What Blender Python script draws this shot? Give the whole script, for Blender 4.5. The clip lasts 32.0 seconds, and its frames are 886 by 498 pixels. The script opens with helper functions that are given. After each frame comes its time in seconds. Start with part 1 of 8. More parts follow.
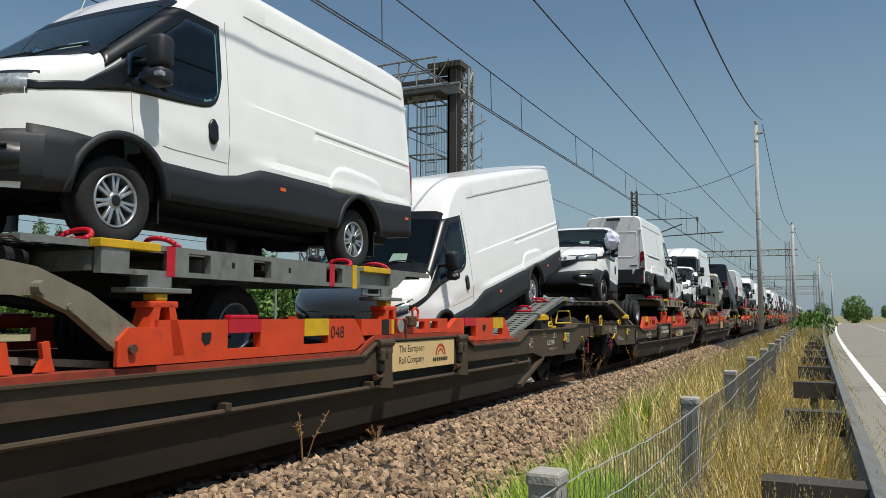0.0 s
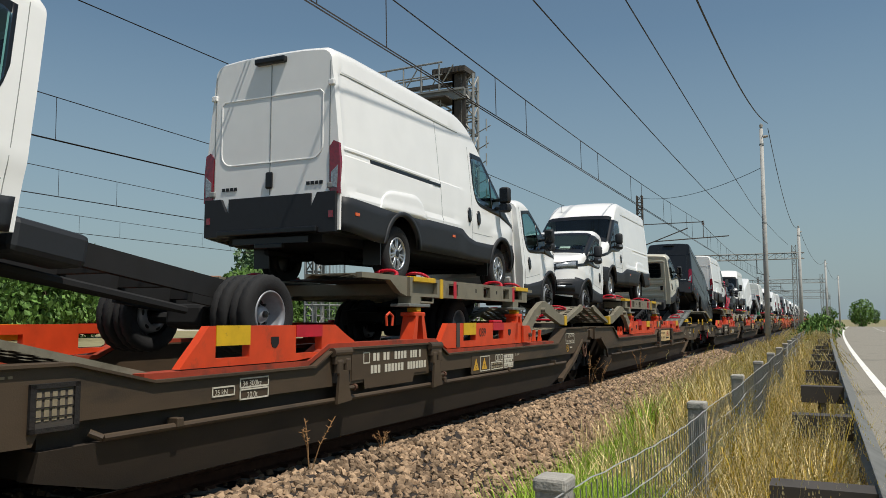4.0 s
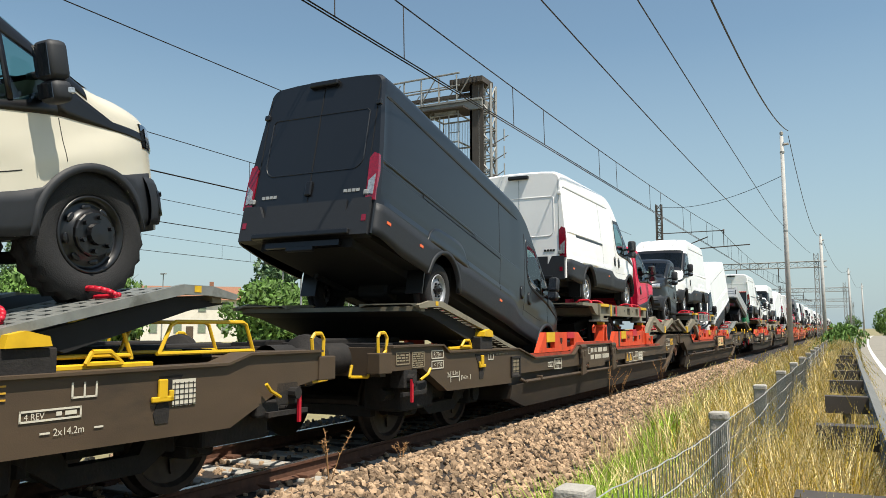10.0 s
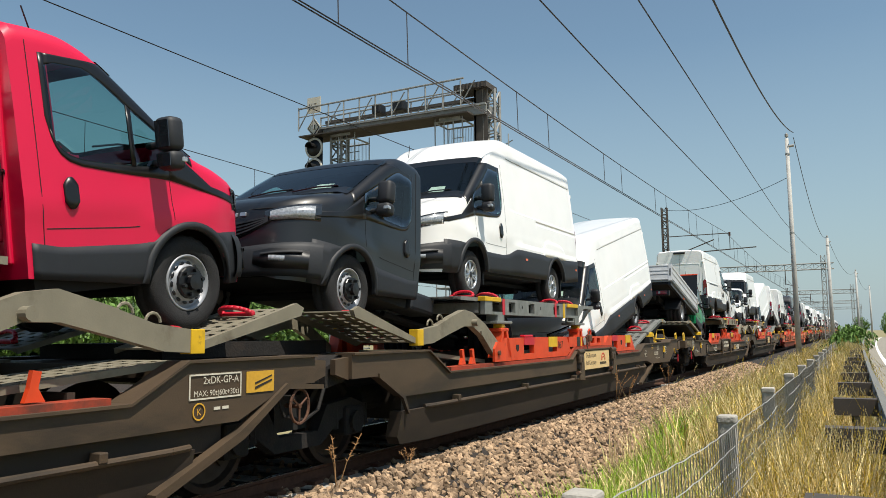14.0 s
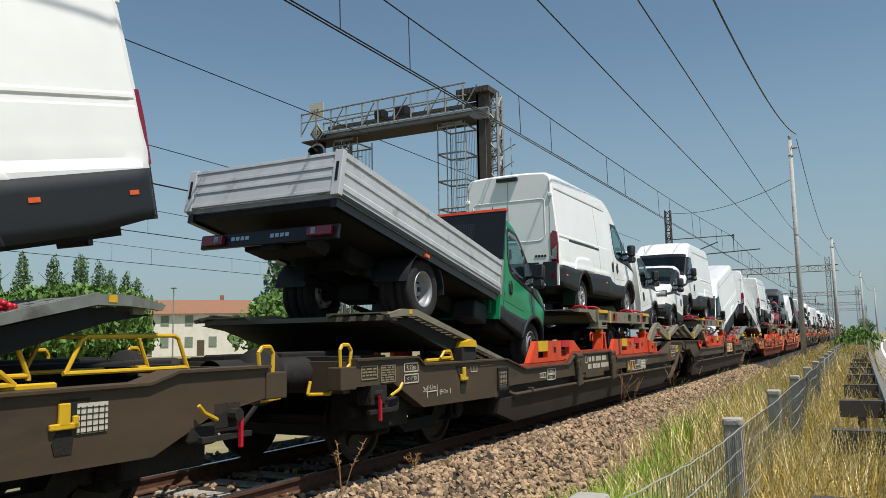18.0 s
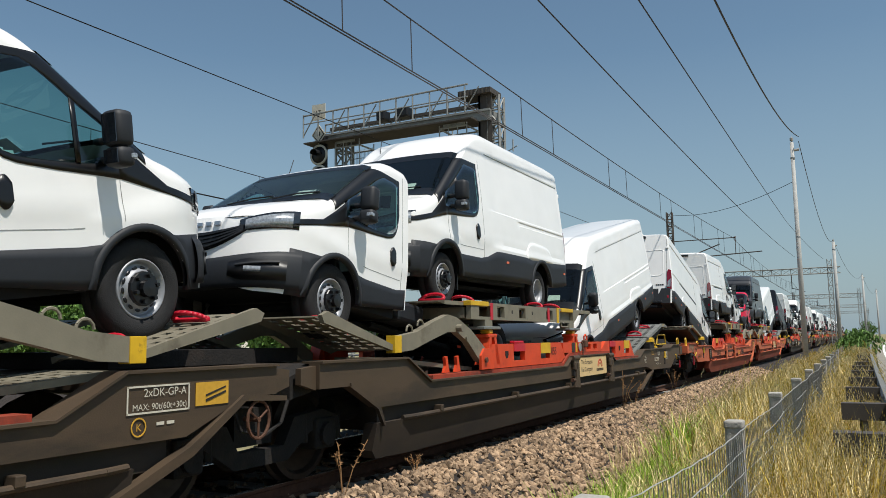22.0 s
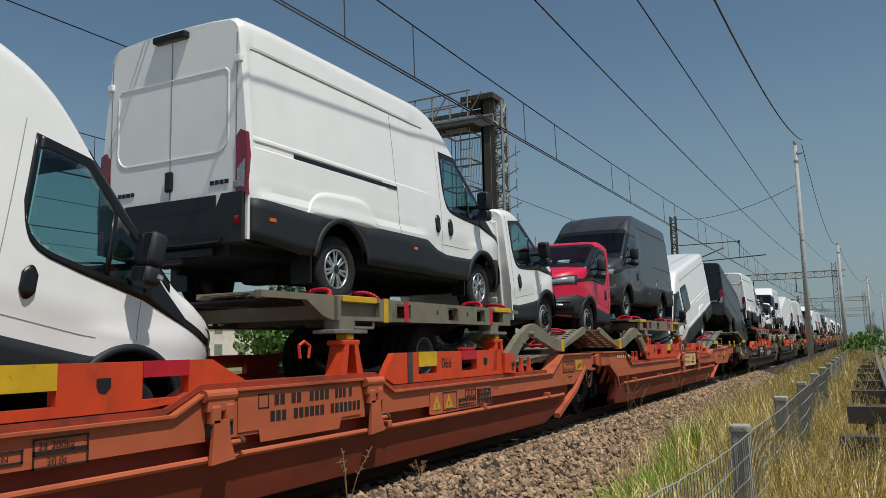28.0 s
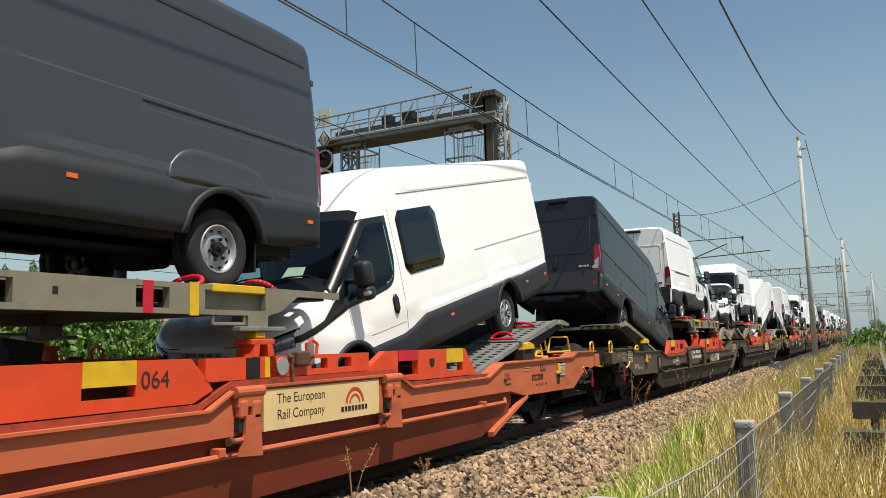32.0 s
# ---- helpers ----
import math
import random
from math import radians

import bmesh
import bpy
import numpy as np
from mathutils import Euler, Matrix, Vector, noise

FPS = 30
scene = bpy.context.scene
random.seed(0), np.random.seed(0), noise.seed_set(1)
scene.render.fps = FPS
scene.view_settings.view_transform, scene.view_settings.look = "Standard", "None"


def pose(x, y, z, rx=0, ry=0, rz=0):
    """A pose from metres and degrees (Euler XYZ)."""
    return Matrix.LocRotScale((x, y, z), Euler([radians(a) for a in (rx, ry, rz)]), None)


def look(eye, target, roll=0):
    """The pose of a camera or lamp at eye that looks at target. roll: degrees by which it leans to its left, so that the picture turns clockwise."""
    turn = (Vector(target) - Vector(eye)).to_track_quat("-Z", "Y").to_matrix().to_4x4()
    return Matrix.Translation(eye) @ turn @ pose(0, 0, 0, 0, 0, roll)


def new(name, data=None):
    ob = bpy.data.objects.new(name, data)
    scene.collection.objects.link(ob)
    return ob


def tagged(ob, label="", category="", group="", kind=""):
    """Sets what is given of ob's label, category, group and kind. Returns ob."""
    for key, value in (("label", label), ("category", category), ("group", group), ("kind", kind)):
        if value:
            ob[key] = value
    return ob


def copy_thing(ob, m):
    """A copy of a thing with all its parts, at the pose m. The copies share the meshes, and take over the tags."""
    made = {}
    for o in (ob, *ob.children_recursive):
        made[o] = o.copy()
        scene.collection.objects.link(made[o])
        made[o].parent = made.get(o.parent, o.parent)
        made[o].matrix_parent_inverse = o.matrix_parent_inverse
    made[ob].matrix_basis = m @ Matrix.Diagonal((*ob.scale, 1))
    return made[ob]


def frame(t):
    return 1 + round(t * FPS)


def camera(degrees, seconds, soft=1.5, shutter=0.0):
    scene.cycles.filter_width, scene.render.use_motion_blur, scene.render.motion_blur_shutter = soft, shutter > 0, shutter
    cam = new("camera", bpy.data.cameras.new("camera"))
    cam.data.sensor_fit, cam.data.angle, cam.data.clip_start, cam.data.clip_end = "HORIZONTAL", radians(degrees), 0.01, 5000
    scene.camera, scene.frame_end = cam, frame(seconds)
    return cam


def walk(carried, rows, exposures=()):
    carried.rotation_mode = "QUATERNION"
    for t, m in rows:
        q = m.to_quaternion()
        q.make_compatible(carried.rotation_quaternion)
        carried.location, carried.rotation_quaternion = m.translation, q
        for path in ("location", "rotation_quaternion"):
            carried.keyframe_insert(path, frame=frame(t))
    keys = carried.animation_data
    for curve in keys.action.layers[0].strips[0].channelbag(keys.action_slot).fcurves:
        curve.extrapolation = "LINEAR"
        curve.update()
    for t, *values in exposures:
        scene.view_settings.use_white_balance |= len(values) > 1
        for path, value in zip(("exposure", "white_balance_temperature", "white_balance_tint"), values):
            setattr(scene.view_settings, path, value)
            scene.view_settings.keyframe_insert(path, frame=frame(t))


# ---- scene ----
# ---------- camera ----------
FOV = 58.3
EYE_Z = 1.35            # above the rail heads, which lie at z = 0
TRACK_X = -5.85         # centre of the train's track, which runs along y
HEADING = [
    (0.0, 24.99, 4.64, -0.29), (0.5, 25.32, 4.70, -0.16), (1.0, 25.35, 4.73, -0.16), (1.5, 25.35, 4.78, -0.10), (2.0, 25.38, 4.87, 0.02),
    (2.5, 25.37, 4.93, 0.05), (4.5, 25.44, 5.05, -0.15), (5.0, 25.45, 5.08, -0.33), (5.5, 25.49, 5.16, -0.38), (6.0, 25.59, 5.40, -0.27),
    (6.5, 25.85, 5.50, -0.15), (7.0, 26.00, 5.51, -0.16), (7.5, 26.10, 5.53, -0.15), (8.0, 26.33, 5.59, -0.10), (8.5, 26.51, 5.63, -0.05),
    (9.0, 26.68, 5.66, -0.04), (9.5, 26.71, 5.68, 0.0), (10.0, 26.75, 5.75, 0.12), (11.0, 26.78, 5.84, 0.22), (12.0, 26.95, 5.90, 0.33),
    (13.0, 27.06, 6.02, 0.42), (14.0, 27.20, 6.14, 0.62), (15.0, 27.32, 6.20, 0.62), (15.5, 27.36, 6.24, 0.65), (17.5, 27.50, 6.42, 0.95),
    (18.5, 27.51, 6.50, 1.06), (19.5, 27.56, 6.56, 1.09), (20.5, 27.60, 6.57, 0.93), (21.5, 27.57, 6.58, 0.84), (22.5, 27.65, 6.58, 0.96),
    (23.5, 27.71, 6.64, 1.10), (24.5, 27.70, 6.70, 1.09), (25.5, 27.82, 6.82, 1.22), (27.5, 27.89, 6.95, 1.20), (28.5, 27.90, 7.01, 1.21),
    (29.5, 27.98, 7.09, 1.31), (30.5, 28.10, 7.22, 1.46), (31.0, 28.13, 7.15, 1.44), (31.5, 28.16, 6.95, 1.40), (32.0, 28.16, 6.81, 1.50)]
# the camera's own exposure wanders with the white of the passing vans
LIGHTNESS = [(0, -0.10), (1, -0.28), (2, -0.20), (5, -0.04), (6, 0.09), (8, 0.08), (9, 0.36), (10, 0.56), (11, 0.62), (12, 0.28), (13, 0.09), (14, 0.38), (15, 0.02), (15.5, -0.1), (18, 0.08), (19, 0.32), (20, 0.04), (22, 0.06), (23, -0.12), (24, -0.30), (25, -0.55), (28, -0.37), (29.5, 0.19), (30, 0.30), (31, 0.5), (32, 0.32)]
# and so does its white balance
WARMTH = [(0, 6550), (1, 6550), (2, 6500), (5, 6850), (6, 6500), (8, 6850), (9, 6750), (11, 7100), (12, 7100), (14, 6900), (15.5, 6900), (18, 6620), (19, 6680), (20, 6900), (22, 6550), (23, 6750), (25, 6500), (28, 6550), (30, 6600), (31, 6700), (32, 7000)]
kelvin = lambda t: float(np.interp(t, [w[0] for w in WARMTH], [w[1] for w in WARMTH]))
cam = camera(FOV, 32.0, soft=0.6, shutter=0.0)
walk(cam, [(t, pose(0, 0, EYE_Z, 90 + p, r, a)) for t, a, p, r in HEADING], exposures=[(t, e, kelvin(t), 10.0) for t, e in LIGHTNESS])

# how far the train has come, and where each wagon begins in the train's own measure
RUN = [(0.0, -56.38), (2.5, -45.03), (5.0, -33.79), (7.5, -22.64), (10.0, -11.55), (12.5, -0.53), (15.0, 10.44), (17.5, 21.36), (20.0, 32.23), (22.5, 43.03),
       (25.0, 53.79), (27.5, 64.40), (30.0, 74.95), (32.0, 83.34)]
WAGON = 34.2
STARTS = [-73.22 + WAGON * i for i in range(12)]

# ---------- world and sun ----------
SUN_DIR = Vector((0.40, -0.14, 0.90)).normalized()
world = bpy.data.worlds.new("world")
scene.world = world
world.use_nodes = True
wn = world.node_tree.nodes
sky = wn.new("ShaderNodeTexSky")
sky.sky_type, sky.sun_disc = "NISHITA", False
sky.sun_elevation = math.asin(SUN_DIR.z)
sky.sun_rotation = math.atan2(SUN_DIR.x, SUN_DIR.y)
sky.air_density, sky.dust_density, sky.ozone_density, sky.altitude = 1.0, 0.9, 1.6, 50
wn["Background"].inputs["Strength"].default_value = 0.105
haze = wn.new("ShaderNodeMix")          # summer haze takes the red and violet out of the blue
haze.data_type, haze.blend_type = "RGBA", "MULTIPLY"
haze.inputs["Factor"].default_value = 1.0
haze.inputs["B"].default_value = (0.91, 1.0, 0.93, 1.0)
world.node_tree.links.new(sky.outputs[0], haze.inputs["A"])
way = wn.new("ShaderNodeTexCoord")
split, low_sky, veil = wn.new("ShaderNodeSeparateXYZ"), wn.new("ShaderNodeMapRange"), wn.new("ShaderNodeMix")
low_sky.inputs["From Min"].default_value, low_sky.inputs["From Max"].default_value = -0.02, 0.34
low_sky.inputs["To Min"].default_value, low_sky.inputs["To Max"].default_value = 0.9, 0.0
veil.data_type = "RGBA"
veil.inputs["B"].default_value = (2.6, 3.5, 4.2, 1.0)          # blue-grey haze over the plain
world.node_tree.links.new(way.outputs["Generated"], split.inputs[0])
world.node_tree.links.new(split.outputs["Z"], low_sky.inputs["Value"])
world.node_tree.links.new(low_sky.outputs[0], veil.inputs["Factor"])
world.node_tree.links.new(haze.outputs["Result"], veil.inputs["A"])
world.node_tree.links.new(veil.outputs["Result"], wn["Background"].inputs["Color"])
sun = new("sun", bpy.data.lights.new("sun", "SUN"))
sun.data.energy, sun.data.angle, sun.data.color = 4.7, radians(0.55), (1.0, 0.965, 0.90)
sun.matrix_world = look(SUN_DIR * 60, (0, 0, 0))


# ---------- materials ----------
def rgb(r, g, b):
    f = lambda v: v / 255 / 12.92 if v <= 10 else ((v / 255 + 0.055) / 1.055) ** 2.4
    return f(r), f(g), f(b), 1.0


def stuff_mat(name, col, rough=0.6, metal=0.0, vary=0.15, scale=6.0, bump=0.0, bump_scale=60.0, second=None, second_scale=1.2, second_at=0.55, coat=0.0, rand=0.0, emit=0.0, stretch=(1, 1, 1)):
    """Grain at a fine scale, blotches of a second colour at a coarse one, and a fine bump, in object space."""
    m = bpy.data.materials.new(name)
    m.use_nodes = True
    t = m.node_tree
    n, l = t.nodes, t.links
    b = n["Principled BSDF"]
    b.inputs["Roughness"].default_value, b.inputs["Metallic"].default_value = rough, metal
    b.inputs["Coat Weight"].default_value = coat
    b.inputs["Coat Roughness"].default_value = 0.05
    tc = n.new("ShaderNodeTexCoord")
    mp = n.new("ShaderNodeMapping")
    mp.inputs["Scale"].default_value = stretch
    l.new(tc.outputs["Object"], mp.inputs[0])
    fine = n.new("ShaderNodeTexNoise")
    fine.inputs["Scale"].default_value, fine.inputs["Detail"].default_value = scale, 6
    l.new(mp.outputs[0], fine.inputs["Vector"])
    hsv = n.new("ShaderNodeHueSaturation")
    hsv.inputs["Color"].default_value = col
    rng = n.new("ShaderNodeMapRange")
    rng.inputs["From Min"].default_value, rng.inputs["From Max"].default_value = 0.3, 0.7
    rng.inputs["To Min"].default_value, rng.inputs["To Max"].default_value = 1 - vary, 1 + vary
    l.new(fine.outputs["Fac"], rng.inputs["Value"])
    out = rng.outputs[0]
    if rand:
        oi = n.new("ShaderNodeNewGeometry")
        r2 = n.new("ShaderNodeMapRange")
        r2.inputs["To Min"].default_value, r2.inputs["To Max"].default_value = 1 - rand, 1 + rand
        l.new(oi.outputs["Random Per Island"], r2.inputs["Value"])
        mu = n.new("ShaderNodeMath")
        mu.operation = "MULTIPLY"
        l.new(out, mu.inputs[0])
        l.new(r2.outputs[0], mu.inputs[1])
        out = mu.outputs[0]
    l.new(out, hsv.inputs["Value"])
    colour = hsv.outputs[0]
    if second:
        co = n.new("ShaderNodeTexNoise")
        co.inputs["Scale"].default_value, co.inputs["Detail"].default_value, co.inputs["Roughness"].default_value = second_scale, 8, 0.65
        l.new(mp.outputs[0], co.inputs["Vector"])
        ra = n.new("ShaderNodeMapRange")
        ra.inputs["From Min"].default_value, ra.inputs["From Max"].default_value = second_at, second_at + 0.14
        l.new(co.outputs["Fac"], ra.inputs["Value"])
        mx = n.new("ShaderNodeMix")
        mx.data_type = "RGBA"
        l.new(ra.outputs[0], mx.inputs["Factor"])
        l.new(colour, mx.inputs["A"])
        mx.inputs["B"].default_value = second
        colour = mx.outputs["Result"]
    l.new(colour, b.inputs["Base Color"])
    if bump:
        bn = n.new("ShaderNodeTexNoise")
        bn.inputs["Scale"].default_value, bn.inputs["Detail"].default_value = bump_scale, 4
        l.new(tc.outputs["Object"], bn.inputs["Vector"])
        bu = n.new("ShaderNodeBump")
        bu.inputs["Strength"].default_value, bu.inputs["Distance"].default_value = bump, 0.02
        l.new(bn.outputs["Fac"], bu.inputs["Height"])
        l.new(bu.outputs[0], b.inputs["Normal"])
    if emit:
        l.new(colour, b.inputs["Emission Color"])
        b.inputs["Emission Strength"].default_value = emit
    return m


def paint(name, col, rough=0.35, coat=0.6):
    return stuff_mat(name, col, rough, 0.0, 0.03, 2.5, 0.0, second=None, coat=coat)


def glass_mat(name, col, rough=0.03):
    m = bpy.data.materials.new(name)
    m.use_nodes = True
    b = m.node_tree.nodes["Principled BSDF"]
    b.inputs["Base Color"].default_value = col
    b.inputs["Roughness"].default_value = rough
    b.inputs["Specular IOR Level"].default_value = 0.35
    return m


def pane_mat(name, tint):
    """A thin pane: tinted see-through, with a mirror gloss that grows at a slant."""
    m = bpy.data.materials.new(name)
    m.use_nodes = True
    n, l = m.node_tree.nodes, m.node_tree.links
    n.remove(n["Principled BSDF"])
    tr, gl, mix, lw, po, ad = n.new("ShaderNodeBsdfTransparent"), n.new("ShaderNodeBsdfGlossy"), n.new("ShaderNodeMixShader"), n.new("ShaderNodeLayerWeight"), n.new("ShaderNodeMath"), n.new("ShaderNodeMath")
    tr.inputs["Color"].default_value = tint
    gl.inputs["Roughness"].default_value = 0.02
    lw.inputs["Blend"].default_value = 0.5
    po.operation, ad.operation = "POWER", "MULTIPLY_ADD"
    po.inputs[1].default_value, ad.inputs[1].default_value, ad.inputs[2].default_value = 5.0, 0.93, 0.06
    l.new(lw.outputs["Facing"], po.inputs[0])
    l.new(po.outputs[0], ad.inputs[0])
    l.new(ad.outputs[0], mix.inputs[0])
    l.new(tr.outputs[0], mix.inputs[1])
    l.new(gl.outputs[0], mix.inputs[2])
    l.new(mix.outputs[0], n["Material Output"].inputs["Surface"])
    return m


WHITE = paint("white_paint", rgb(240, 239, 236))
BLACK = paint("black_paint", rgb(14, 15, 18), 0.4, 0.3)
GREY = paint("grey_paint", rgb(52, 52, 54), 0.4, 0.5)
RED = paint("red_paint", rgb(205, 2, 58), 0.45, 0.2)
GREEN = paint("green_paint", rgb(0, 124, 76), 0.42, 0.3)
BEIGE = paint("beige_paint", rgb(202, 196, 178), 0.4, 0.5)
PLASTIC = stuff_mat("dark_plastic", rgb(27, 30, 35), 0.62, 0, 0.1, 20, 0.05, 300)
TRIM = stuff_mat("black_trim", rgb(18, 18, 20), 0.35, 0, 0.08, 20)
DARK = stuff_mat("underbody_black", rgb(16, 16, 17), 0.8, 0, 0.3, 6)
GLASS = pane_mat("tinted_glass", (0.42, 0.66, 0.64, 1))
SCREEN = pane_mat("windscreen_glass", (0.62, 0.74, 0.71, 1))
DARK_GLASS = glass_mat("dark_glass", rgb(14, 20, 22))
SEAT = stuff_mat("seat_fabric", rgb(38, 40, 44), 0.9, 0, 0.2, 30, 0.3, 200)
CABIN = stuff_mat("cabin_plastic", rgb(48, 50, 52), 0.7, 0, 0.1, 20)
LAMP = stuff_mat("lamp_clear", rgb(150, 155, 160), 0.2, 0.3, 0.4, 40, coat=1.0)
LAMP_DARK = stuff_mat("lamp_dark", rgb(40, 44, 50), 0.1, 0.3, 0.3, 30, coat=1.0)
TAIL_RED = stuff_mat("tail_red", rgb(128, 6, 30), 0.12, 0, 0.25, 30, coat=1.0)
AMBER = stuff_mat("amber", rgb(220, 90, 20), 0.2, 0, 0.1, 20, coat=0.5)
RUBBER = stuff_mat("tyre_rubber", rgb(27, 27, 28), 0.85, 0, 0.2, 30, 0.3, 120)
ALLOY = stuff_mat("alloy", rgb(190, 192, 195), 0.3, 0.85, 0.1, 20)
STEEL_RIM = stuff_mat("silver_rim", rgb(150, 152, 156), 0.5, 0.5, 0.1, 20)
PAPER = stuff_mat("paper", rgb(225, 225, 215), 0.8)
WRAP = stuff_mat("plastic_wrap", rgb(205, 205, 225), 0.3, 0, 0.3, 12, 0.6, 14, second=rgb(120, 110, 170), second_scale=6, second_at=0.56)
OLIVE = stuff_mat("olive_wagon_paint", rgb(71, 57, 42), 0.62, 0, 0.14, 3, 0.08, 90, second=rgb(50, 41, 31), second_scale=1.1, second_at=0.52, stretch=(1, 0.5, 1.6))
# the wagon paints again, darkened for the shade low on the sides
OLIVE_SHADED = stuff_mat("olive_wagon_skirt", rgb(52, 42, 32), 0.75, 0, 0.15, 3, 0.08, 90, second=rgb(42, 34, 27), second_scale=1.4, second_at=0.5, stretch=(1, 0.5, 1.6))
WORANGE = stuff_mat("orange_wagon_paint", rgb(182, 92, 58), 0.6, 0, 0.1, 3, 0.08, 90, second=rgb(146, 68, 41), second_scale=1.2, second_at=0.54, stretch=(1, 0.5, 1.6))
WORANGE_SHADED = stuff_mat("orange_wagon_skirt", rgb(134, 56, 32), 0.7, 0, 0.12, 3, 0.08, 90, second=rgb(112, 50, 31), second_scale=1.4, second_at=0.52, stretch=(1, 0.5, 1.6))
RACK_ORANGE = stuff_mat("orange_rack_paint", rgb(205, 66, 28), 0.5, 0, 0.12, 5, 0.05, 80, second=rgb(150, 62, 38), second_scale=3.0, second_at=0.60)
# darker, browner than the orange beams, for the base rail
RACK_BROWN = stuff_mat("grimy_rack_rail", rgb(150, 54, 30), 0.7, 0, 0.2, 6, 0.1, 60, second=rgb(92, 48, 34), second_scale=2.5, second_at=0.5)
RACK_GREY = stuff_mat("galvanised_steel", rgb(128, 130, 126), 0.5, 0.35, 0.15, 8, 0.05, 60, second=rgb(96, 96, 90), second_scale=3, second_at=0.55)
RACK_OLIVE = stuff_mat("rack_arm_paint", rgb(120, 114, 98), 0.6, 0, 0.1, 5, 0.05, 80, second=rgb(92, 84, 70), second_scale=2.2, second_at=0.55)
ALU = stuff_mat("aluminium_board", rgb(186, 189, 192), 0.5, 0.12, 0.08, 6, 0.03, 60, second=rgb(146, 148, 150), second_scale=3)
YELLOW = stuff_mat("yellow_paint", rgb(206, 164, 28), 0.5, 0, 0.12, 8, second=rgb(120, 92, 40), second_scale=9, second_at=0.62)
CHOCK = stuff_mat("red_chock_paint", rgb(184, 22, 44), 0.45, 0, 0.1, 8)
BOGIE = stuff_mat("bogie_grime", rgb(30, 27, 25), 0.85, 0.1, 0.3, 8, 0.3, 40, second=rgb(44, 36, 30), second_scale=3)
WHEEL_STEEL = stuff_mat("wheel_steel", rgb(70, 62, 56), 0.5, 0.7, 0.2, 10)
WHITE_MARK = stuff_mat("white_marking", rgb(196, 190, 174), 0.6, 0, 0.06, 30)
FADED = stuff_mat("faded_marking", rgb(132, 120, 98), 0.7, 0, 0.15, 30)
DARK_MARK = stuff_mat("dark_marking", rgb(40, 34, 30), 0.6, 0, 0.06, 30)
YELLOW_MARK = stuff_mat("yellow_marking", rgb(196, 150, 48), 0.6, 0, 0.08, 30)
CREAM = stuff_mat("cream_sign", rgb(214, 184, 132), 0.5, 0, 0.06, 5)
LOGO_RED = stuff_mat("logo_red", rgb(190, 60, 40), 0.5)
RUST = stuff_mat("rail_rust", rgb(92, 62, 46), 0.8, 0.2, 0.25, 12, 0.2, 60)
RAIL_TOP = stuff_mat("rail_polish", rgb(170, 170, 172), 0.25, 0.9, 0.1, 10)
BALLAST = stuff_mat("ballast_stone", rgb(152, 127, 101), 0.9, 0, 0.3, 9, 0.5, 30, second=rgb(96, 78, 61), second_scale=2.5, rand=0.5)
# bed coloured near-black to deepen the shade under the train
BED_SHADED = stuff_mat("ballast_bed", rgb(44, 37, 32), 0.95, 0, 0.4, 22, 0.9, 26, second=rgb(32, 28, 25), second_scale=14)
GROUND = stuff_mat("dry_ground", rgb(130, 122, 88), 0.95, 0, 0.25, 1.4, 0.4, 5, second=rgb(100, 106, 64), second_scale=0.12)
ASPHALT = stuff_mat("asphalt", rgb(134, 129, 118), 0.9, 0, 0.14, 30, 0.3, 160, second=rgb(106, 102, 94), second_scale=0.5)
ROAD_WHITE = stuff_mat("road_marking", rgb(232, 230, 222), 0.7, 0, 0.1, 12, second=rgb(190, 186, 176), second_scale=4)
CONCRETE = stuff_mat("concrete", rgb(158, 154, 146), 0.9, 0, 0.15, 12, 0.3, 70, second=rgb(120, 117, 110), second_scale=4)
GALV = stuff_mat("weathered_galvanised", rgb(150, 152, 150), 0.55, 0.3, 0.12, 9, second=rgb(110, 108, 102), second_scale=4)
# galvanised steel darkened for the shade on the guardrail's back
BARRIER = stuff_mat("dull_barrier_steel", rgb(112, 111, 106), 0.6, 0.25, 0.15, 9, second=rgb(78, 74, 68), second_scale=4)
GANTRY = stuff_mat("gantry_steel", rgb(138, 139, 136), 0.65, 0.1, 0.15, 5, second=rgb(98, 96, 90), second_scale=2.5)
GANTRY_DARK = stuff_mat("gantry_dark_steel", rgb(70, 64, 58), 0.7, 0.1, 0.15, 5)
POLE_GREY = stuff_mat("pole_concrete", rgb(172, 171, 167), 0.85, 0, 0.1, 8, 0.2, 60, second=rgb(128, 126, 120), second_scale=3)
WIRE = stuff_mat("wire_dark", rgb(48, 44, 44), 0.6, 0.3, 0.1, 5)
SIGNAL_BLACK = stuff_mat("signal_black", rgb(14, 14, 15), 0.5)
DRY = stuff_mat("dry_grass", rgb(236, 216, 160), 0.9, 0, 0.2, 2, rand=0.35, second=rgb(190, 152, 78), second_scale=3)
STALK = stuff_mat("ripening_grass", rgb(194, 168, 70), 0.85, 0, 0.2, 2, rand=0.45, second=rgb(140, 128, 50), second_scale=2)
WEED = stuff_mat("dry_weed", rgb(150, 112, 72), 0.9, 0, 0.25, 6)
SHUTTER = stuff_mat("green_shutter", rgb(118, 132, 112), 0.8)
GRASS = stuff_mat("green_grass", rgb(146, 176, 56), 0.8, 0, 0.2, 2, rand=0.5, second=rgb(188, 194, 88), second_scale=1.5)
LEAF = stuff_mat("leaf", rgb(84, 116, 48), 0.7, 0, 0.25, 3, rand=0.4)
LEAF_DARK = stuff_mat("poplar_leaf", rgb(92, 118, 80), 0.7, 0, 0.25, 3, rand=0.35)
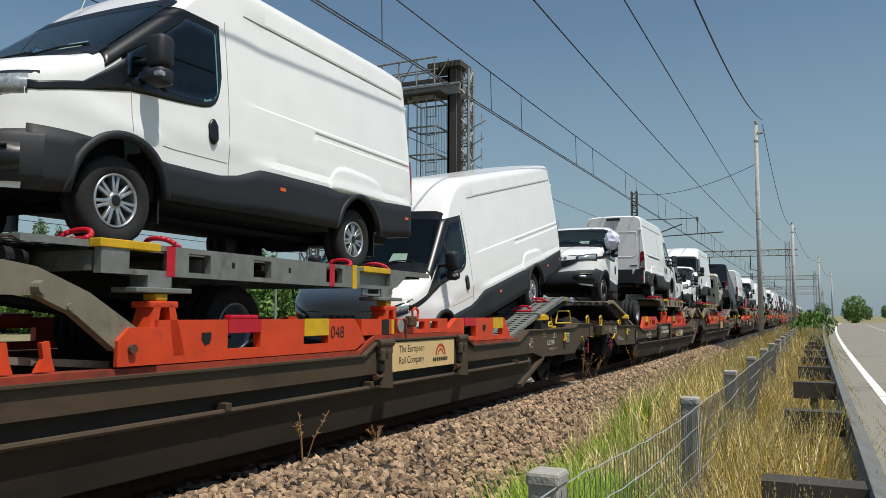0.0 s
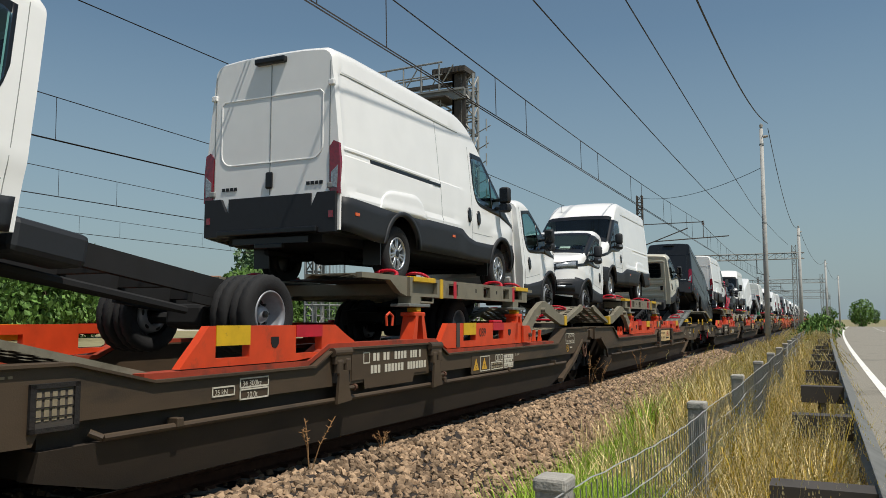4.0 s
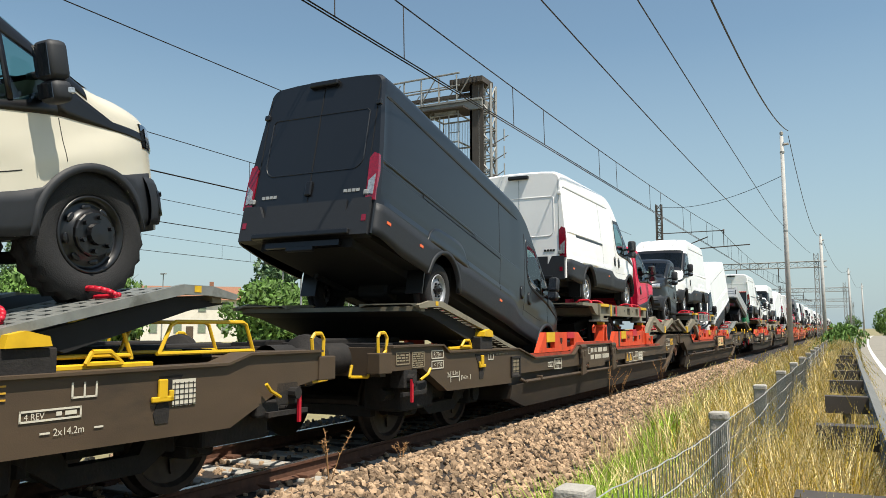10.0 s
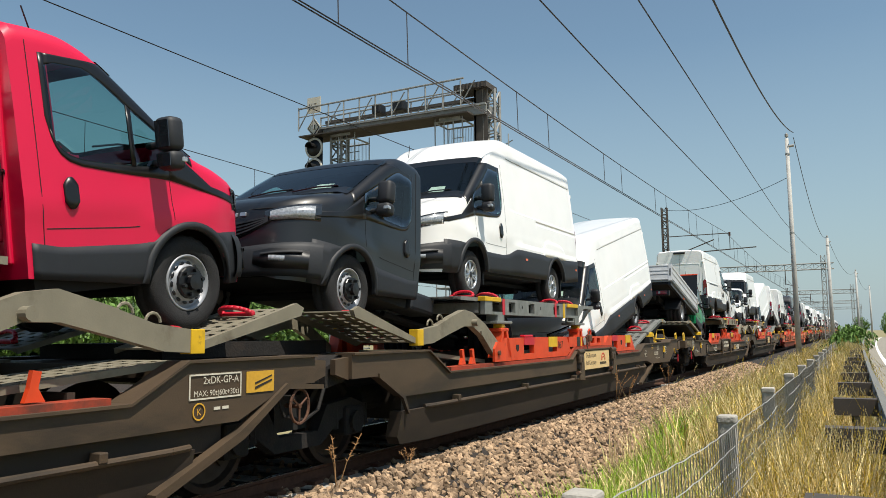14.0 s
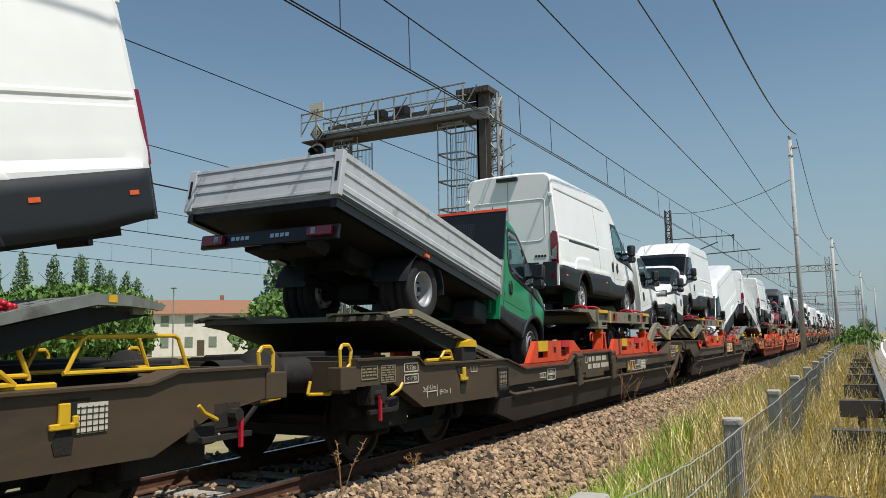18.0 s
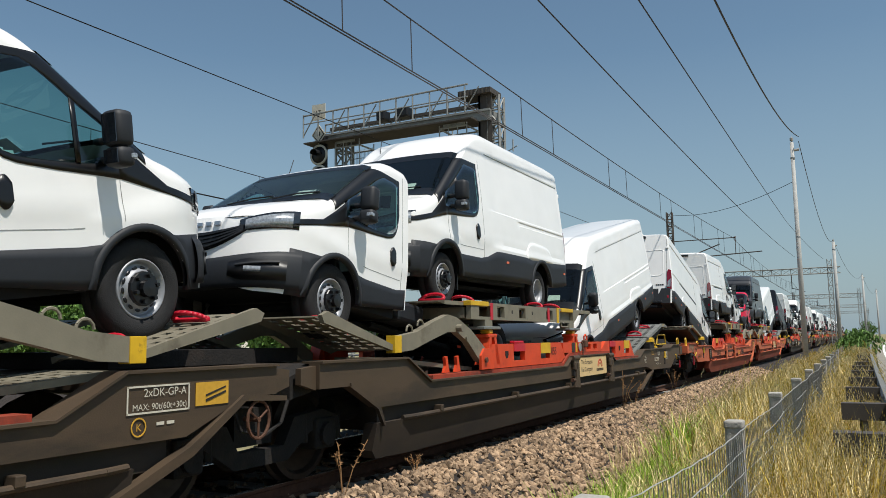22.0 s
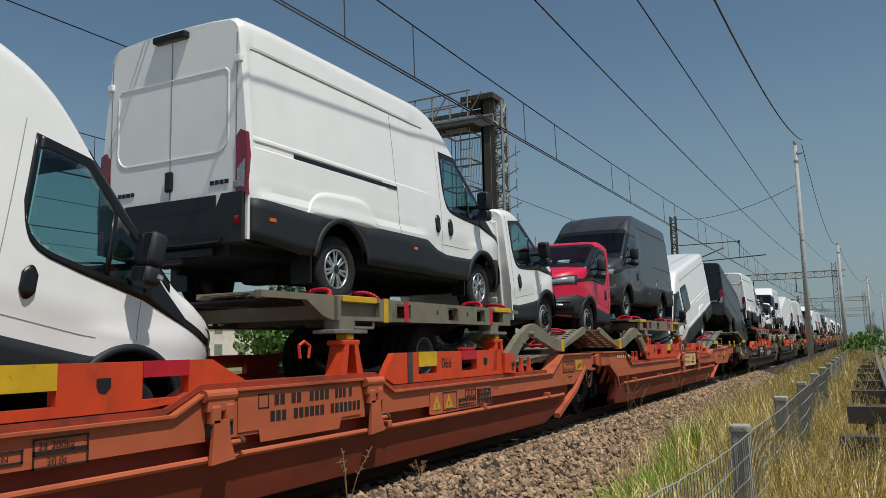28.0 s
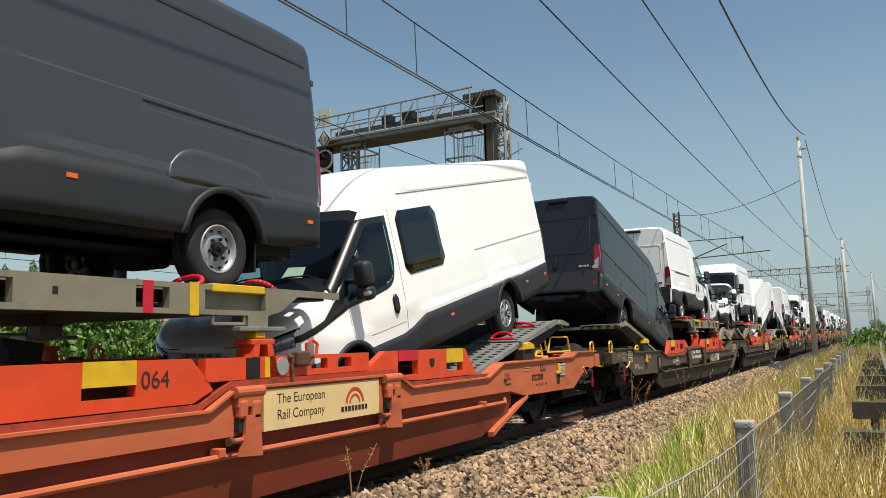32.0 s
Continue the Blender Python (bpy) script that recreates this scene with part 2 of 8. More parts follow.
BARK = stuff_mat("bark", rgb(88, 74, 60), 0.9, 0, 0.3, 10, 0.4, 30)
HOUSE_WALL = stuff_mat("house_plaster", rgb(222, 216, 202), 0.9, 0, 0.06, 1.2, second=rgb(200, 192, 176), second_scale=0.5)
ROOF = stuff_mat("roof_tile", rgb(140, 100, 78), 0.9, 0, 0.2, 6, 0.4, 20)


# ---------- mesh helpers ----------
def mesh_of(name, bm, mat):
    me = bpy.data.meshes.new(name)
    bm.to_mesh(me)
    bm.free()
    me.materials.append(mat)
    return me


def part(name, bm, mat, parent=None, label="", smooth=False):
    """Links a bmesh (or a mesh) as one mesh object under its thing or part."""
    me = bm if isinstance(bm, bpy.types.Mesh) else mesh_of(name, bm, mat)
    if smooth:
        me.shade_smooth()
    ob = new(name, me)
    if parent:
        ob.parent = parent
    if label:
        ob["label"] = label
    return ob


def thing(name, label, category, group="", m=None, kind=""):
    ob = tagged(new(name), label, category, group, kind)
    if m is not None:
        ob.matrix_basis = m
    return ob


def box(bm, x0, x1, y0, y1, z0, z1, bevel=0.0, m=None):
    r = bmesh.ops.create_cube(bm, size=1, matrix=Matrix.Translation(((x0 + x1) / 2, (y0 + y1) / 2, (z0 + z1) / 2)) @ Matrix.Diagonal((abs(x1 - x0), abs(y1 - y0), abs(z1 - z0), 1)))
    vs = r["verts"]
    if bevel:
        es = list({e for v in vs for e in v.link_edges})
        g = bmesh.ops.bevel(bm, geom=es, offset=bevel, segments=2, affect="EDGES", profile=0.5)
        vs = list(set(g["verts"]) | {v for v in vs if v.is_valid})
    if m is not None:
        bmesh.ops.transform(bm, matrix=m, verts=vs)
    return bm


def B(*a, **k):
    return box(bmesh.new(), *a, **k)


def prism(bm, pts, x0, x1, axis="x"):
    """A polygon given in the plane across the axis, extruded along it."""
    def at(a, b, c):
        return {"x": (c, a, b), "y": (a, c, b), "z": (a, b, c)}[axis]
    lo = [bm.verts.new(at(a, b, x0)) for a, b in pts]
    hi = [bm.verts.new(at(a, b, x1)) for a, b in pts]
    n = len(pts)
    bm.faces.new(lo)
    bm.faces.new(hi[::-1])
    for i in range(n):
        bm.faces.new((lo[i], hi[i], hi[(i + 1) % n], lo[(i + 1) % n]))
    bmesh.ops.recalc_face_normals(bm, faces=bm.faces[:])
    return bm


def rod(bm, a, b, r, n=8, r2=None):
    a, b = Vector(a), Vector(b)
    d = b - a
    q = d.to_track_quat("Z", "Y").to_matrix().to_4x4()
    bmesh.ops.create_cone(bm, cap_ends=True, segments=n, radius1=r, radius2=r if r2 is None else r2, depth=d.length, matrix=Matrix.Translation((a + b) / 2) @ q)
    return bm


def tube(bm, pts, r, n=6):
    for a, b in zip(pts[:-1], pts[1:]):
        rod(bm, a, b, r, n)
    return bm


def lathe(bm, prof, n=32, axis="x"):
    """A profile of (radius, along) pairs turned round an axis."""
    rings = []
    for r, h in prof:
        ring = []
        for i in range(n):
            a = 2 * math.pi * i / n
            c, s = r * math.cos(a), r * math.sin(a)
            ring.append(bm.verts.new({"x": (h, c, s), "y": (c, h, s), "z": (c, s, h)}[axis]))
        rings.append(ring)
    for p, q in zip(rings[:-1], rings[1:]):
        for i in range(n):
            bm.faces.new((p[i], p[(i + 1) % n], q[(i + 1) % n], q[i]))
    bmesh.ops.recalc_face_normals(bm, faces=bm.faces[:])
    return bm


def grid_faces(bm, rows):
    for a, b in zip(rows[:-1], rows[1:]):
        for i in range(len(a) - 1):
            bm.faces.new((a[i], a[i + 1], b[i + 1], b[i]))
    return bm


def text_mesh(body, size, align="LEFT"):
    cu = bpy.data.curves.new("marking", "FONT")
    cu.body, cu.size, cu.align_x = body, size, align
    tmp = bpy.data.objects.new("tmp", cu)
    scene.collection.objects.link(tmp)
    me = bpy.data.meshes.new_from_object(tmp.evaluated_get(bpy.context.evaluated_depsgraph_get()))
    bpy.data.objects.remove(tmp)
    bpy.data.curves.remove(cu)
    return me


def lettering(body, size, mat, parent, m, label=""):
    me = text_mesh(body, size)
    me.materials.clear()
    me.materials.append(mat)
    ob = new("marking", me)
    ob.parent, ob.matrix_basis = parent, m
    if label:
        ob["label"] = label
    return ob


def on_side(y, z, x=1.5):
    """The pose of writing on a wall that faces +x: it reads along +y."""
    return Matrix(((0, 0, 1, x), (1, 0, 0, y), (0, 1, 0, z), (0, 0, 0, 1)))


import functools

# ---------- road vehicles: nose towards -y, wheels on z = 0, left side towards +x ----------
def ramp(a, b, v):
    """0 at a, 1 at b, smooth between."""
    k = min(1.0, max(0.0, (v - a) / (b - a)))
    return k * k * (3 - 2 * k)


class Shape:
    """The outer skin of a van or cab: plan, side line and cross-section as functions."""

    def __init__(self, length, wheelbase, roof, cab=False):
        self.L, self.wb = length, wheelbase
        self.fw = 1.0 if cab else 1.10
        self.rw = self.fw + wheelbase
        self.cab = cab
        if cab:
            self.ty = [0, 0.02, 0.07, 0.17, 0.34, 0.58, 0.85, 1.3, 1.72, 1.88, 2.08, length - 0.05, length]
            self.tz = [0.98, 1.07, 1.14, 1.205, 1.285, 1.37, 1.44, 1.81, 2.14, 2.23, 2.28, 2.28, 2.24]
        else:
            self.ty = [0, 0.02, 0.07, 0.17, 0.34, 0.58, 0.85, 1.3, 1.80, 1.98, 2.25, 2.6, length - 0.5, length - 0.05, length]
            self.tz = [0.98, 1.07, 1.14, 1.205, 1.285, 1.37, 1.44, 1.82, 2.24, 2.43, roof - 0.09, roof, roof, roof - 0.02, roof - 0.06]
        self.R = 0.455

    @functools.lru_cache(maxsize=None)
    def zt(self, y):
        if 0.4 < y < self.L - 0.7 or (self.cab and 0.4 < y < 2.2):
            return float(np.mean(np.interp([y - 0.12, y - 0.06, y, y + 0.06, y + 0.12], self.ty, self.tz)))
        return float(np.interp(y, self.ty, self.tz))

    @functools.lru_cache(maxsize=None)
    def zb(self, y):
        return float(np.interp(y, [0, 0.1, 0.5, 1.6, self.L - 0.7, self.L], [0.40, 0.34, 0.34, 0.42, 0.44, 0.52]))

    @functools.lru_cache(maxsize=None)
    def plan(self, y):
        w = (1 - (max(0.0, 0.75 - y) / 0.75) ** 2.2) ** (1 / 3.2) if y < 0.75 else 1.0
        if not self.cab:
            w *= float(np.interp(y, [0, self.L - 0.25, self.L - 0.06, self.L], [1, 1, 0.99, 0.965]))
        return max(w, 0.02)

    @functools.lru_cache(maxsize=None)
    def rc(self, y):
        r = float(np.interp(y, [0, 0.5, 0.95, 1.7, 2.4, 9], [0.10, 0.17, 0.14, 0.15, 0.15, 0.135]))
        return min(r, self.plan(y) * 0.8)

    @functools.lru_cache(maxsize=None)
    def flank(self, y, z):
        """Half width of the wall below the roof's rounding."""
        top = 0.0 if z < 1.2 else (0.105 if self.cab else 0.145) * ((z - 1.2) / 1.4) ** 1.25
        low = 0.03 * max(0, (0.55 - z) / 0.2) ** 2 if z < 0.55 else 0.0
        waist = 0.012 * math.exp(-((z - 1.02) / 0.12) ** 2)
        # wing bulge over the front wheel
        wing = 0.028 * math.exp(-((y - self.fw) / 0.42) ** 4) * ramp(1.10 - 0.25 * (y - 1.0), 0.90, z)
        press = 0.0
        if not self.cab and y > 2.5:
            a = ramp(2.45, 3.0, y) * ramp(self.L - 0.05, self.L - 0.10, y)
            press -= 0.014 * a * ramp(1.478, 1.492, z) * ramp(2.39, 2.35, z)          # wall above the ledge
            g = ramp(self.rw - 0.9, self.rw - 0.86, y) * ramp(self.L - 0.05, self.L - 0.10, y)
            press -= 0.013 * g * ramp(1.378, 1.390, z) * ramp(1.448, 1.434, z)        # groove of the door rail
            press += 0.032 * a * ramp(0.985, 0.905, z)                                # sloping ledge on the cladding
        return self.plan(y) * ((1.0 if self.cab else 1.015) - top - low + waist + wing + press)

    @functools.lru_cache(maxsize=None)
    def half(self, y, z):
        zc = self.zt(y) - self.rc(y)
        if z <= zc:
            return self.flank(y, z)
        r = self.rc(y)
        k = min(1.0, (z - zc) / r)
        return self.flank(y, zc) - r * (1 - math.sqrt(max(0.0, 1 - k * k)))

    def top(self, x, y):
        r = self.rc(y)
        w = self.flank(y, self.zt(y) - r)
        k = max(0.0, (abs(x) - (w - r)) / r)
        crown = 0.03 * (1 - min(1, abs(x) / max(w, 0.1)) ** 2)
        return self.zt(y) - r + r * math.sqrt(max(0.0, 1 - k * k)) + crown

    def front(self, x):
        return 0.75 - 0.75 * max(0.0, 1 - min(1, abs(x)) ** 3.2) ** (1 / 2.2)

    def arch(self, y, r=None):
        r = r or self.R
        low = self.zb(y)
        for c in (self.fw, self.rw):
            if abs(y - c) < r and not (self.cab and c == self.rw):
                low = max(low, 0.37 + math.sqrt(r * r - (y - c) ** 2))
        return low

    def ys(self, a, b, n):
        pts = set(np.linspace(a, b, n).round(4).tolist())
        for c in (self.fw, self.rw):
            for d in (0.4549, 0.45, 0.435, 0.41, 0.375):
                for s in (-d, d):
                    if a < c + s < b:
                        pts.add(round(c + s, 4))
        return sorted(pts)

    def win_lo(self, y):
        return float(np.interp(y, [0.9, 1.3, 1.7, 1.98, 2.08, 2.14, 2.18, 2.205, 2.23, 2.3], [1.20, 1.235, 1.265, 1.295, 1.325, 1.37, 1.43, 1.50, 1.62, 1.8]))

    def win_hi(self, y):
        return min(self.zt(y) - self.rc(y) * 0.10, 2.08 if self.cab else 2.13)

    def pane_lo(self, y):
        return self.win_lo(y) + float(np.interp(y, [1.0, 1.5, 1.9, 2.2], [0.13, 0.075, 0.05, 0.05]))

    def pane_hi(self, y):
        hi = min(self.zt(y) - self.rc(y) - float(np.interp(y, [1.1, 1.5, 1.7], [0.0, 0.05, 0.05])), 2.02 if self.cab else 2.05)
        return max(self.pane_lo(y) + 0.002, hi - 0.4 * max(0, y - 2.13))

    def open_at(self, v):
        """True where the skin gives way to a pane."""
        x, y, z = v.co
        if 1.12 < y < 2.17 and abs(x) > 0.6 and self.pane_lo(y) + 0.03 < z < self.pane_hi(y) - 0.005:
            return True
        w = self.flank(y, self.zt(y) - self.rc(y)) - 0.10
        return 0.97 < y < (1.66 if self.cab else 1.72) and abs(x) < w and z > self.zt(y) - self.rc(y)

    def shell(self):
        bm = bmesh.new()
        levels = [0.88, 0.905, 0.945, 0.985, 1.05, 1.09, 1.12, 1.15, 1.18, 1.22, 1.30, 1.375, 1.392, 1.432, 1.45, 1.475, 1.495, 1.53, 1.57, 1.61, 1.65, 1.69, 1.73, 1.78, 1.83, 1.88, 1.93, 1.98, 2.02, 2.06, 2.13, 2.22, 2.30, 2.35, 2.39]
        ys = [0.0, 0.006, 0.02, 0.045, 0.08, 0.125, 0.18] + sorted(set(self.ys(0.25, self.L, int(self.L / 0.06)) + [round(v, 3) for v in np.arange(1.47, 2.26, 0.035)]))
        rows = []
        for y in ys:
            lo, r = self.arch(y), self.rc(y)
            zc = self.zt(y) - r
            lo = min(lo, zc - 0.01)
            knee = min(0.88, zc)
            zs = list(np.linspace(lo, max(lo, knee), 6)[:-1]) + [min(max(z, lo), zc) for z in levels] + [zc]
            half = [(self.flank(y, z), z) for z in zs]
            for a in np.linspace(0, math.pi / 2, 7)[1:]:
                half.append((self.flank(y, zc) - r * (1 - math.cos(a)), zc + r * math.sin(a)))
            w = half[-1][0]
            for f in (0.66, 0.33):
                half.append((w * f, self.top(w * f, y)))
            mid = [(0.0, self.top(0, y))]
            sec = half + mid + [(-x, z) for x, z in half[::-1]]
            rows.append([bm.verts.new((x, y, z)) for x, z in sec])
        grid_faces(bm, rows)
        bm.faces.new(rows[0])
        bm.faces.new(rows[-1][::-1])
        bmesh.ops.remove_doubles(bm, verts=bm.verts[:], dist=0.0003)
        bmesh.ops.recalc_face_normals(bm, faces=bm.faces[:])
        for e in bm.edges:
            if len(e.link_faces) == 2 and e.calc_face_angle() > 0.32:
                e.smooth = False
        gone = [f for f in bm.faces if len(f.verts) < 9 and any(self.open_at(v) for v in f.verts)]
        bmesh.ops.delete(bm, geom=gone, context="FACES")
        return bm

    def side(self, a, b, lo, hi, n=24, rows=5, off=0.006, s=1, thick=0.012):
        """A skin piece on one flank between two height curves of y, with edges turned in."""
        bm = bmesh.new()
        lo_f = lo if callable(lo) else (lambda y, v=lo: v)
        hi_f = hi if callable(hi) else (lambda y, v=hi: v)
        cols = []
        for y in (self.ys(a, b, n) if n > 8 else np.linspace(a, b, n)):
            z0, z1 = lo_f(y), hi_f(y)
            z1 = max(z1, z0 + 0.002)
            col = []
            zs = list(np.linspace(z0, z1, rows))
            col.append((self.half(y, z0) + off - thick, z0))
            col += [(self.half(y, z) + off, z) for z in zs]
            col.append((self.half(y, z1) + off - thick, z1))
            cols.append([bm.verts.new((s * x, y, z)) for x, z in col])
        grid_faces(bm, cols)
        for c in (cols[0], cols[-1]):
            inner = [bm.verts.new((v.co.x - s * thick, v.co.y, v.co.z)) for v in c[1:-1]]
            for i in range(len(inner) - 1):
                bm.faces.new((c[i + 1], c[i + 2], inner[i + 1], inner[i]))
        bmesh.ops.recalc_face_normals(bm, faces=bm.faces[:])
        if sum((f.normal.x * s for f in bm.faces)) < 0:
            bmesh.ops.reverse_faces(bm, faces=bm.faces[:])
        return bm

    def nose(self, x0, x1, lo, hi, n=20, rows=5, off=0.006, thick=0.02, push=None):
        """A skin piece across the nose between two height curves of x."""
        bm = bmesh.new()
        lo_f = lo if callable(lo) else (lambda x, v=lo: v)
        hi_f = hi if callable(hi) else (lambda x, v=hi: v)
        cols = []
        for x in np.linspace(x0, x1, n):
            y = self.front(x)
            nx = np.clip(x, -1, 1) ** 3
            col = []
            zs = np.linspace(lo_f(x), max(hi_f(x), lo_f(x) + 0.003), rows)
            o = [off - thick] + [off + (push(k / (rows - 1)) if push else 0) for k in range(rows)] + [off - thick]
            for z, d in zip([zs[0], *zs, zs[-1]], o):
                ty = y
                zt = self.zt(y)
                if z > zt:
                    ty = float(np.interp(z, self.tz[:7], self.ty[:7]))
                    ty = max(ty, y)
                col.append(bm.verts.new((x + d * nx, ty - d, z)))
            cols.append(col)
        grid_faces(bm, cols)
        bmesh.ops.recalc_face_normals(bm, faces=bm.faces[:])
        if sum((f.normal.y for f in bm.faces)) > 0:
            bmesh.ops.reverse_faces(bm, faces=bm.faces[:])
        return bm

    def roofpiece(self, y0, y1, inset, n=10, off=0.006):
        bm = bmesh.new()
        rows = []
        for y in np.linspace(y0, y1, n):
            w = self.flank(y, self.zt(y) - self.rc(y)) - inset
            xs = np.linspace(-w, w, 17)
            row = [bm.verts.new((x, y - off * 0.7, self.top(x, y) + off)) for x in xs]
            rows.append(row)
        grid_faces(bm, rows)
        bmesh.ops.recalc_face_normals(bm, faces=bm.faces[:])
        if sum(f.normal.z for f in bm.faces) < 0:
            bmesh.ops.reverse_faces(bm, faces=bm.faces[:])
        return bm


@functools.lru_cache(maxsize=None)
def shape_of(*a):
    return Shape(*a)


def tyre_mesh(r, w):
    bm = bmesh.new()
    k = r * 0.60
    lathe(bm, [(k, -w * 0.42), (k + 0.02, -w * 0.5), (r * 0.86, -w * 0.54), (r * 0.965, -w * 0.47), (r, -w * 0.36), (r, -0.01), (r - 0.012, -0.008), (r - 0.012, 0.008), (r, 0.01),
               (r, w * 0.36), (r * 0.965, w * 0.47), (r * 0.86, w * 0.54), (k + 0.02, w * 0.5), (k, w * 0.42), (k, -w * 0.42)], 48)
    step = 1.028 if r < 0.4 else 1.07
    for i, q in enumerate(bm.verts):
        ring, k = divmod(i, 48)
        if ring in (4, 5, 8, 9) and (k + (ring > 6)) % 2:
            q.co.y *= step
            q.co.z *= step
    return mesh_of("tyre", bm, RUBBER)


def rim_mesh(kind, r, w):
    """Outer face towards +x."""
    k = r * 0.61
    bm = bmesh.new()
    if kind == "alloy":
        lathe(bm, [(k, -w * 0.4), (k, w * 0.47), (k * 0.93, w * 0.5), (k * 0.90, w * 0.40), (k * 0.88, 0.0)], 32)
        for i in range(14):
            a = 2 * math.pi * (i // 2 + (0.18 if i % 2 else -0.18) * 0.9) / 7
            m = Matrix.Rotation(a, 4, "X")
            box(bm, w * 0.24, w * 0.42, -0.013, 0.013, 0.04, k * 0.92, 0.004, m=m)
        lathe(bm, [(0.0, w * 0.46), (0.05, w * 0.45), (0.07, w * 0.40), (0.075, w * 0.1)], 16)
    elif kind == "steel":
        lathe(bm, [(k, -w * 0.4), (k, w * 0.47), (k * 0.94, w * 0.5), (k * 0.88, w * 0.34), (k * 0.74, w * 0.25), (k * 0.62, w * 0.34), (k * 0.40, w * 0.36), (k * 0.3, w * 0.28), (0.0, w * 0.28)], 32)
    elif kind in ("truck", "dark"):
        lathe(bm, [(k, -w * 0.4), (k, w * 0.47), (k * 0.94, w * 0.5), (k * 0.88, w * 0.3), (k * 0.8, w * 0.25), (k * 0.62, w * 0.46), (k * 0.56, w * 0.50), (k * 0.3, w * 0.50), (0, w * 0.50)], 32)
    else:  # the hollow outer wheel of a twin pair
        lathe(bm, [(k, -w * 0.4), (k, w * 0.47), (k * 0.94, w * 0.5), (k * 0.86, w * 0.2), (k * 0.8, -w * 0.4), (k * 0.5, -w * 0.55), (k * 0.42, -w * 0.2), (k * 0.3, w * 0.1), (0, w * 0.12)], 32)
    return mesh_of("rim", bm, ALLOY if kind == "alloy" else TRIM if kind == "dark" else STEEL_RIM)


def holes_mesh(kind, r, w):
    """Dark hand holes and wheel nuts of a steel rim."""
    k = r * 0.61
    bm = bmesh.new()
    if kind == "alloy":
        lathe(bm, [(0.03, w * 0.44), (0.045, w * 0.465), (0.03, w * 0.48), (0.0, w * 0.48)], 12)
        lathe(bm, [(k * 0.88, w * 0.02), (0.0, w * 0.02)], 24)
        return mesh_of("hub", bm, TRIM)
    at = {"steel": 0.76, "truck": 0.70, "dark": 0.70, "twin": 0.66}[kind]
    depth = {"steel": w * 0.29, "truck": w * 0.40, "dark": w * 0.40, "twin": -w * 0.46}[kind]
    num = {"steel": 10, "truck": 14, "dark": 8, "twin": 6}[kind]
    for i in range(num):
        a = 2 * math.pi * i / num
        rad = k * (0.085 if num > 8 else 0.11)
        bmesh.ops.create_uvsphere(bm, u_segments=8, v_segments=5, radius=rad, matrix=Matrix.Translation((depth, k * at * math.cos(a), k * at * math.sin(a))) @ Matrix.Rotation(a, 4, "X") @ Matrix.Diagonal((0.35, 0.8, 1.3, 1)))
    nut, hub = {"steel": (w * 0.38, 0.30), "truck": (w * 0.54, 0.58), "dark": (w * 0.54, 0.58), "twin": (-w * 0.1, 0.30)}[kind]
    for i in range(6):
        a = 2 * math.pi * i / 6 + 0.2
        if hub > 0.5:
            rod(bm, (nut, k * 0.44 * math.cos(a), k * 0.44 * math.sin(a)), (nut + 0.06, k * 0.44 * math.cos(a), k * 0.44 * math.sin(a)), 0.017, 6)
            continue
        rod(bm, (nut - 0.03, k * 0.44 * math.cos(a), k * 0.44 * math.sin(a)), (nut + 0.02, k * 0.44 * math.cos(a), k * 0.44 * math.sin(a)), 0.015, 6)
    lathe(bm, [(k * hub, nut - 0.06), (k * hub, nut + 0.015), (k * hub * 0.95, nut + 0.025), (k * hub * 0.5, nut + 0.028), (k * hub * 0.46, nut + 0.07), (0, nut + 0.075)], 16)
    return mesh_of("hub", bm, TRIM)


WHEEL_CACHE = {}


def add_wheel(parent, y, side, kind, r=0.35, w=0.22, x=0.86):
    key = (kind, r, w)
    if key not in WHEEL_CACHE:
        WHEEL_CACHE[key] = tyre_mesh(r, w), rim_mesh(kind, r, w), holes_mesh(kind, r, w)
    ty, ri, ho = WHEEL_CACHE[key]
    wheel = part("wheel", ty, None, parent, "black tyre on a silver rim", True)
    wheel.matrix_basis = Matrix.Translation((side * x, y, r)) @ (Matrix.Identity(4) if side > 0 else Matrix.Rotation(math.pi, 4, "Z"))
    part("rim", ri, None, wheel, "", True)
    part("hub", ho, None, wheel, "black wheel hub with nuts")


def add_mirror(v, s, y=1.34, z=1.28):
    bm = bmesh.new()
    box(bm, s * 1.08, s * 1.26, y - 0.13, y + 0.03, z + 0.15, z + 0.42, 0.045)
    box(bm, s * 1.08, s * 1.26, y - 0.13, y + 0.03, z, z + 0.155, 0.045)
    box(bm, s * 0.92, s * 1.14, y - 0.09, y - 0.02, z + 0.05, z + 0.10, 0.02)
    box(bm, s * 0.92, s * 1.14, y - 0.09, y - 0.02, z + 0.19, z + 0.24, 0.02)
    m = part("mirror", bm, PLASTIC, v, "black door mirror on two arms", True)
    part("mirror_glass", B(s * 1.10, s * 1.24, y + 0.027, y + 0.034, z + 0.18, z + 0.39), LAMP_DARK, m)
    part("mirror_glass", B(s * 1.10, s * 1.24, y + 0.027, y + 0.034, z + 0.03, z + 0.13), LAMP_DARK, m)
    part("indicator", B(s * 1.19, s * 1.262, y - 0.134, y - 0.07, z + 0.06, z + 0.105, 0.01), LAMP, m)


def bars(bm, spans, z, h, y, depth=0.008, face="y"):
    for a, b in spans:
        box(bm, a, b, y - depth / 2, y + depth / 2, z, z + h)
    return bm


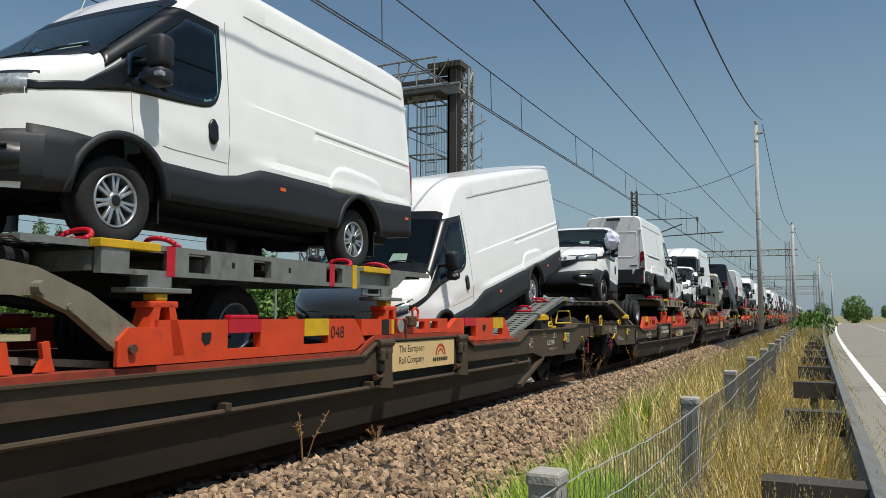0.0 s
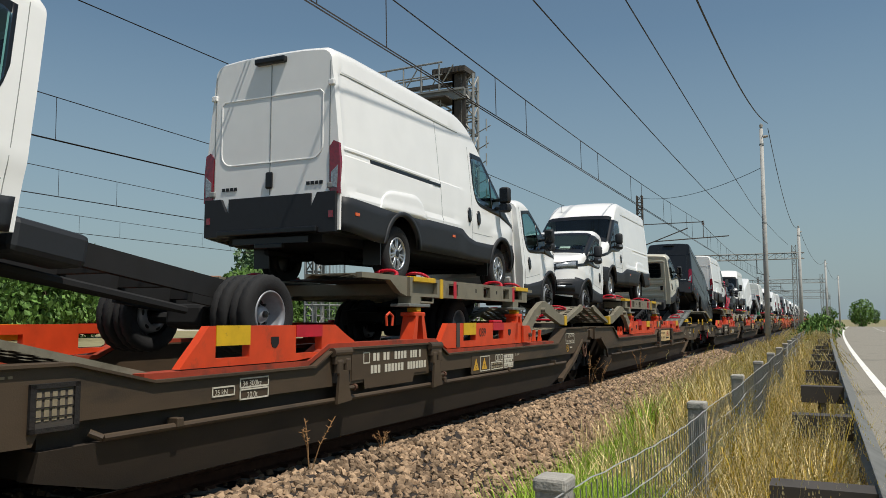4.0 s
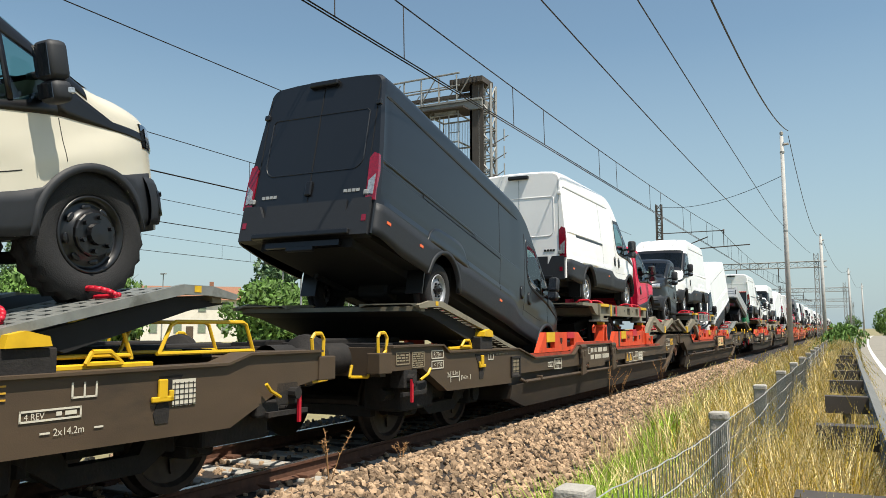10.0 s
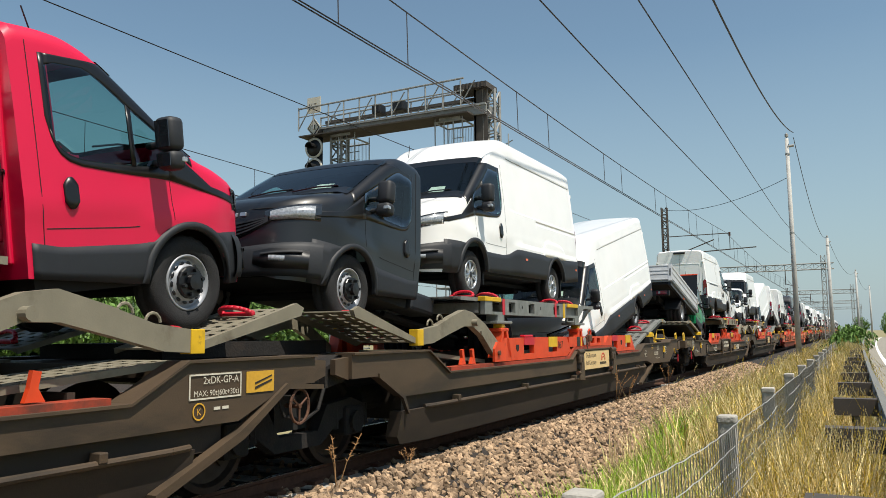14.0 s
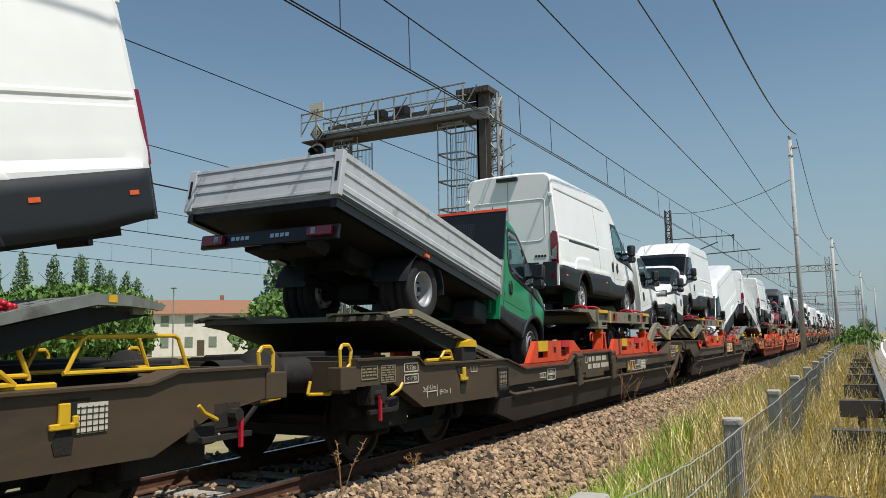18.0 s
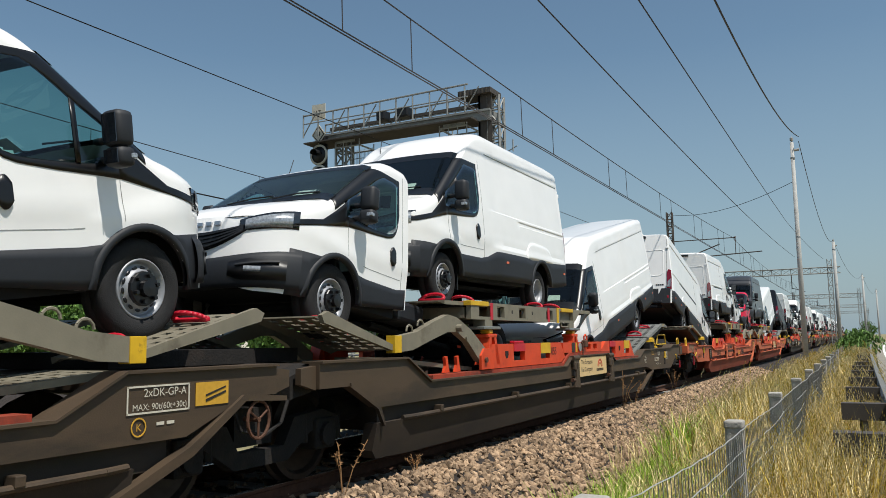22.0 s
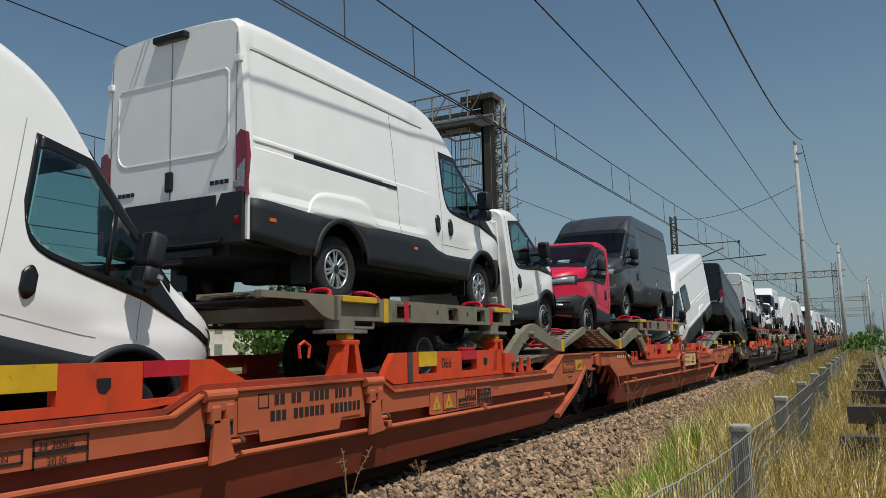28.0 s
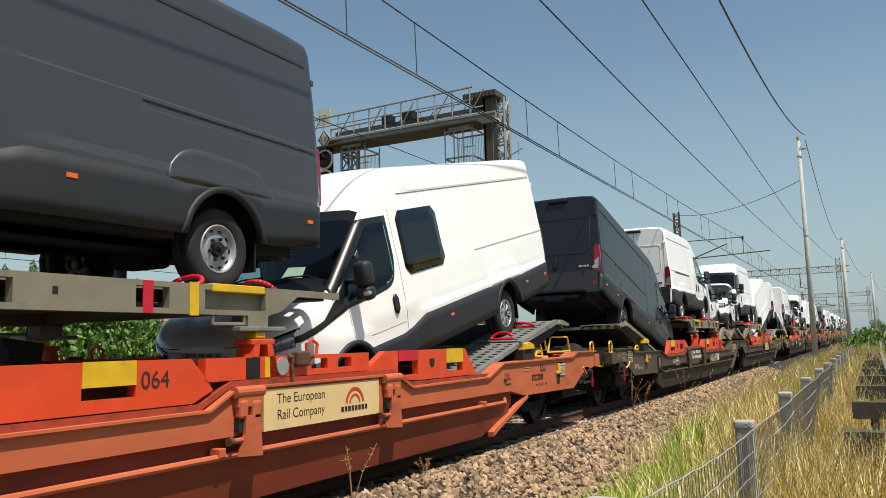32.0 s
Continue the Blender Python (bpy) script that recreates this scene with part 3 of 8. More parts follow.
def front_end(v, S, col):
    """Bumper, grille, lamps, screen, door and its glass, mirrors, cabin: shared by vans and cabs."""
    span = lambda s, a, b: (min(s * a, s * b), max(s * a, s * b))
    part("front_bumper", S.nose(-0.96, 0.96, lambda x: 0.34 + 0.05 * abs(x), lambda x: 0.66 + 0.12 * abs(x) ** 2, 33, 8, 0.014, 0.03, lambda k: 0.028 * math.sin(math.pi * k) ** 0.7), PLASTIC, v, "dark grey plastic front bumper", True)
    gr = part("grille", S.nose(-0.60, 0.60, lambda x: 0.745 + 0.60 * x * x, lambda x: 0.935 + 0.20 * x * x, 19, 4, 0.012, 0.02), TRIM, v, "black slatted grille", True)
    for k in range(4):
        z = 0.775 + 0.042 * k
        part("grille_slat", S.nose(-0.55, 0.55, lambda x, z=z, k=k: z + (0.52 - 0.09 * k) * x * x, lambda x, z=z, k=k: z + 0.016 + (0.52 - 0.09 * k) * x * x, 15, 2, 0.028, 0.02), PLASTIC, gr)
    for s in (-1, 1):
        fog = S.nose(*span(s, 0.44, 0.90), lambda x: 0.44 + 0.10 * max(0, abs(x) - 0.70) + 0.35 * max(0, 0.56 - abs(x)), lambda x: 0.65 - 0.22 * max(0, 0.62 - abs(x)), 13, 3, 0.044, 0.02)
        part("fog_lamp_recess", fog, TRIM, v, "", True)
        part("fog_lamp_bar", S.nose(*span(s, 0.52, 0.86), lambda x: 0.62 - 0.15 * (0.86 - abs(x)), lambda x: 0.645 - 0.15 * (0.86 - abs(x)), 9, 2, 0.056, 0.01), PLASTIC, v, "", True)
        part("fog_lamp", S.nose(*span(s, 0.60, 0.74), 0.52, 0.575, 7, 3, 0.052, 0.01), LAMP, v, "", True)
        head = S.nose(*span(s, 0.50, 0.94), lambda x: 0.925 + 0.16 * (abs(x) - 0.5) + 0.7 * max(0, 0.58 - abs(x)), lambda x: 1.045 + 0.32 * (abs(x) - 0.5), 15, 4, 0.012, 0.02)
        h = part("headlight", head, LAMP_DARK, v, "clear swept-back headlight", True)
        part("headlight_lens", S.nose(*span(s, 0.56, 0.91), lambda x: 0.94 + 0.16 * (abs(x) - 0.5), lambda x: 1.028 + 0.30 * (abs(x) - 0.5), 11, 3, 0.018, 0.01), LAMP, h, "", True)
        # black wedge that runs from the lamp to the door mirror
        part("wing_trim", S.side(0.32, 1.16, lambda y: float(np.interp(y, [0.36, 0.7, 1.16], [1.04, 1.12, 1.225])), lambda y: min(S.zt(y) - S.rc(y) * 0.45, float(np.interp(y, [0.36, 0.7, 0.95, 1.16], [1.105, 1.185, 1.36, 1.53]))), 12, 5, 0.006, s), TRIM, v, "", True)
        surround = part("window_surround", S.side(0.90, 2.205, S.win_lo, S.pane_lo, 40, 3, 0.005, s), TRIM, v, "", True)
        part("pillar_trim", S.side(0.90, 2.195, S.pane_hi, S.win_hi, 30, 6, 0.005, s), TRIM, surround, "", True)
        part("rear_trim", S.side(2.185, 2.235, S.win_lo, S.win_hi, 3, 6, 0.005, s), TRIM, surround, "", True)
        part("window_divider", S.side(1.49, 1.53, S.pane_lo, S.pane_hi, 3, 4, 0.011, s), TRIM, surround, "", True)
        part("door_window", S.side(1.51, 2.20, S.pane_lo, S.pane_hi, 30, 6, 0.008, s, 0.0), GLASS, v, "tinted door window", True)
        part("quarter_window", S.side(1.12, 1.51, S.pane_lo, S.pane_hi, 7, 4, 0.008, s, 0.0), GLASS, v, "", True)
        add_mirror(v, s)
        part("door_handle", S.side(2.04, 2.15, lambda y: 0.98 + 6 * abs(y - 2.095) ** 1.6, lambda y: 1.215 - 6 * abs(y - 2.095) ** 1.6, 8, 5, 0.02, s, 0.02), TRIM, v, "black door handle", True)
        seam = lambda a, lo_, hi_, wd=0.010: S.side(a, a + wd, lo_, hi_, 2, 12, 0.0025, s, 0.004)
        part("door_seam", seam(1.16, 0.90, 1.21, 0.005), GALV if col is WHITE else DARK, v)
        part("door_seam", seam(2.32, 0.52, 2.15 if S.cab else 2.2, 0.006), GALV if col is WHITE else DARK, v)
        # thin darker strip draws the shade along the door's crease
        part("door_crease", S.side(1.50, 2.30, lambda y: 0.845 + 0.05 * max(0, 1.62 - y), lambda y: 0.853 + 0.05 * max(0, 1.62 - y), 9, 2, 0.002, s, 0.004), GALV if col is WHITE else DARK, v)
    e = 1.70 if S.cab else 1.77
    part("windscreen", S.roofpiece(0.93, e, 0.08, 12), SCREEN, v, "large raked windscreen", True)
    part("screen_base_trim", S.roofpiece(0.84, 1.0, 0.06, 5, 0.008), TRIM, v, "", True)
    part("screen_top_trim", S.roofpiece(e - 0.11, e + 0.01, 0.06, 4, 0.008), TRIM, v, "", True)
    for x in (-0.55, 0.10):
        wp = tube(bmesh.new(), [(x, 0.92, S.top(x, 0.92) + 0.03), (x + 0.30, 0.99, S.top(x + 0.3, 0.99) + 0.035), (x + 0.58, 1.02, S.top(x + 0.58, 1.02) + 0.02)], 0.010, 5)
        part("wiper", wp, TRIM, v)
    part("bonnet_seam", S.nose(-0.66, 0.66, lambda x: 1.075 + 0.02 * x * x, lambda x: 1.082 + 0.02 * x * x, 13, 2, 0.004, 0.006), DARK, v)
    bm = bmesh.new()
    for k in range(5):
        x = -0.26 + 0.115 * k
        box(bm, x, x + 0.075, -0.014, 0.03, 1.0, 1.045, 0.006)
    part("nose_badge", bm, ALLOY, v, "row of raised badge blocks")
    part("aerial", rod(bmesh.new(), (-0.55, 1.95, S.zt(1.95)), (-0.60, 2.08, S.zt(1.95) + 0.26), 0.006, 5), TRIM, v)
    # cabin behind the glass
    part("dashboard", prism(bmesh.new(), [(0.86, 1.05), (0.90, 1.33), (1.18, 1.40), (1.30, 1.34), (1.34, 1.05)], -0.84, 0.84), CABIN, v, "dark plastic dashboard")
    for x in (-0.42, 0.42):
        bm = B(x - 0.24, x + 0.24, 1.60, 2.10, 0.98, 1.12, 0.03)
        box(bm, x - 0.24, x + 0.24, 0, 0.13, 0, 0.64, 0.04, m=Matrix.Translation((0, 1.98, 1.08)) @ Matrix.Rotation(radians(-8), 4, "X"))
        box(bm, x - 0.13, x + 0.13, 0, 0.09, 0.66, 0.88, 0.03, m=Matrix.Translation((0, 1.99, 1.08)) @ Matrix.Rotation(radians(-8), 4, "X"))
        part("seat", bm, SEAT, v, "dark fabric seat")
    bm = bmesh.new()
    tube(bm, [(0.42 + 0.19 * math.cos(a), 1.45 - 0.10 * math.sin(a), 1.40 + 0.16 * math.sin(a)) for a in np.linspace(0, 2 * math.pi, 13)], 0.016, 6)
    tube(bm, [(0.23, 1.45, 1.40), (0.61, 1.45, 1.40)], 0.02, 6)
    part("steering_wheel", bm, TRIM, v)
    if not S.cab:
        part("bulkhead", B(-0.86, 0.86, 2.33, 2.35, 0.9, 2.35), CABIN, v, "dark grey bulkhead")
    bm = bmesh.new()
    q = [bm.verts.new((x, y, S.top(x, y) - 0.012)) for x, y in ((0.28, 1.03), (0.56, 1.03), (0.54, 1.15), (0.30, 1.15))]
    bm.faces.new(q)
    part("delivery_sheet", bm, PAPER, v, "white paper sheet behind the screen")


def cladding(v, S, rear_end):
    for s in (-1, 1):
        top = lambda y: float(np.interp(y, [0.3, 0.62, 1.55, 2.2, 2.45, 2.75, S.rw - 0.7, S.rw - 0.5, S.rw + 0.5, S.L], [0.80, 0.79, 0.72, 0.72, 0.76, 0.86, 0.865, 0.84, 0.86, 0.90]))
        hi = lambda y: max(top(y), S.arch(y, 0.515) if min(abs(y - S.fw), 9 if S.cab else abs(y - S.rw)) < 0.515 else 0)
        part("side_cladding", S.side(0.33, rear_end, lambda y: S.arch(y), hi, int(rear_end / 0.06), 5, 0.012, s, 0.03), PLASTIC, v, "dark grey plastic lower cladding", True)
        part("wheel_arch_lip", S.side(S.fw - 0.51, S.fw + 0.51, lambda y: S.arch(y), lambda y: max(S.arch(y) + 0.01, 0.37 + math.sqrt(max(0, 0.26 - (y - S.fw) ** 2))), 20, 3, 0.024, s, 0.06), PLASTIC, v, "", True)
        if not S.cab:
            part("wheel_arch_lip", S.side(S.rw - 0.51, S.rw + 0.51, lambda y: S.arch(y), lambda y: max(S.arch(y) + 0.01, 0.37 + math.sqrt(max(0, 0.26 - (y - S.rw) ** 2))), 20, 3, 0.024, s, 0.06), PLASTIC, v, "", True)


def underbody(v, S, y1):
    bm = bmesh.new()
    box(bm, -0.68, 0.68, 0.25, y1, 0.40, 1.0)
    box(bm, -0.90, 0.90, 1.45, S.rw - 0.45 if not S.cab else y1, 0.40, 0.8)
    if not S.cab:
        box(bm, -0.90, 0.90, S.rw + 0.45, y1, 0.50, 0.8)
    part("underbody", bm, DARK, v)
    part("front_axle", rod(bmesh.new(), (-0.7, S.fw, 0.34), (0.7, S.fw, 0.34), 0.05), DARK, v)
    bm = rod(bmesh.new(), (-0.7, S.rw, 0.35), (0.7, S.rw, 0.35), 0.06)
    box(bm, -0.25, 0.25, S.rw - 0.15, S.rw + 0.15, 0.24, 0.48, 0.05)
    part("rear_axle", bm, DARK, v)
    bm = tube(bmesh.new(), [(0.3, 1.5, 0.36), (0.45, S.rw - 0.6, 0.34), (0.5, min(S.L, S.rw + 0.8), 0.36)], 0.04)
    part("exhaust", bm, DARK, v)


def van(label, col, length, wb, wheel, group="vans", window=False, twin=False, tow=True):
    S = shape_of(length, wb, 2.70)
    v = thing("van", label, "van", group)
    part("body", S.shell(), col, v, "", True)
    cladding(v, S, S.L - 0.02)
    underbody(v, S, S.L - 0.1)
    front_end(v, S, col)
    for s in (-1, 1):
        for y, k in ((S.fw, wheel), (S.rw, "twin" if twin else wheel)):
            add_wheel(v, y, s, k)
        # pressed lines of the load bay wall; the gutter's shade is a coloured strip
        part("roof_gutter", S.side(2.62, S.L - 0.12, 2.358, 2.369, 16, 3, 0.004, s, 0.008), DARK if col in (BLACK, GREY) else GALV, v, "", True)
        part("wheel_box", S.side(S.rw - 0.66, S.rw + 0.62, lambda y: 0.85, lambda y: 0.86 + 0.28 * max(0, 1 - (abs(y - S.rw + 0.02) / 0.645) ** 5) - 0.05 * (y - S.rw), 28, 6, 0.012, s, 0.02), col, v, "", True)
        for y in (S.L - 0.30, 3.05) if S.L < 7 else (S.L - 0.30, S.rw + 0.72, 3.35):
            part("side_marker", S.side(y, y + 0.09, 0.70, 0.735, 4, 3, 0.018, s, 0.008), AMBER, v)
        part("mud_flap", B(s * 0.72, s * 0.97, S.rw + 0.44, S.rw + 0.46, 0.18, 0.62), TRIM, v)
        part("mud_flap", B(s * 0.76, s * 0.95, S.fw + 0.44, S.fw + 0.46, 0.22, 0.60), TRIM, v)
    # the sliding door is on the right flank
    part("door_seam", S.side(3.42, 3.427, 0.60, 2.36, 2, 60, 0.0025, -1, 0.004), GALV if col is WHITE else DARK, v)
    part("door_rail", S.side(3.44, S.rw + 0.75, 1.392, 1.432, 20, 3, 0.010, -1, 0.012), TRIM, v, "black sliding door rail")
    part("door_handle", S.side(2.40, 2.505, lambda y: 0.99 + 6 * abs(y - 2.45) ** 1.6, lambda y: 1.225 - 6 * abs(y - 2.45) ** 1.6, 8, 5, 0.02, -1, 0.02), TRIM, v, "black door handle", True)
    if window:
        part("side_window", S.side(2.46, 3.50, lambda y: 1.38 + 1.2 * max(0, 2.54 - y) + 1.2 * max(0, y - 3.42), lambda y: 2.16 - 1.2 * max(0, 2.54 - y) - 1.2 * max(0, y - 3.42), 12, 5, 0.010, 1), DARK_GLASS, v, "tinted side window in the load bay", True)
    # tail
    L, e = S.L, 0.004
    ring = [(-0.70, 2.17), (0.70, 2.17), (0.74, 2.13)]
    for cx, a0 in ((0.59, 0), (-0.59, 90)):
        for k in range(6):
            a = radians(a0 + 18 * k)
            ring.append((cx + 0.15 * math.cos(a), 1.52 - 0.15 * math.sin(a)))
    ring += [(-0.74, 2.13), (-0.70, 2.17)]
    part("rear_panel", tube(bmesh.new(), [(x, L - 0.001, z) for x, z in ring], 0.011, 6), col, v, "pressed frame of the rear door panels")
    rd = DARK if col in (BLACK, GREY) else GALV
    part("rear_door_seam", B(-0.005, 0.005, L, L + 0.006, 0.98, 2.55), rd, v)
    for s in (-1, 1):
        part("rear_door_seam", B(s * 0.835, s * 0.843, L, L + 0.005, 0.98, 2.50), rd, v)
        pts = [(s * 0.855, 0.93), (s * 0.992, 0.93), (s * 0.988, 1.30), (s * 0.968, 1.52), (s * 0.90, 1.55), (s * 0.845, 1.48)]
        lamp = part("tail_light", prism(bmesh.new(), pts, L - 0.05, L + 0.018, "y"), TAIL_RED, v, "tall red and clear tail light")
        part("reversing_light", prism(bmesh.new(), [(s * 0.875, 1.02), (s * 0.955, 1.0), (s * 0.965, 1.26), (s * 0.875, 1.18)], L + 0.019, L + 0.027, "y"), LAMP, lamp)
        for z in (2.2, 1.0):
            part("hinge", B(s * 0.82, s * 0.90, L - 0.02, L + 0.03, z, z + 0.07, 0.012), col if z > 2 else GALV, v)
        part("rear_reflector", B(s * 0.86, s * 0.92, L + 0.045, L + 0.05, 0.66, 0.74), TAIL_RED, v)
        part("rear_badge", bars(bmesh.new(), [(s * 0.62 + d, s * 0.62 + d + 0.045) for d in (-0.13, -0.07, -0.01, 0.05)], 1.06, 0.04, L + 0.006), GALV if col in (BLACK, GREY) else TRIM, v, "row of small badge blocks")
    part("rear_handle", B(-0.05, 0.05, L, L + 0.035, 1.05, 1.25, 0.02), TRIM, v, "black rear door handle")
    bump = bmesh.new()
    prism(bump, [(-0.95, 0.5), (0.95, 0.5), (0.95, 0.96), (0.70, 0.96), (0.62, 0.80), (-0.62, 0.80), (-0.70, 0.96), (-0.95, 0.96)], L - 0.1, L + 0.045, "y")
    bb = part("rear_bumper", bump, PLASTIC, v, "dark grey plastic rear bumper with a step")
    part("plate_recess", B(-0.60, 0.60, L, L + 0.02, 0.78, 0.96), PLASTIC, bb)
    part("bumper_step", B(-0.72, 0.72, L - 0.05, L + 0.09, 0.50, 0.57, 0.015), TRIM, bb)
    part("brake_light", B(-0.22, 0.22, L - 0.06, L + 0.07, 2.56, 2.635, 0.02), TRIM, v, "long high brake light")
    bar = bmesh.new()
    box(bar, -0.55, 0.55, L - 0.06, L - 0.01, 0.40, 0.47)
    box(bar, -0.2, 0.2, L - 0.04, L + 0.02, 0.34, 0.40, 0.01)
    part("tow_bar", bar, TRIM, v)
    return v


def cab_truck(label, col, wheel="truck", r=0.385, wb=4.3, rear="twin", group="cab chassis", lift=0.0, back_window=True, four=False, wrap=False):
    S = shape_of(2.46, wb, 2.3, True)
    v = thing("cab_truck", label, "truck", group)
    shell = S.shell()
    part("body", shell, col, v, "", True)
    cladding(v, S, 2.42)
    underbody(v, S, 2.35)
    front_end(v, S, col)
    for s in (-1, 1):
        add_wheel(v, S.fw, s, wheel, r, 0.24 if not four else 0.27, 0.85)
        if rear == "twin":
            add_wheel(v, S.rw, s, "twin", r, 0.21, 0.88)
            add_wheel(v, S.rw, s, "twin", r, 0.21, 0.64)
        else:
            add_wheel(v, S.rw, s, rear, r, 0.27, 0.80)
    # back wall of the cab: frame ridge, ribs, window
    L = S.L
    for z, h in ((0.78, 0.12), (1.00, 0.13), (1.24, 0.13)):
        part("back_rib", B(-0.78, 0.78, L - 0.02, L + 0.035, z, z + h, 0.025), col, v, "pressed rib of the cab's back wall")
    fr = bmesh.new()
    for a, b in (((-0.86, 0.62), (-0.80, 2.08)), ((0.80, 0.62), (0.86, 2.08))):
        box(fr, a[0], b[0], L - 0.02, L + 0.03, a[1], b[1], 0.015)
    box(fr, -0.80, 0.80, L - 0.02, L + 0.03, 2.04, 2.10, 0.015)
    box(fr, -0.80, 0.80, L - 0.02, L + 0.03, 1.42, 1.47, 0.015)
    part("back_frame", fr, col, v)
    if back_window:
        w = part("back_window", B(-0.70, 0.70, L - 0.02, L + 0.020, 1.50, 2.0, 0.02), DARK_GLASS, v, "wide dark back window")
        fr2 = bmesh.new()
        tube(fr2, [(-0.70, L + 0.02, 1.56), (-0.70, L + 0.02, 1.94), (-0.64, L + 0.02, 2.0), (0.64, L + 0.02, 2.0), (0.70, L + 0.02, 1.94), (0.70, L + 0.02, 1.56), (0.64, L + 0.02, 1.50), (-0.64, L + 0.02, 1.50), (-0.70, L + 0.02, 1.56)], 0.018, 6)
        part("window_seal", fr2, TRIM, w)
        for z in (1.64, 1.78, 1.90):
            part("window_bar", B(-0.68, 0.68, L + 0.021, L + 0.026, z, z + 0.012), TRIM, w)
    for s in (-1, 1):
        part("vent", B(s * 0.66, s * 0.76, L + 0.0, L + 0.045, 1.03, 1.19, 0.02), TRIM, v)
    # ladder chassis
    end = S.rw + 0.95
    for s in (-1, 1):
        part("chassis_rail", B(s * 0.36, s * 0.44, 1.6, end, 0.52, 0.72), DARK, v)
    for y in np.arange(2.5, end, 0.7):
        part("cross_member", B(-0.36, 0.36, y, y + 0.06, 0.55, 0.68), DARK, v)
    part("fuel_tank", B(0.46, 0.86, 2.55, 3.2, 0.42, 0.68, 0.05), PLASTIC, v)
    part("battery_box", B(-0.84, -0.46, 2.55, 3.0, 0.42, 0.70, 0.03), PLASTIC, v)
    part("spring", B(0.46, 0.52, S.rw - 0.6, S.rw + 0.6, 0.42, 0.50), DARK, v)
    part("spring", B(-0.52, -0.46, S.rw - 0.6, S.rw + 0.6, 0.42, 0.50), DARK, v)
    if four:
        bm = bmesh.new()
        tube(bm, [(-0.95, 1.5, 0.46), (-0.95, 2.05, 0.46)], 0.03)
        tube(bm, [(-0.95, 1.55, 0.46), (-0.8, 1.55, 0.55)], 0.03)
        tube(bm, [(-0.95, 2.0, 0.46), (-0.8, 2.0, 0.55)], 0.03)
        part("step_bar", bm, TRIM, v)
        for s in (-1, 1):          # bolts and brackets along the bare frame
            for y in np.arange(2.7, end - 0.2, 0.32):
                part("frame_bracket", B(s * 0.44, s * 0.50, y, y + 0.10, 0.55, 0.69, 0.012), TRIM, v)
        part("transfer_box", B(-0.30, 0.32, 2.62, 3.05, 0.30, 0.60, 0.06), DARK, v)
        part("air_tank", rod(bmesh.new(), (0.62, 2.6, 0.60), (0.62, 3.25, 0.60), 0.13, 14), TRIM, v, "", True)
        part("cable_loom", tube(bmesh.new(), [(0.3, 2.5, 0.95), (0.34, 2.7, 0.78), (0.30, 3.4, 0.76), (0.28, end - 0.3, 0.75)], 0.025, 6), TRIM, v)
        part("roof_visor", prism(bmesh.new(), [(1.50, 2.06), (1.52, 2.10), (1.86, 2.30), (1.88, 2.27)], -0.80, 0.80), TRIM, v, "dark sun visor over the screen")
    if lift:
        for c in v.children:
            if c.name.split(".")[0] not in ("wheel", "front_axle", "rear_axle", "spring"):
                c.location.z += lift
    if wrap:
        bm = bmesh.new()
        bmesh.ops.create_icosphere(bm, subdivisions=3, radius=0.24, matrix=Matrix.Translation((1.15, 1.06, 1.68)) @ Matrix.Diagonal((0.8, 0.75, 1.05, 1)))
        for q in bm.verts:
            q.co += q.normal * 0.05 * noise.noise(q.co * 9)
        part("mirror_wrap", bm, WRAP, v, "crumpled clear plastic wrap round the mirror")
    return v


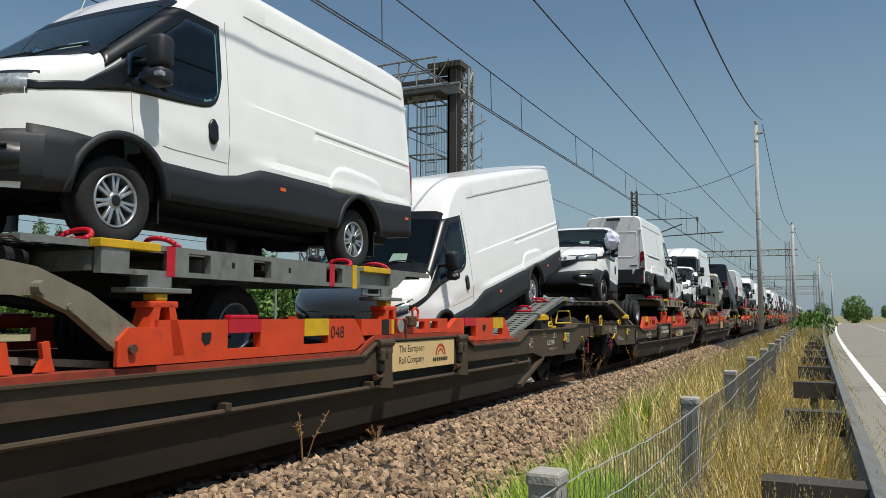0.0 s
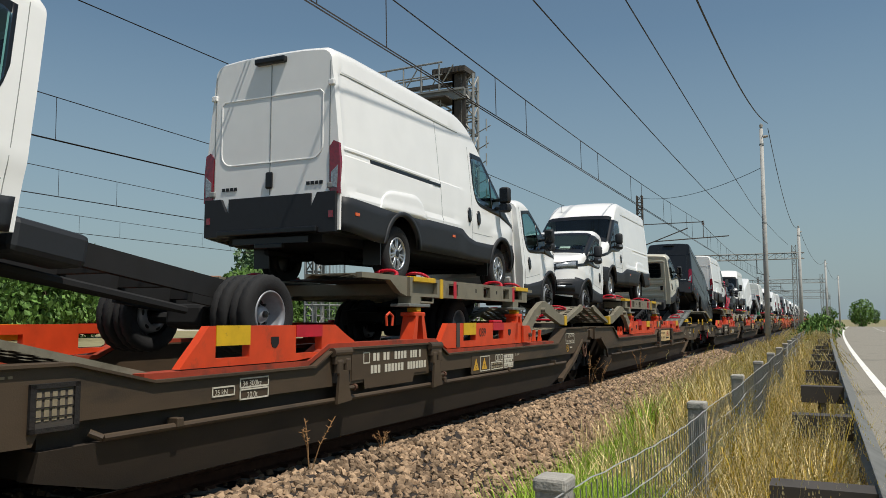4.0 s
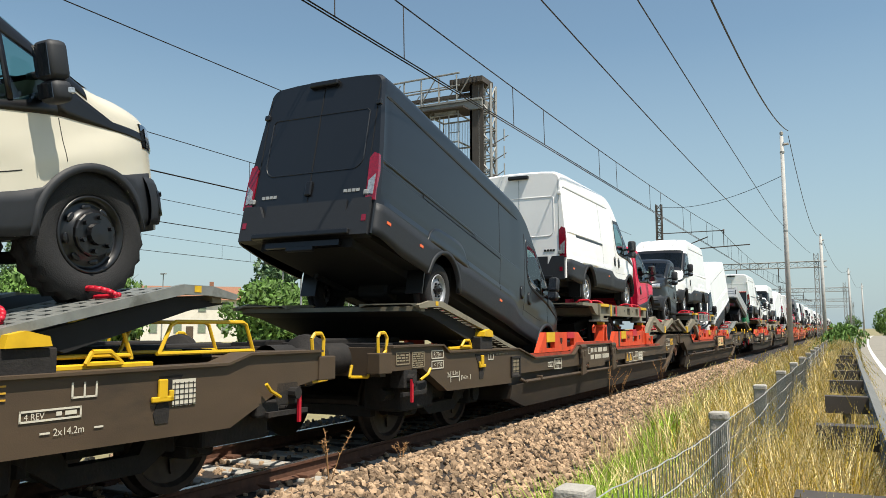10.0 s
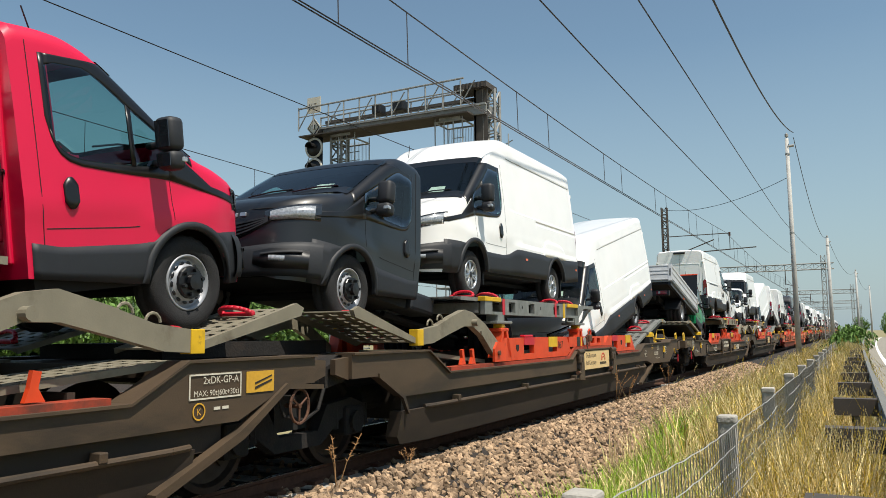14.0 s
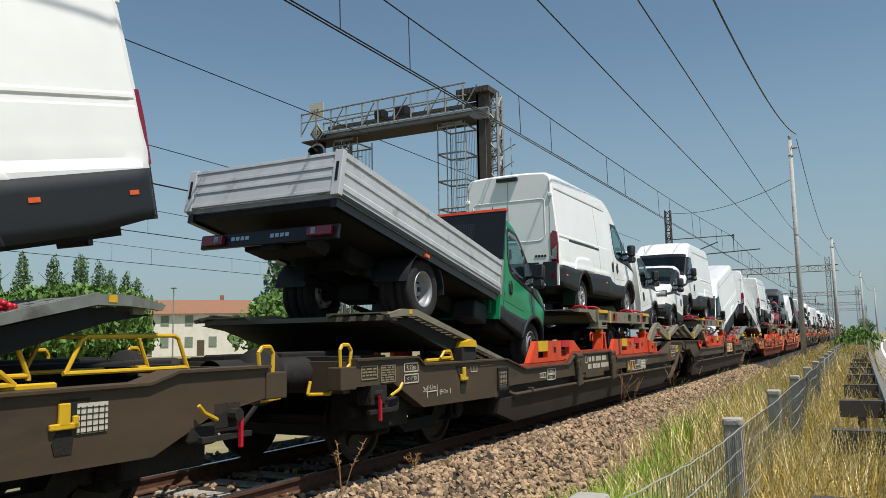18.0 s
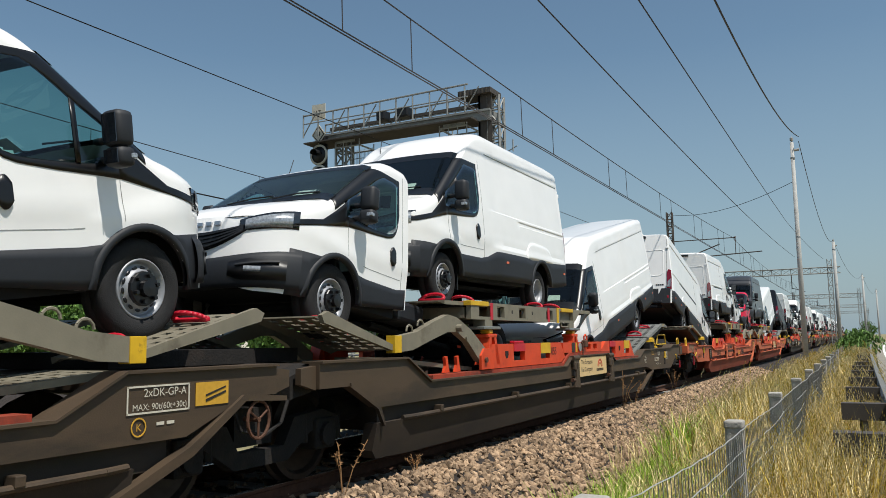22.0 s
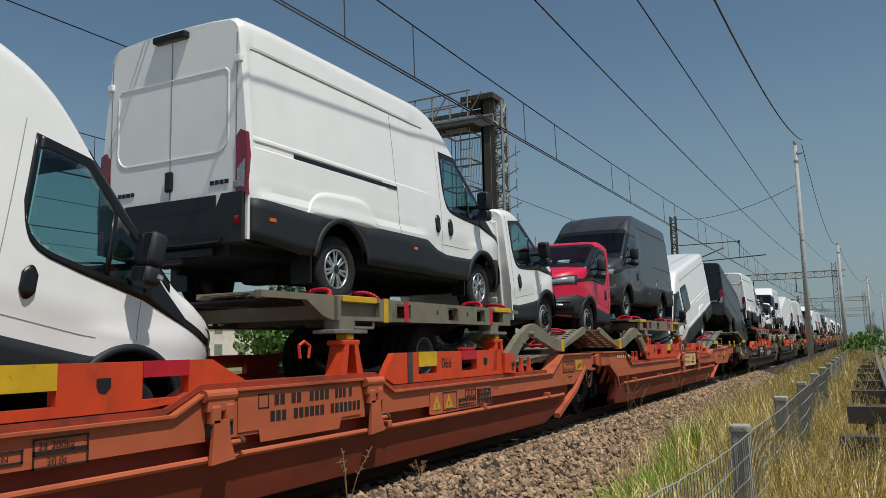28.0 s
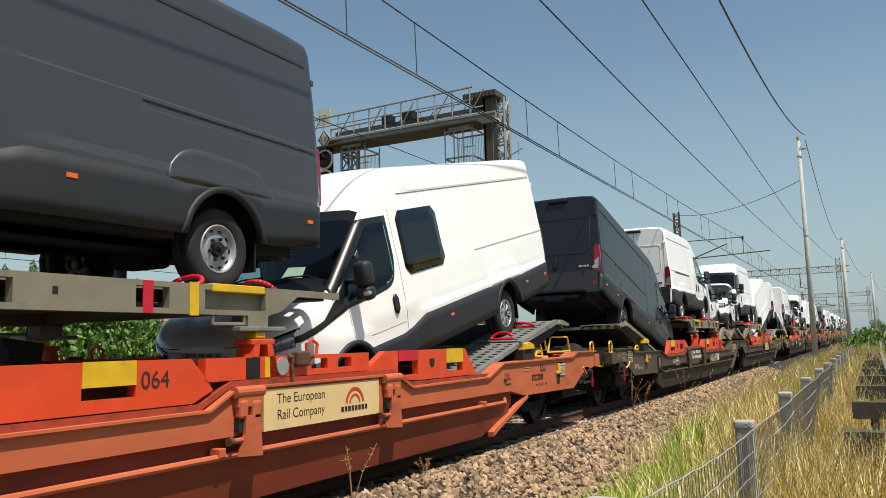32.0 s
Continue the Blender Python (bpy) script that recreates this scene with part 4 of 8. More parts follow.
def dropside_body(v):
    """The grey dropside load bed with a dark headboard that lies on a cab chassis."""
    y0, y1, w, z = 2.62, 6.95, 1.08, 0.90
    bed = part("load_bed", B(-w, w, y0, y1, z - 0.06, z), GALV, v, "grey aluminium load bed")
    part("bed_underside", B(-w + 0.03, w - 0.03, y0 + 0.05, y1 - 0.03, z - 0.13, z - 0.062), DARK, bed)
    for s in (-1, 1):
        q = [(0.0, 0.0), (0.0, 0.03), (0.014, 0.04), (0.014, 0.085), (0.0, 0.10), (0.0, 0.19), (0.012, 0.20), (0.012, 0.23), (0.0, 0.24), (0.0, 0.33), (0.016, 0.345), (0.016, 0.40), (-0.03, 0.40), (-0.03, 0.0)]
        part("side_board", prism(bmesh.new(), [(s * (w + a), z + b * 1.17) for a, b in q], y0 + 0.04, y1, "y"), ALU, bed, "ribbed aluminium side board")
        part("board_edge", B(s * (w - 0.02), s * (w + 0.012), y0 + 0.04, y1, z - 0.05, z - 0.004), TRIM, bed)
        part("side_marker", B(s * (w - 0.02), s * (w + 0.004), 4.9, 5.0, z - 0.14, z - 0.10), AMBER, bed)
        part("corner_post", B(s * (w - 0.06), s * (w + 0.02), y0, y0 + 0.05, z - 0.05, z + 0.50), GALV, bed)
        post = part("corner_post", B(s * (w - 0.09), s * (w + 0.022), y1 - 0.03, y1 + 0.045, z - 0.04, z + 0.48, 0.008), ALU, bed)
        part("latch_slot", B(s * (w - 0.05), s * (w - 0.015), y1 + 0.045, y1 + 0.05, z + 0.12, z + 0.34), TRIM, post)
        part("lower_skirt", B(s * (w - 0.1), s * (w - 0.02), y0 + 0.1, y1, z - 0.16, z - 0.065), TRIM, bed)
        part("tail_lamp", B(s * 0.60, s * 0.92, y1 - 0.19, y1 - 0.13, z - 0.41, z - 0.30, 0.008), TAIL_RED, bed, "red tail lamp")
        part("reversing_lamp", B(s * 0.66, s * 0.72, y1 - 0.13, y1 - 0.125, z - 0.39, z - 0.32), LAMP, bed)
        part("lamp_arm", B(s * 0.38, s * 0.44, y1 - 0.8, y1 - 0.2, z - 0.40, z - 0.30), DARK, bed)
        rr, turns = 0.47, [math.pi * (0.0 + 0.96 * i / 16) for i in range(17)]
        arc = [(4.81 + rr * math.cos(a), 0.37 + rr * math.sin(a)) for a in turns] + [(4.81 + (rr + 0.02) * math.cos(a), 0.37 + (rr + 0.02) * math.sin(a)) for a in turns[::-1]]
        bm = bmesh.new()
        lo, hi = [[bm.verts.new((x, a, b)) for a, b in arc] for x in (s * 0.52, s * 1.02)]
        for i in range(len(arc)):
            j = (i + 1) % len(arc)
            bm.faces.new((lo[i], lo[j], hi[j], hi[i]))
        for ring in (lo, hi):
            for i in range(16):
                bm.faces.new((ring[i], ring[i + 1], ring[-2 - i], ring[-1 - i]))
        bmesh.ops.recalc_face_normals(bm, faces=bm.faces[:])
        part("mudguard", bm, PLASTIC, v)
    tail = part("tail_board", B(-w + 0.09, w - 0.09, y1, y1 + 0.03, z, z + 0.46, 0.006), ALU, bed, "aluminium tail board")
    for k in (0.0, 0.17, 0.28, 0.42):
        part("board_rib", B(-w + 0.09, w - 0.09, y1 + 0.03, y1 + 0.042, z + k, z + k + 0.04, 0.004), ALU, tail)
    hb = bmesh.new()
    box(hb, -w, w, y0 - 0.05, y0 - 0.01, z, z + 1.31)
    head = part("headboard", hb, TRIM, bed, "dark headboard with perforated panels")
    part("headboard_rail", B(-w - 0.01, w + 0.01, y0 - 0.06, y0, z + 1.31, z + 1.35), RACK_ORANGE, head, "orange top rail")
    bar = part("lamp_bar", B(-0.98, 0.98, y1 - 0.24, y1 - 0.19, z - 0.44, z - 0.27, 0.01), TRIM, bed, "black lamp bar with pale bars for writing")
    part("bar_writing", bars(bmesh.new(), [(x, x + 0.05) for x in (-0.32, -0.25, -0.18, -0.11, 0.25, 0.32, 0.39, 0.46)], z - 0.37, 0.045, y1 - 0.188), ALLOY, bar)
    bm = bmesh.new()
    box(bm, -0.45, 0.45, y1 - 0.75, y1 - 0.35, 0.45, 0.62, 0.02)
    box(bm, -0.12, 0.12, y1 - 0.45, y1 - 0.25, 0.40, 0.55, 0.02)
    part("tow_frame", bm, DARK, bed)
    bm = bmesh.new()
    for i in range(16):
        for j in range(10):
            for x0 in (-0.55, 0.12):
                x, zz = x0 + 0.03 * i, z + 0.81 + 0.034 * j
                box(bm, x, x + 0.016, y0 - 0.008, y0 - 0.004, zz, zz + 0.018)
    tagged(part("perforation", bm, GREY, head), kind="stuff")


# ---------- railway wagon: y = 0 at one coupling, 34.2 at the other ----------
def half_profile(rear=False):
    """Upper edge and lower edge of the side sill from the coupling to the middle, as (y, z)."""
    top = [(0.66, 1.15), (1.86, 1.15), (2.02, 1.06), (4.36, 1.05), (5.06, 0.89), (7.06, 0.89), (7.38, 1.04), (9.72, 1.04), (10.02, 0.89), (14.72, 0.89), (15.24, 1.16), (16.80, 1.16)]
    low = [(0.66, 0.90), (1.38, 0.90), (2.02, 0.60), (4.10, 0.57), (4.16, 0.69), (15.80, 0.69), (16.42, 0.93), (16.80, 0.93)]
    if rear:          # the other end of the wagon has a shorter nose
        top = [(0.62, 1.14), (1.62, 1.14), (1.88, 1.07), (4.66, 1.06), (5.12, 0.90)] + top[5:]
        low = [(0.62, 0.90), (1.28, 0.80), (1.82, 0.58), (3.90, 0.60), (4.40, 0.69), (15.80, 0.69), (16.30, 0.93), (16.80, 0.93)]
    return top, low


def strip_beam(bm, top, low, x0, x1, step=0.6):
    ys = sorted({round(y, 3) for y, _ in top} | {round(y, 3) for y, _ in low} | {round(v, 3) for v in np.arange(top[0][0], top[-1][0], step)})
    ys = [y for y in ys if top[0][0] <= y <= top[-1][0]]
    ty, tz = zip(*top)
    ly, lz = zip(*low)
    rows = []
    for y in ys:
        a, b = float(np.interp(y, ty, tz)), float(np.interp(y, ly, lz))
        rows.append([bm.verts.new(p) for p in ((x0, y, a), (x1, y, a), (x1, y, b), (x0, y, b), (x0, y, a))])
    grid_faces(bm, rows)
    bm.faces.new(rows[0][:4])
    bm.faces.new(rows[-1][:4][::-1])
    bmesh.ops.remove_doubles(bm, verts=bm.verts[:], dist=0.0005)
    bmesh.ops.recalc_face_normals(bm, faces=bm.faces[:])
    return bm


def turn(bm, on):
    """The other half of a wagon: turned half round about its middle."""
    if on:
        bmesh.ops.transform(bm, matrix=Matrix.Translation((0, WAGON, 0)) @ Matrix.Rotation(math.pi, 4, "Z"), verts=bm.verts[:])
    return bm


def bogie(w, y, axles):
    b = part("bogie", bogie_frame(y), BOGIE, w, "grimy black bogie frame")
    for a in (-0.9, 0.9):
        bm = bmesh.new()
        rod(bm, (-0.95, 0, 0), (0.95, 0, 0), 0.08, 10)
        for s in (-1, 1):
            lathe(bm, [(0.10, s * 0.69), (0.40, s * 0.70), (0.49, s * 0.69), (0.49, s * 0.72), (0.46, s * 0.735), (0.455, s * 0.83), (0.40, s * 0.835), (0.37, s * 0.79), (0.16, s * 0.77), (0.13, s * 0.86), (0, s * 0.86)], 28)
            for i in range(4):
                box(bm, s * 0.79, s * 0.80, -0.03, 0.03, 0.18, 0.30, m=Matrix.Rotation(i * math.pi / 2, 4, "X"))
        ax = part("wheelset", bm, WHEEL_STEEL, b, "steel wheelset with polished treads")
        ax.matrix_basis = Matrix.Translation((0, y + a, 0.46))
        axles.append(ax)
    return b


def bogie_frame(y):
    bm = bmesh.new()
    for s in (-1, 1):
        prism(bm, [(y - 1.15, 0.62), (y - 0.9, 0.70), (y - 0.45, 0.66), (y - 0.3, 0.42), (y + 0.3, 0.42), (y + 0.45, 0.66), (y + 0.9, 0.70), (y + 1.15, 0.62), (y + 1.15, 0.50), (y + 0.7, 0.50), (y + 0.35, 0.28), (y - 0.35, 0.28), (y - 0.7, 0.50), (y - 1.15, 0.50)], s * 0.98, s * 1.10)
        for a in (-0.9, 0.9):
            box(bm, s * 0.90, s * 1.14, y + a - 0.16, y + a + 0.16, 0.32, 0.62, 0.03)
            rod(bm, (s * 1.10, y + a, 0.46), (s * 1.18, y + a, 0.46), 0.11, 12)
            for d in (-0.27, 0.27):
                rod(bm, (s * 1.04, y + a + d, 0.40), (s * 1.04, y + a + d, 0.62), 0.065, 8)
    box(bm, -1.0, 1.0, y - 0.25, y + 0.25, 0.45, 0.78)
    for a in (-1.38, 1.38):
        box(bm, -0.9, 0.9, y + a - 0.05, y + a + 0.05, 0.34, 0.46)
    return bm


def framed(w, y0, y1, z0, z1, mat, x=1.508):
    """A thin painted frame round a table of small print."""
    bm = bmesh.new()
    t = 0.012
    for a, b, c, d in ((y0, y1, z0, z0 + t), (y0, y1, z1 - t, z1), (y0, y0 + t, z0, z1), (y1 - t, y1, z0, z1)):
        box(bm, x - 0.004, x, a, b, c, d)
    return part("marking_frame", bm, mat, w)


def print_bars(w, y0, y1, z0, z1, rows, mat, x=1.506, seed=1):
    """Small print that nobody can read: bars of its size."""
    rnd = random.Random(seed)
    bm = bmesh.new()
    h = (z1 - z0) / rows
    for i in range(rows):
        y = y0
        while y < y1 - 0.03:
            ln = min(rnd.uniform(0.03, 0.11), y1 - y)
            box(bm, x - 0.003, x, y, y + ln, z0 + h * (i + 0.22), z0 + h * (i + 0.78))
            y += ln + rnd.uniform(0.012, 0.03)
    return part("small_print", bm, mat, w)


def wagon(label, main, skirt, mark, sign_mat, orange=False):
    w = thing("pocket_wagon", label, "wagon", "wagons of the train")
    top, low = half_profile()
    axles = []
    for flip in (False, True):
        T = lambda bm: turn(bm, flip)
        top, low = half_profile(flip)
        for s in (-1, 1):
            part("side_sill", T(strip_beam(bmesh.new(), top, low, s * 1.38, s * 1.50)), main, w)
            # top flange along the sill
            fl = [(y, z + 0.02) for y, z in top]
            part("top_flange", T(strip_beam(bmesh.new(), fl, top, s * 1.30, s * 1.535)), main, w)
            # web and skirt take the darker paint, with their shade in the colour
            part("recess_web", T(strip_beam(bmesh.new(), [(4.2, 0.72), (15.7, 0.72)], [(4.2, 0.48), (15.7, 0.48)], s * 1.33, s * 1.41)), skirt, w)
            a0 = 4.45 if flip else 4.16
            a1 = 15.82 if flip else 15.35
            bm = strip_beam(bmesh.new(), [(a0, 0.53), (a1, 0.53)], [(a0, 0.40 if flip else 0.34), (a0 + 0.7, 0.17), (a1 - 0.75, 0.15), (a1 - 0.1, 0.17 if flip else 0.34), (a1, 0.26 if flip else 0.36)], s * 1.34, s * 1.49)
            for q in bm.verts:          # the skirt leans in towards its foot
                q.co.x -= s * 0.26 * max(0.0, 0.50 - q.co.z)
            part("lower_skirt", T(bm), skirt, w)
            st = bmesh.new()
            if flip:
                prism(st, [(15.72, 0.50), (15.84, 0.68), (16.32, 0.92), (16.32, 0.96), (15.80, 0.72), (15.70, 0.52)], s * 1.48, s * 1.52)
            else:
                prism(st, [(14.95, 0.20), (15.85, 0.55), (16.40, 0.90), (16.90, 0.87), (16.90, 0.91), (16.38, 0.95), (15.82, 0.62), (14.95, 0.27)], s * 1.44, s * 1.53)
            part("end_strut", T(st), main, w)
            if flip:
                part("end_strut", T(prism(bmesh.new(), [(5.05, 0.22), (4.30, 0.46), (3.84, 0.60), (3.84, 0.56), (4.28, 0.42), (5.05, 0.16)], s * 1.44, s * 1.52)), main, w)
            pb = tube(bmesh.new(), [(s * 1.46, 4.55, 0.60), (s * 1.51, 4.62, 0.56), (s * 1.51, 15.1, 0.545), (s * 1.48, 15.3, 0.545)], 0.026, 8)
            part("pipe", T(pb), main, w, "long thin pipe along the sill")
            for y in np.arange(5.3, 15, 2.3):
                part("pipe_clamp", T(B(s * 1.44, s * 1.545, y - 0.035, y + 0.035, 0.55, 0.62, 0.008)), main, w)
            # claws that hold the swap bodies, beside the sign
            for y in (7.50, 9.62):
                cl = bmesh.new()
                rod(cl, (s * 1.53, y - 0.17, 1.02), (s * 1.53, y + 0.15, 1.02), 0.045, 12)
                box(cl, s * 1.50, s * 1.56, y - 0.15, y + 0.13, 0.90, 1.02, 0.01)
                box(cl, s * 1.50, s * 1.575, y - 0.12, y - 0.02, 0.80, 0.95, 0.02)
                box(cl, s * 1.50, s * 1.575, y + 0.03, y + 0.12, 0.82, 0.96, 0.02)
                prism(cl, [(y - 0.10, 0.84), (y + 0.06, 0.84), (y + 0.07, 0.70), (y + 0.13, 0.54), (y - 0.13, 0.52), (y - 0.11, 0.70)], s * 1.545, s * 1.575)
                rod(cl, (s * 1.55, y + 0.08, 0.66), (s * 1.55, y + 0.20, 0.66), 0.022, 8)
                c_ = part("claw", T(cl), main, w, "folding steel claw")
                part("claw_pocket", T(B(s * 1.50, s * 1.552, y - 0.12, y + 0.12, 0.72, 0.82)), BOGIE, c_)
                part("claw_knob", T(rod(bmesh.new(), (s * 1.55, y + 0.19, 0.66), (s * 1.55, y + 0.23, 0.66), 0.034, 10)), RUST, c_)
            # end step, grab rails and yellow latches
            gr = tube(bmesh.new(), [(s * 1.44, 0.50, 1.05), (s * 1.44, 0.49, 1.26), (s * 1.44, 0.53, 1.31), (s * 1.44, 0.63, 1.31), (s * 1.44, 0.68, 1.26), (s * 1.44, 0.66, 1.12), (s * 1.44, 0.60, 1.08)], 0.018, 6)
            part("grab_rail", T(gr), YELLOW, w, "yellow bent grab rail")
            sr = tube(bmesh.new(), [(s * 1.28, 0.24, 0.98), (s * 1.28, 0.2, 0.86), (s * 1.28, 0.55, 0.84), (s * 1.28, 0.64, 0.98)], 0.016, 6)
            part("step_rail", T(sr), YELLOW if not orange else main, w)
            bm = bmesh.new()
            box(bm, s * 1.32, s * 1.50, 0.95, 1.25, 0.70, 0.90, 0.01)
            rod(bm, (s * 1.50, 1.05, 0.80), (s * 1.58, 1.05, 0.80), 0.05, 10)
            box(bm, s * 1.50, s * 1.54, 0.86, 1.4, 0.62, 0.66)
            box(bm, s * 1.42, s * 1.50, 1.2, 1.5, 0.62, 0.76, 0.02)
            br = part("brake_box", T(bm), BOGIE, w, "brake valve box with levers")
            part("brake_lever", T(B(s * 1.55, s * 1.575, 1.0, 1.03, 0.55, 0.80)), CHOCK, br, "pink-red lever")
            part("brake_handle", T(tube(bmesh.new(), [(s * 1.54, 1.25, 0.78), (s * 1.56, 1.40, 0.84), (s * 1.56, 1.46, 0.90)], 0.016, 6)), YELLOW, br, "yellow handle")
            bm = bmesh.new()
            box(bm, s * 0.85, s * 1.34, 1.15, 1.95, 0.42, 0.88, 0.03)
            rod(bm, (s * 1.2, 0.95, 0.62), (s * 1.2, 2.2, 0.62), 0.07, 8)
            part("brake_rigging", T(bm), BOGIE, w)
            hy = -0.52 if flip else -0.03
            hk = bmesh.new()
            box(hk, s * 1.505, s * 1.53, hy + 3.02, hy + 3.10, 0.86, 1.0, 0.008)
            box(hk, s * 1.505, s * 1.53, hy + 2.96, hy + 3.16, 0.84, 0.88, 0.008)
            box(hk, s * 1.505, s * 1.53, hy + 2.96, hy + 3.0, 0.84, 0.92, 0.008)
            part("latch_hook", T(hk), YELLOW, w, "yellow latch hook")
            part("latch_pocket", T(prism(bmesh.new(), [(hy + 2.86, 1.02), (hy + 3.08, 1.02), (hy + 3.06, 0.90), (hy + 3.13, 0.76), (hy + 3.11, 0.69), (hy + 2.99, 0.69), (hy + 2.98, 0.78), (hy + 3.0, 0.84), (hy + 2.92, 0.93)], s * 1.498, s * 1.506)), BOGIE, w)
            ys_ = bmesh.new()
            tube(ys_, [(s * 1.30, 2.45, 1.10), (s * 1.30, 3.35, 1.10)], 0.022, 6)
            tube(ys_, [(s * 1.34, 2.75, 1.12), (s * 1.34, 2.85, 1.20), (s * 1.34, 3.0, 1.20), (s * 1.34, 3.05, 1.12), (s * 1.34, 2.75, 1.12)], 0.018, 6)
            part("lock_bar", T(ys_), YELLOW, w, "yellow locking bar")
            cr = bmesh.new()
            box(cr, s * 1.36, s * 1.52, 0.40, 0.66, 0.88, 1.10, 0.01)
            part("end_bracket", T(cr), main, w)
        # end deck and buffers
        dk = bmesh.new()
        box(dk, -1.38, 1.38, 0.66, 1.6 if flip else 1.84, 1.02, 1.12)
        box(dk, -1.38, 1.38, 1.6 if flip else 1.84, 4.3, 0.92, 1.03)
        box(dk, -1.40, 1.40, 0.60, 0.72, 0.84, 1.15)
        part("end_deck", T(dk), main, w)
        for s in (-1, 1):
            bf = bmesh.new()
            lathe(bf, [(0.17, 0), (0.17, 0.34), (0.13, 0.36), (0.13, 0.56), (0.26, 0.58), (0.27, 0.62), (0.0, 0.64)], 20, "y")
            bmesh.ops.transform(bf, matrix=Matrix.Translation((s * 0.875, 0.64, 1.03)) @ Matrix.Rotation(math.pi, 4, "Z"), verts=bf.verts[:])
            part("buffer", T(bf), BOGIE, w, "steel buffer with a round head", True)
        cp = bmesh.new()
        tube(cp, [(0, 0.65, 0.98), (0, 0.3, 0.96), (0, 0.02, 0.90)], 0.05, 8)
        tube(cp, [(0.4, 0.62, 0.8), (0.38, 0.3, 0.52), (0.2, 0.02, 0.50)], 0.025, 6)
        tube(cp, [(-0.4, 0.62, 0.8), (-0.38, 0.3, 0.52), (-0.2, 0.02, 0.50)], 0.025, 6)
        part("coupling", T(cp), BOGIE, w)
        # yellow hoop rail on the end platform, on one side only
        for ya, yb, xs_ in ((1.30, 2.30, (-1.28, -0.86)), (2.62, 3.20, (-1.28,))) if flip else ():
            rl = bmesh.new()
            for x in xs_:
                tube(rl, [(x, ya, 1.14), (x, ya, 1.16), (x, ya + 0.10, 1.39), (x, ya + 0.14, 1.41), (x, yb - 0.10, 1.41), (x, yb - 0.05, 1.38), (x, yb + 0.06, 1.17)], 0.016, 7)
                tube(rl, [(x, ya, 1.17), (x, yb + 0.08, 1.17)], 0.016, 7)
            part("handrail", T(rl), YELLOW, w, "yellow tubular handrail hoop")
        for y in (1.1, 1.6, 2.3, 2.9):
            part("deck_rib", T(B(-1.1, 1.2, y, y + 0.12, 1.12 if y < 2 else 1.03, 1.19 if y < 2 else 1.12, 0.01)), BOGIE, w)
        part("deck_channel", T(B(0.2, 0.5, 0.8, 2.6, 1.12, 1.24, 0.02)), BOGIE, w)
        part("deck_channel", T(B(-0.6, -0.3, 0.8, 3.6, 1.12, 1.22, 0.02)), BOGIE, w)
        # pocket floor and inner walls
        fl = bmesh.new()
        box(fl, -1.30, 1.30, 4.4, 14.4, 0.28, 0.36)
        for y in (4.35, 14.4):
            box(fl, -1.30, 1.30, y, y + 0.06, 0.30, 1.0)
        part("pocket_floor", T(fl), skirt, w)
        # wheel guard plate and inner works over the middle bogie
        md = bmesh.new()
        box(md, -1.38, 1.38, 15.2, 16.75, 1.05, 1.15)
        part("middle_deck", T(md), main, w)
        md = bmesh.new()
        prism(md, [(16.72, 1.16), (17.05, 1.05), (17.05, 0.85), (16.72, 0.90)], -1.36, 1.36)
        part("articulation", T(md), BOGIE, w)
        for s in (-1, 1):
            part("corner_gusset", T(prism(bmesh.new(), [(16.80, 1.14), (17.02, 1.12), (17.02, 0.98), (16.80, 0.92)], s * 1.40, s * 1.46)), main, w)
    for y in (2.65, WAGON / 2, WAGON - 2.65):
        bogie(w, y, axles)
    # writing on the side that faces the road
    X = 1.508
    L1 = lambda body, size, y, z, mt=mark: lettering(body, size, mt, w, on_side(y, z, X))
    L1("R 75m", 0.075, 1.64, 1.025)
    framed(w, 1.59, 1.90, 1.0, 1.10, mark)
    L1("< 1\u00b030'", 0.075, 1.65, 0.905)
    framed(w, 1.59, 1.90, 0.88, 0.98, mark)
    print_bars(w, 1.14, 1.39, 0.93, 1.08, 6, FADED, seed=3)
    framed(w, 1.12, 1.41, 0.915, 1.095, FADED)
    print_bars(w, 0.78, 1.04, 0.99, 1.08, 3, FADED, seed=4)
    framed(w, 0.76, 1.06, 0.96, 1.10, FADED)
    L1("2x", 0.085, 2.0, 0.765)
    L1("16.1m", 0.075, 2.115, 0.785)
    L1("34.2m", 0.072, 2.42, 0.72)
    bm = bmesh.new()
    for y in (2.09, 2.33):
        box(bm, X - 0.003, X, y, y + 0.012, 0.70, 0.83)
    box(bm, X - 0.003, X, 2.09, 2.34, 0.758, 0.770)
    for y in (2.40, 2.66):
        box(bm, X - 0.003, X, y, y + 0.012, 0.71, 0.77)
    part("marking_line", bm, mark, w)
    bm = bmesh.new()
    for y in (3.24, 3.33, 3.42):
        box(bm, X - 0.003, X, y, y + 0.011, 0.93, 1.01)
    box(bm, X - 0.003, X, 3.24, 3.431, 0.93, 0.942)
    part("marking_line", bm, mark, w)
    print_bars(w, 3.52, 3.95, 0.985, 1.015, 1, FADED, seed=5)
    part("card_holder", B(X - 0.004, X + 0.004, 4.10, 4.38, 0.68, 0.92), GANTRY_DARK, w, "grey wire-framed card holder")
    bm = bmesh.new()
    for k in range(5):
        box(bm, X + 0.004, X + 0.008, 4.11 + 0.056 * k, 4.145 + 0.056 * k, 0.72, 0.90)
    part("card", bm, FADED, w, "pale slips behind wires")
    bm = bmesh.new()
    for z in (0.74, 0.80, 0.86):
        box(bm, X + 0.009, X + 0.013, 4.10, 4.38, z, z + 0.007)
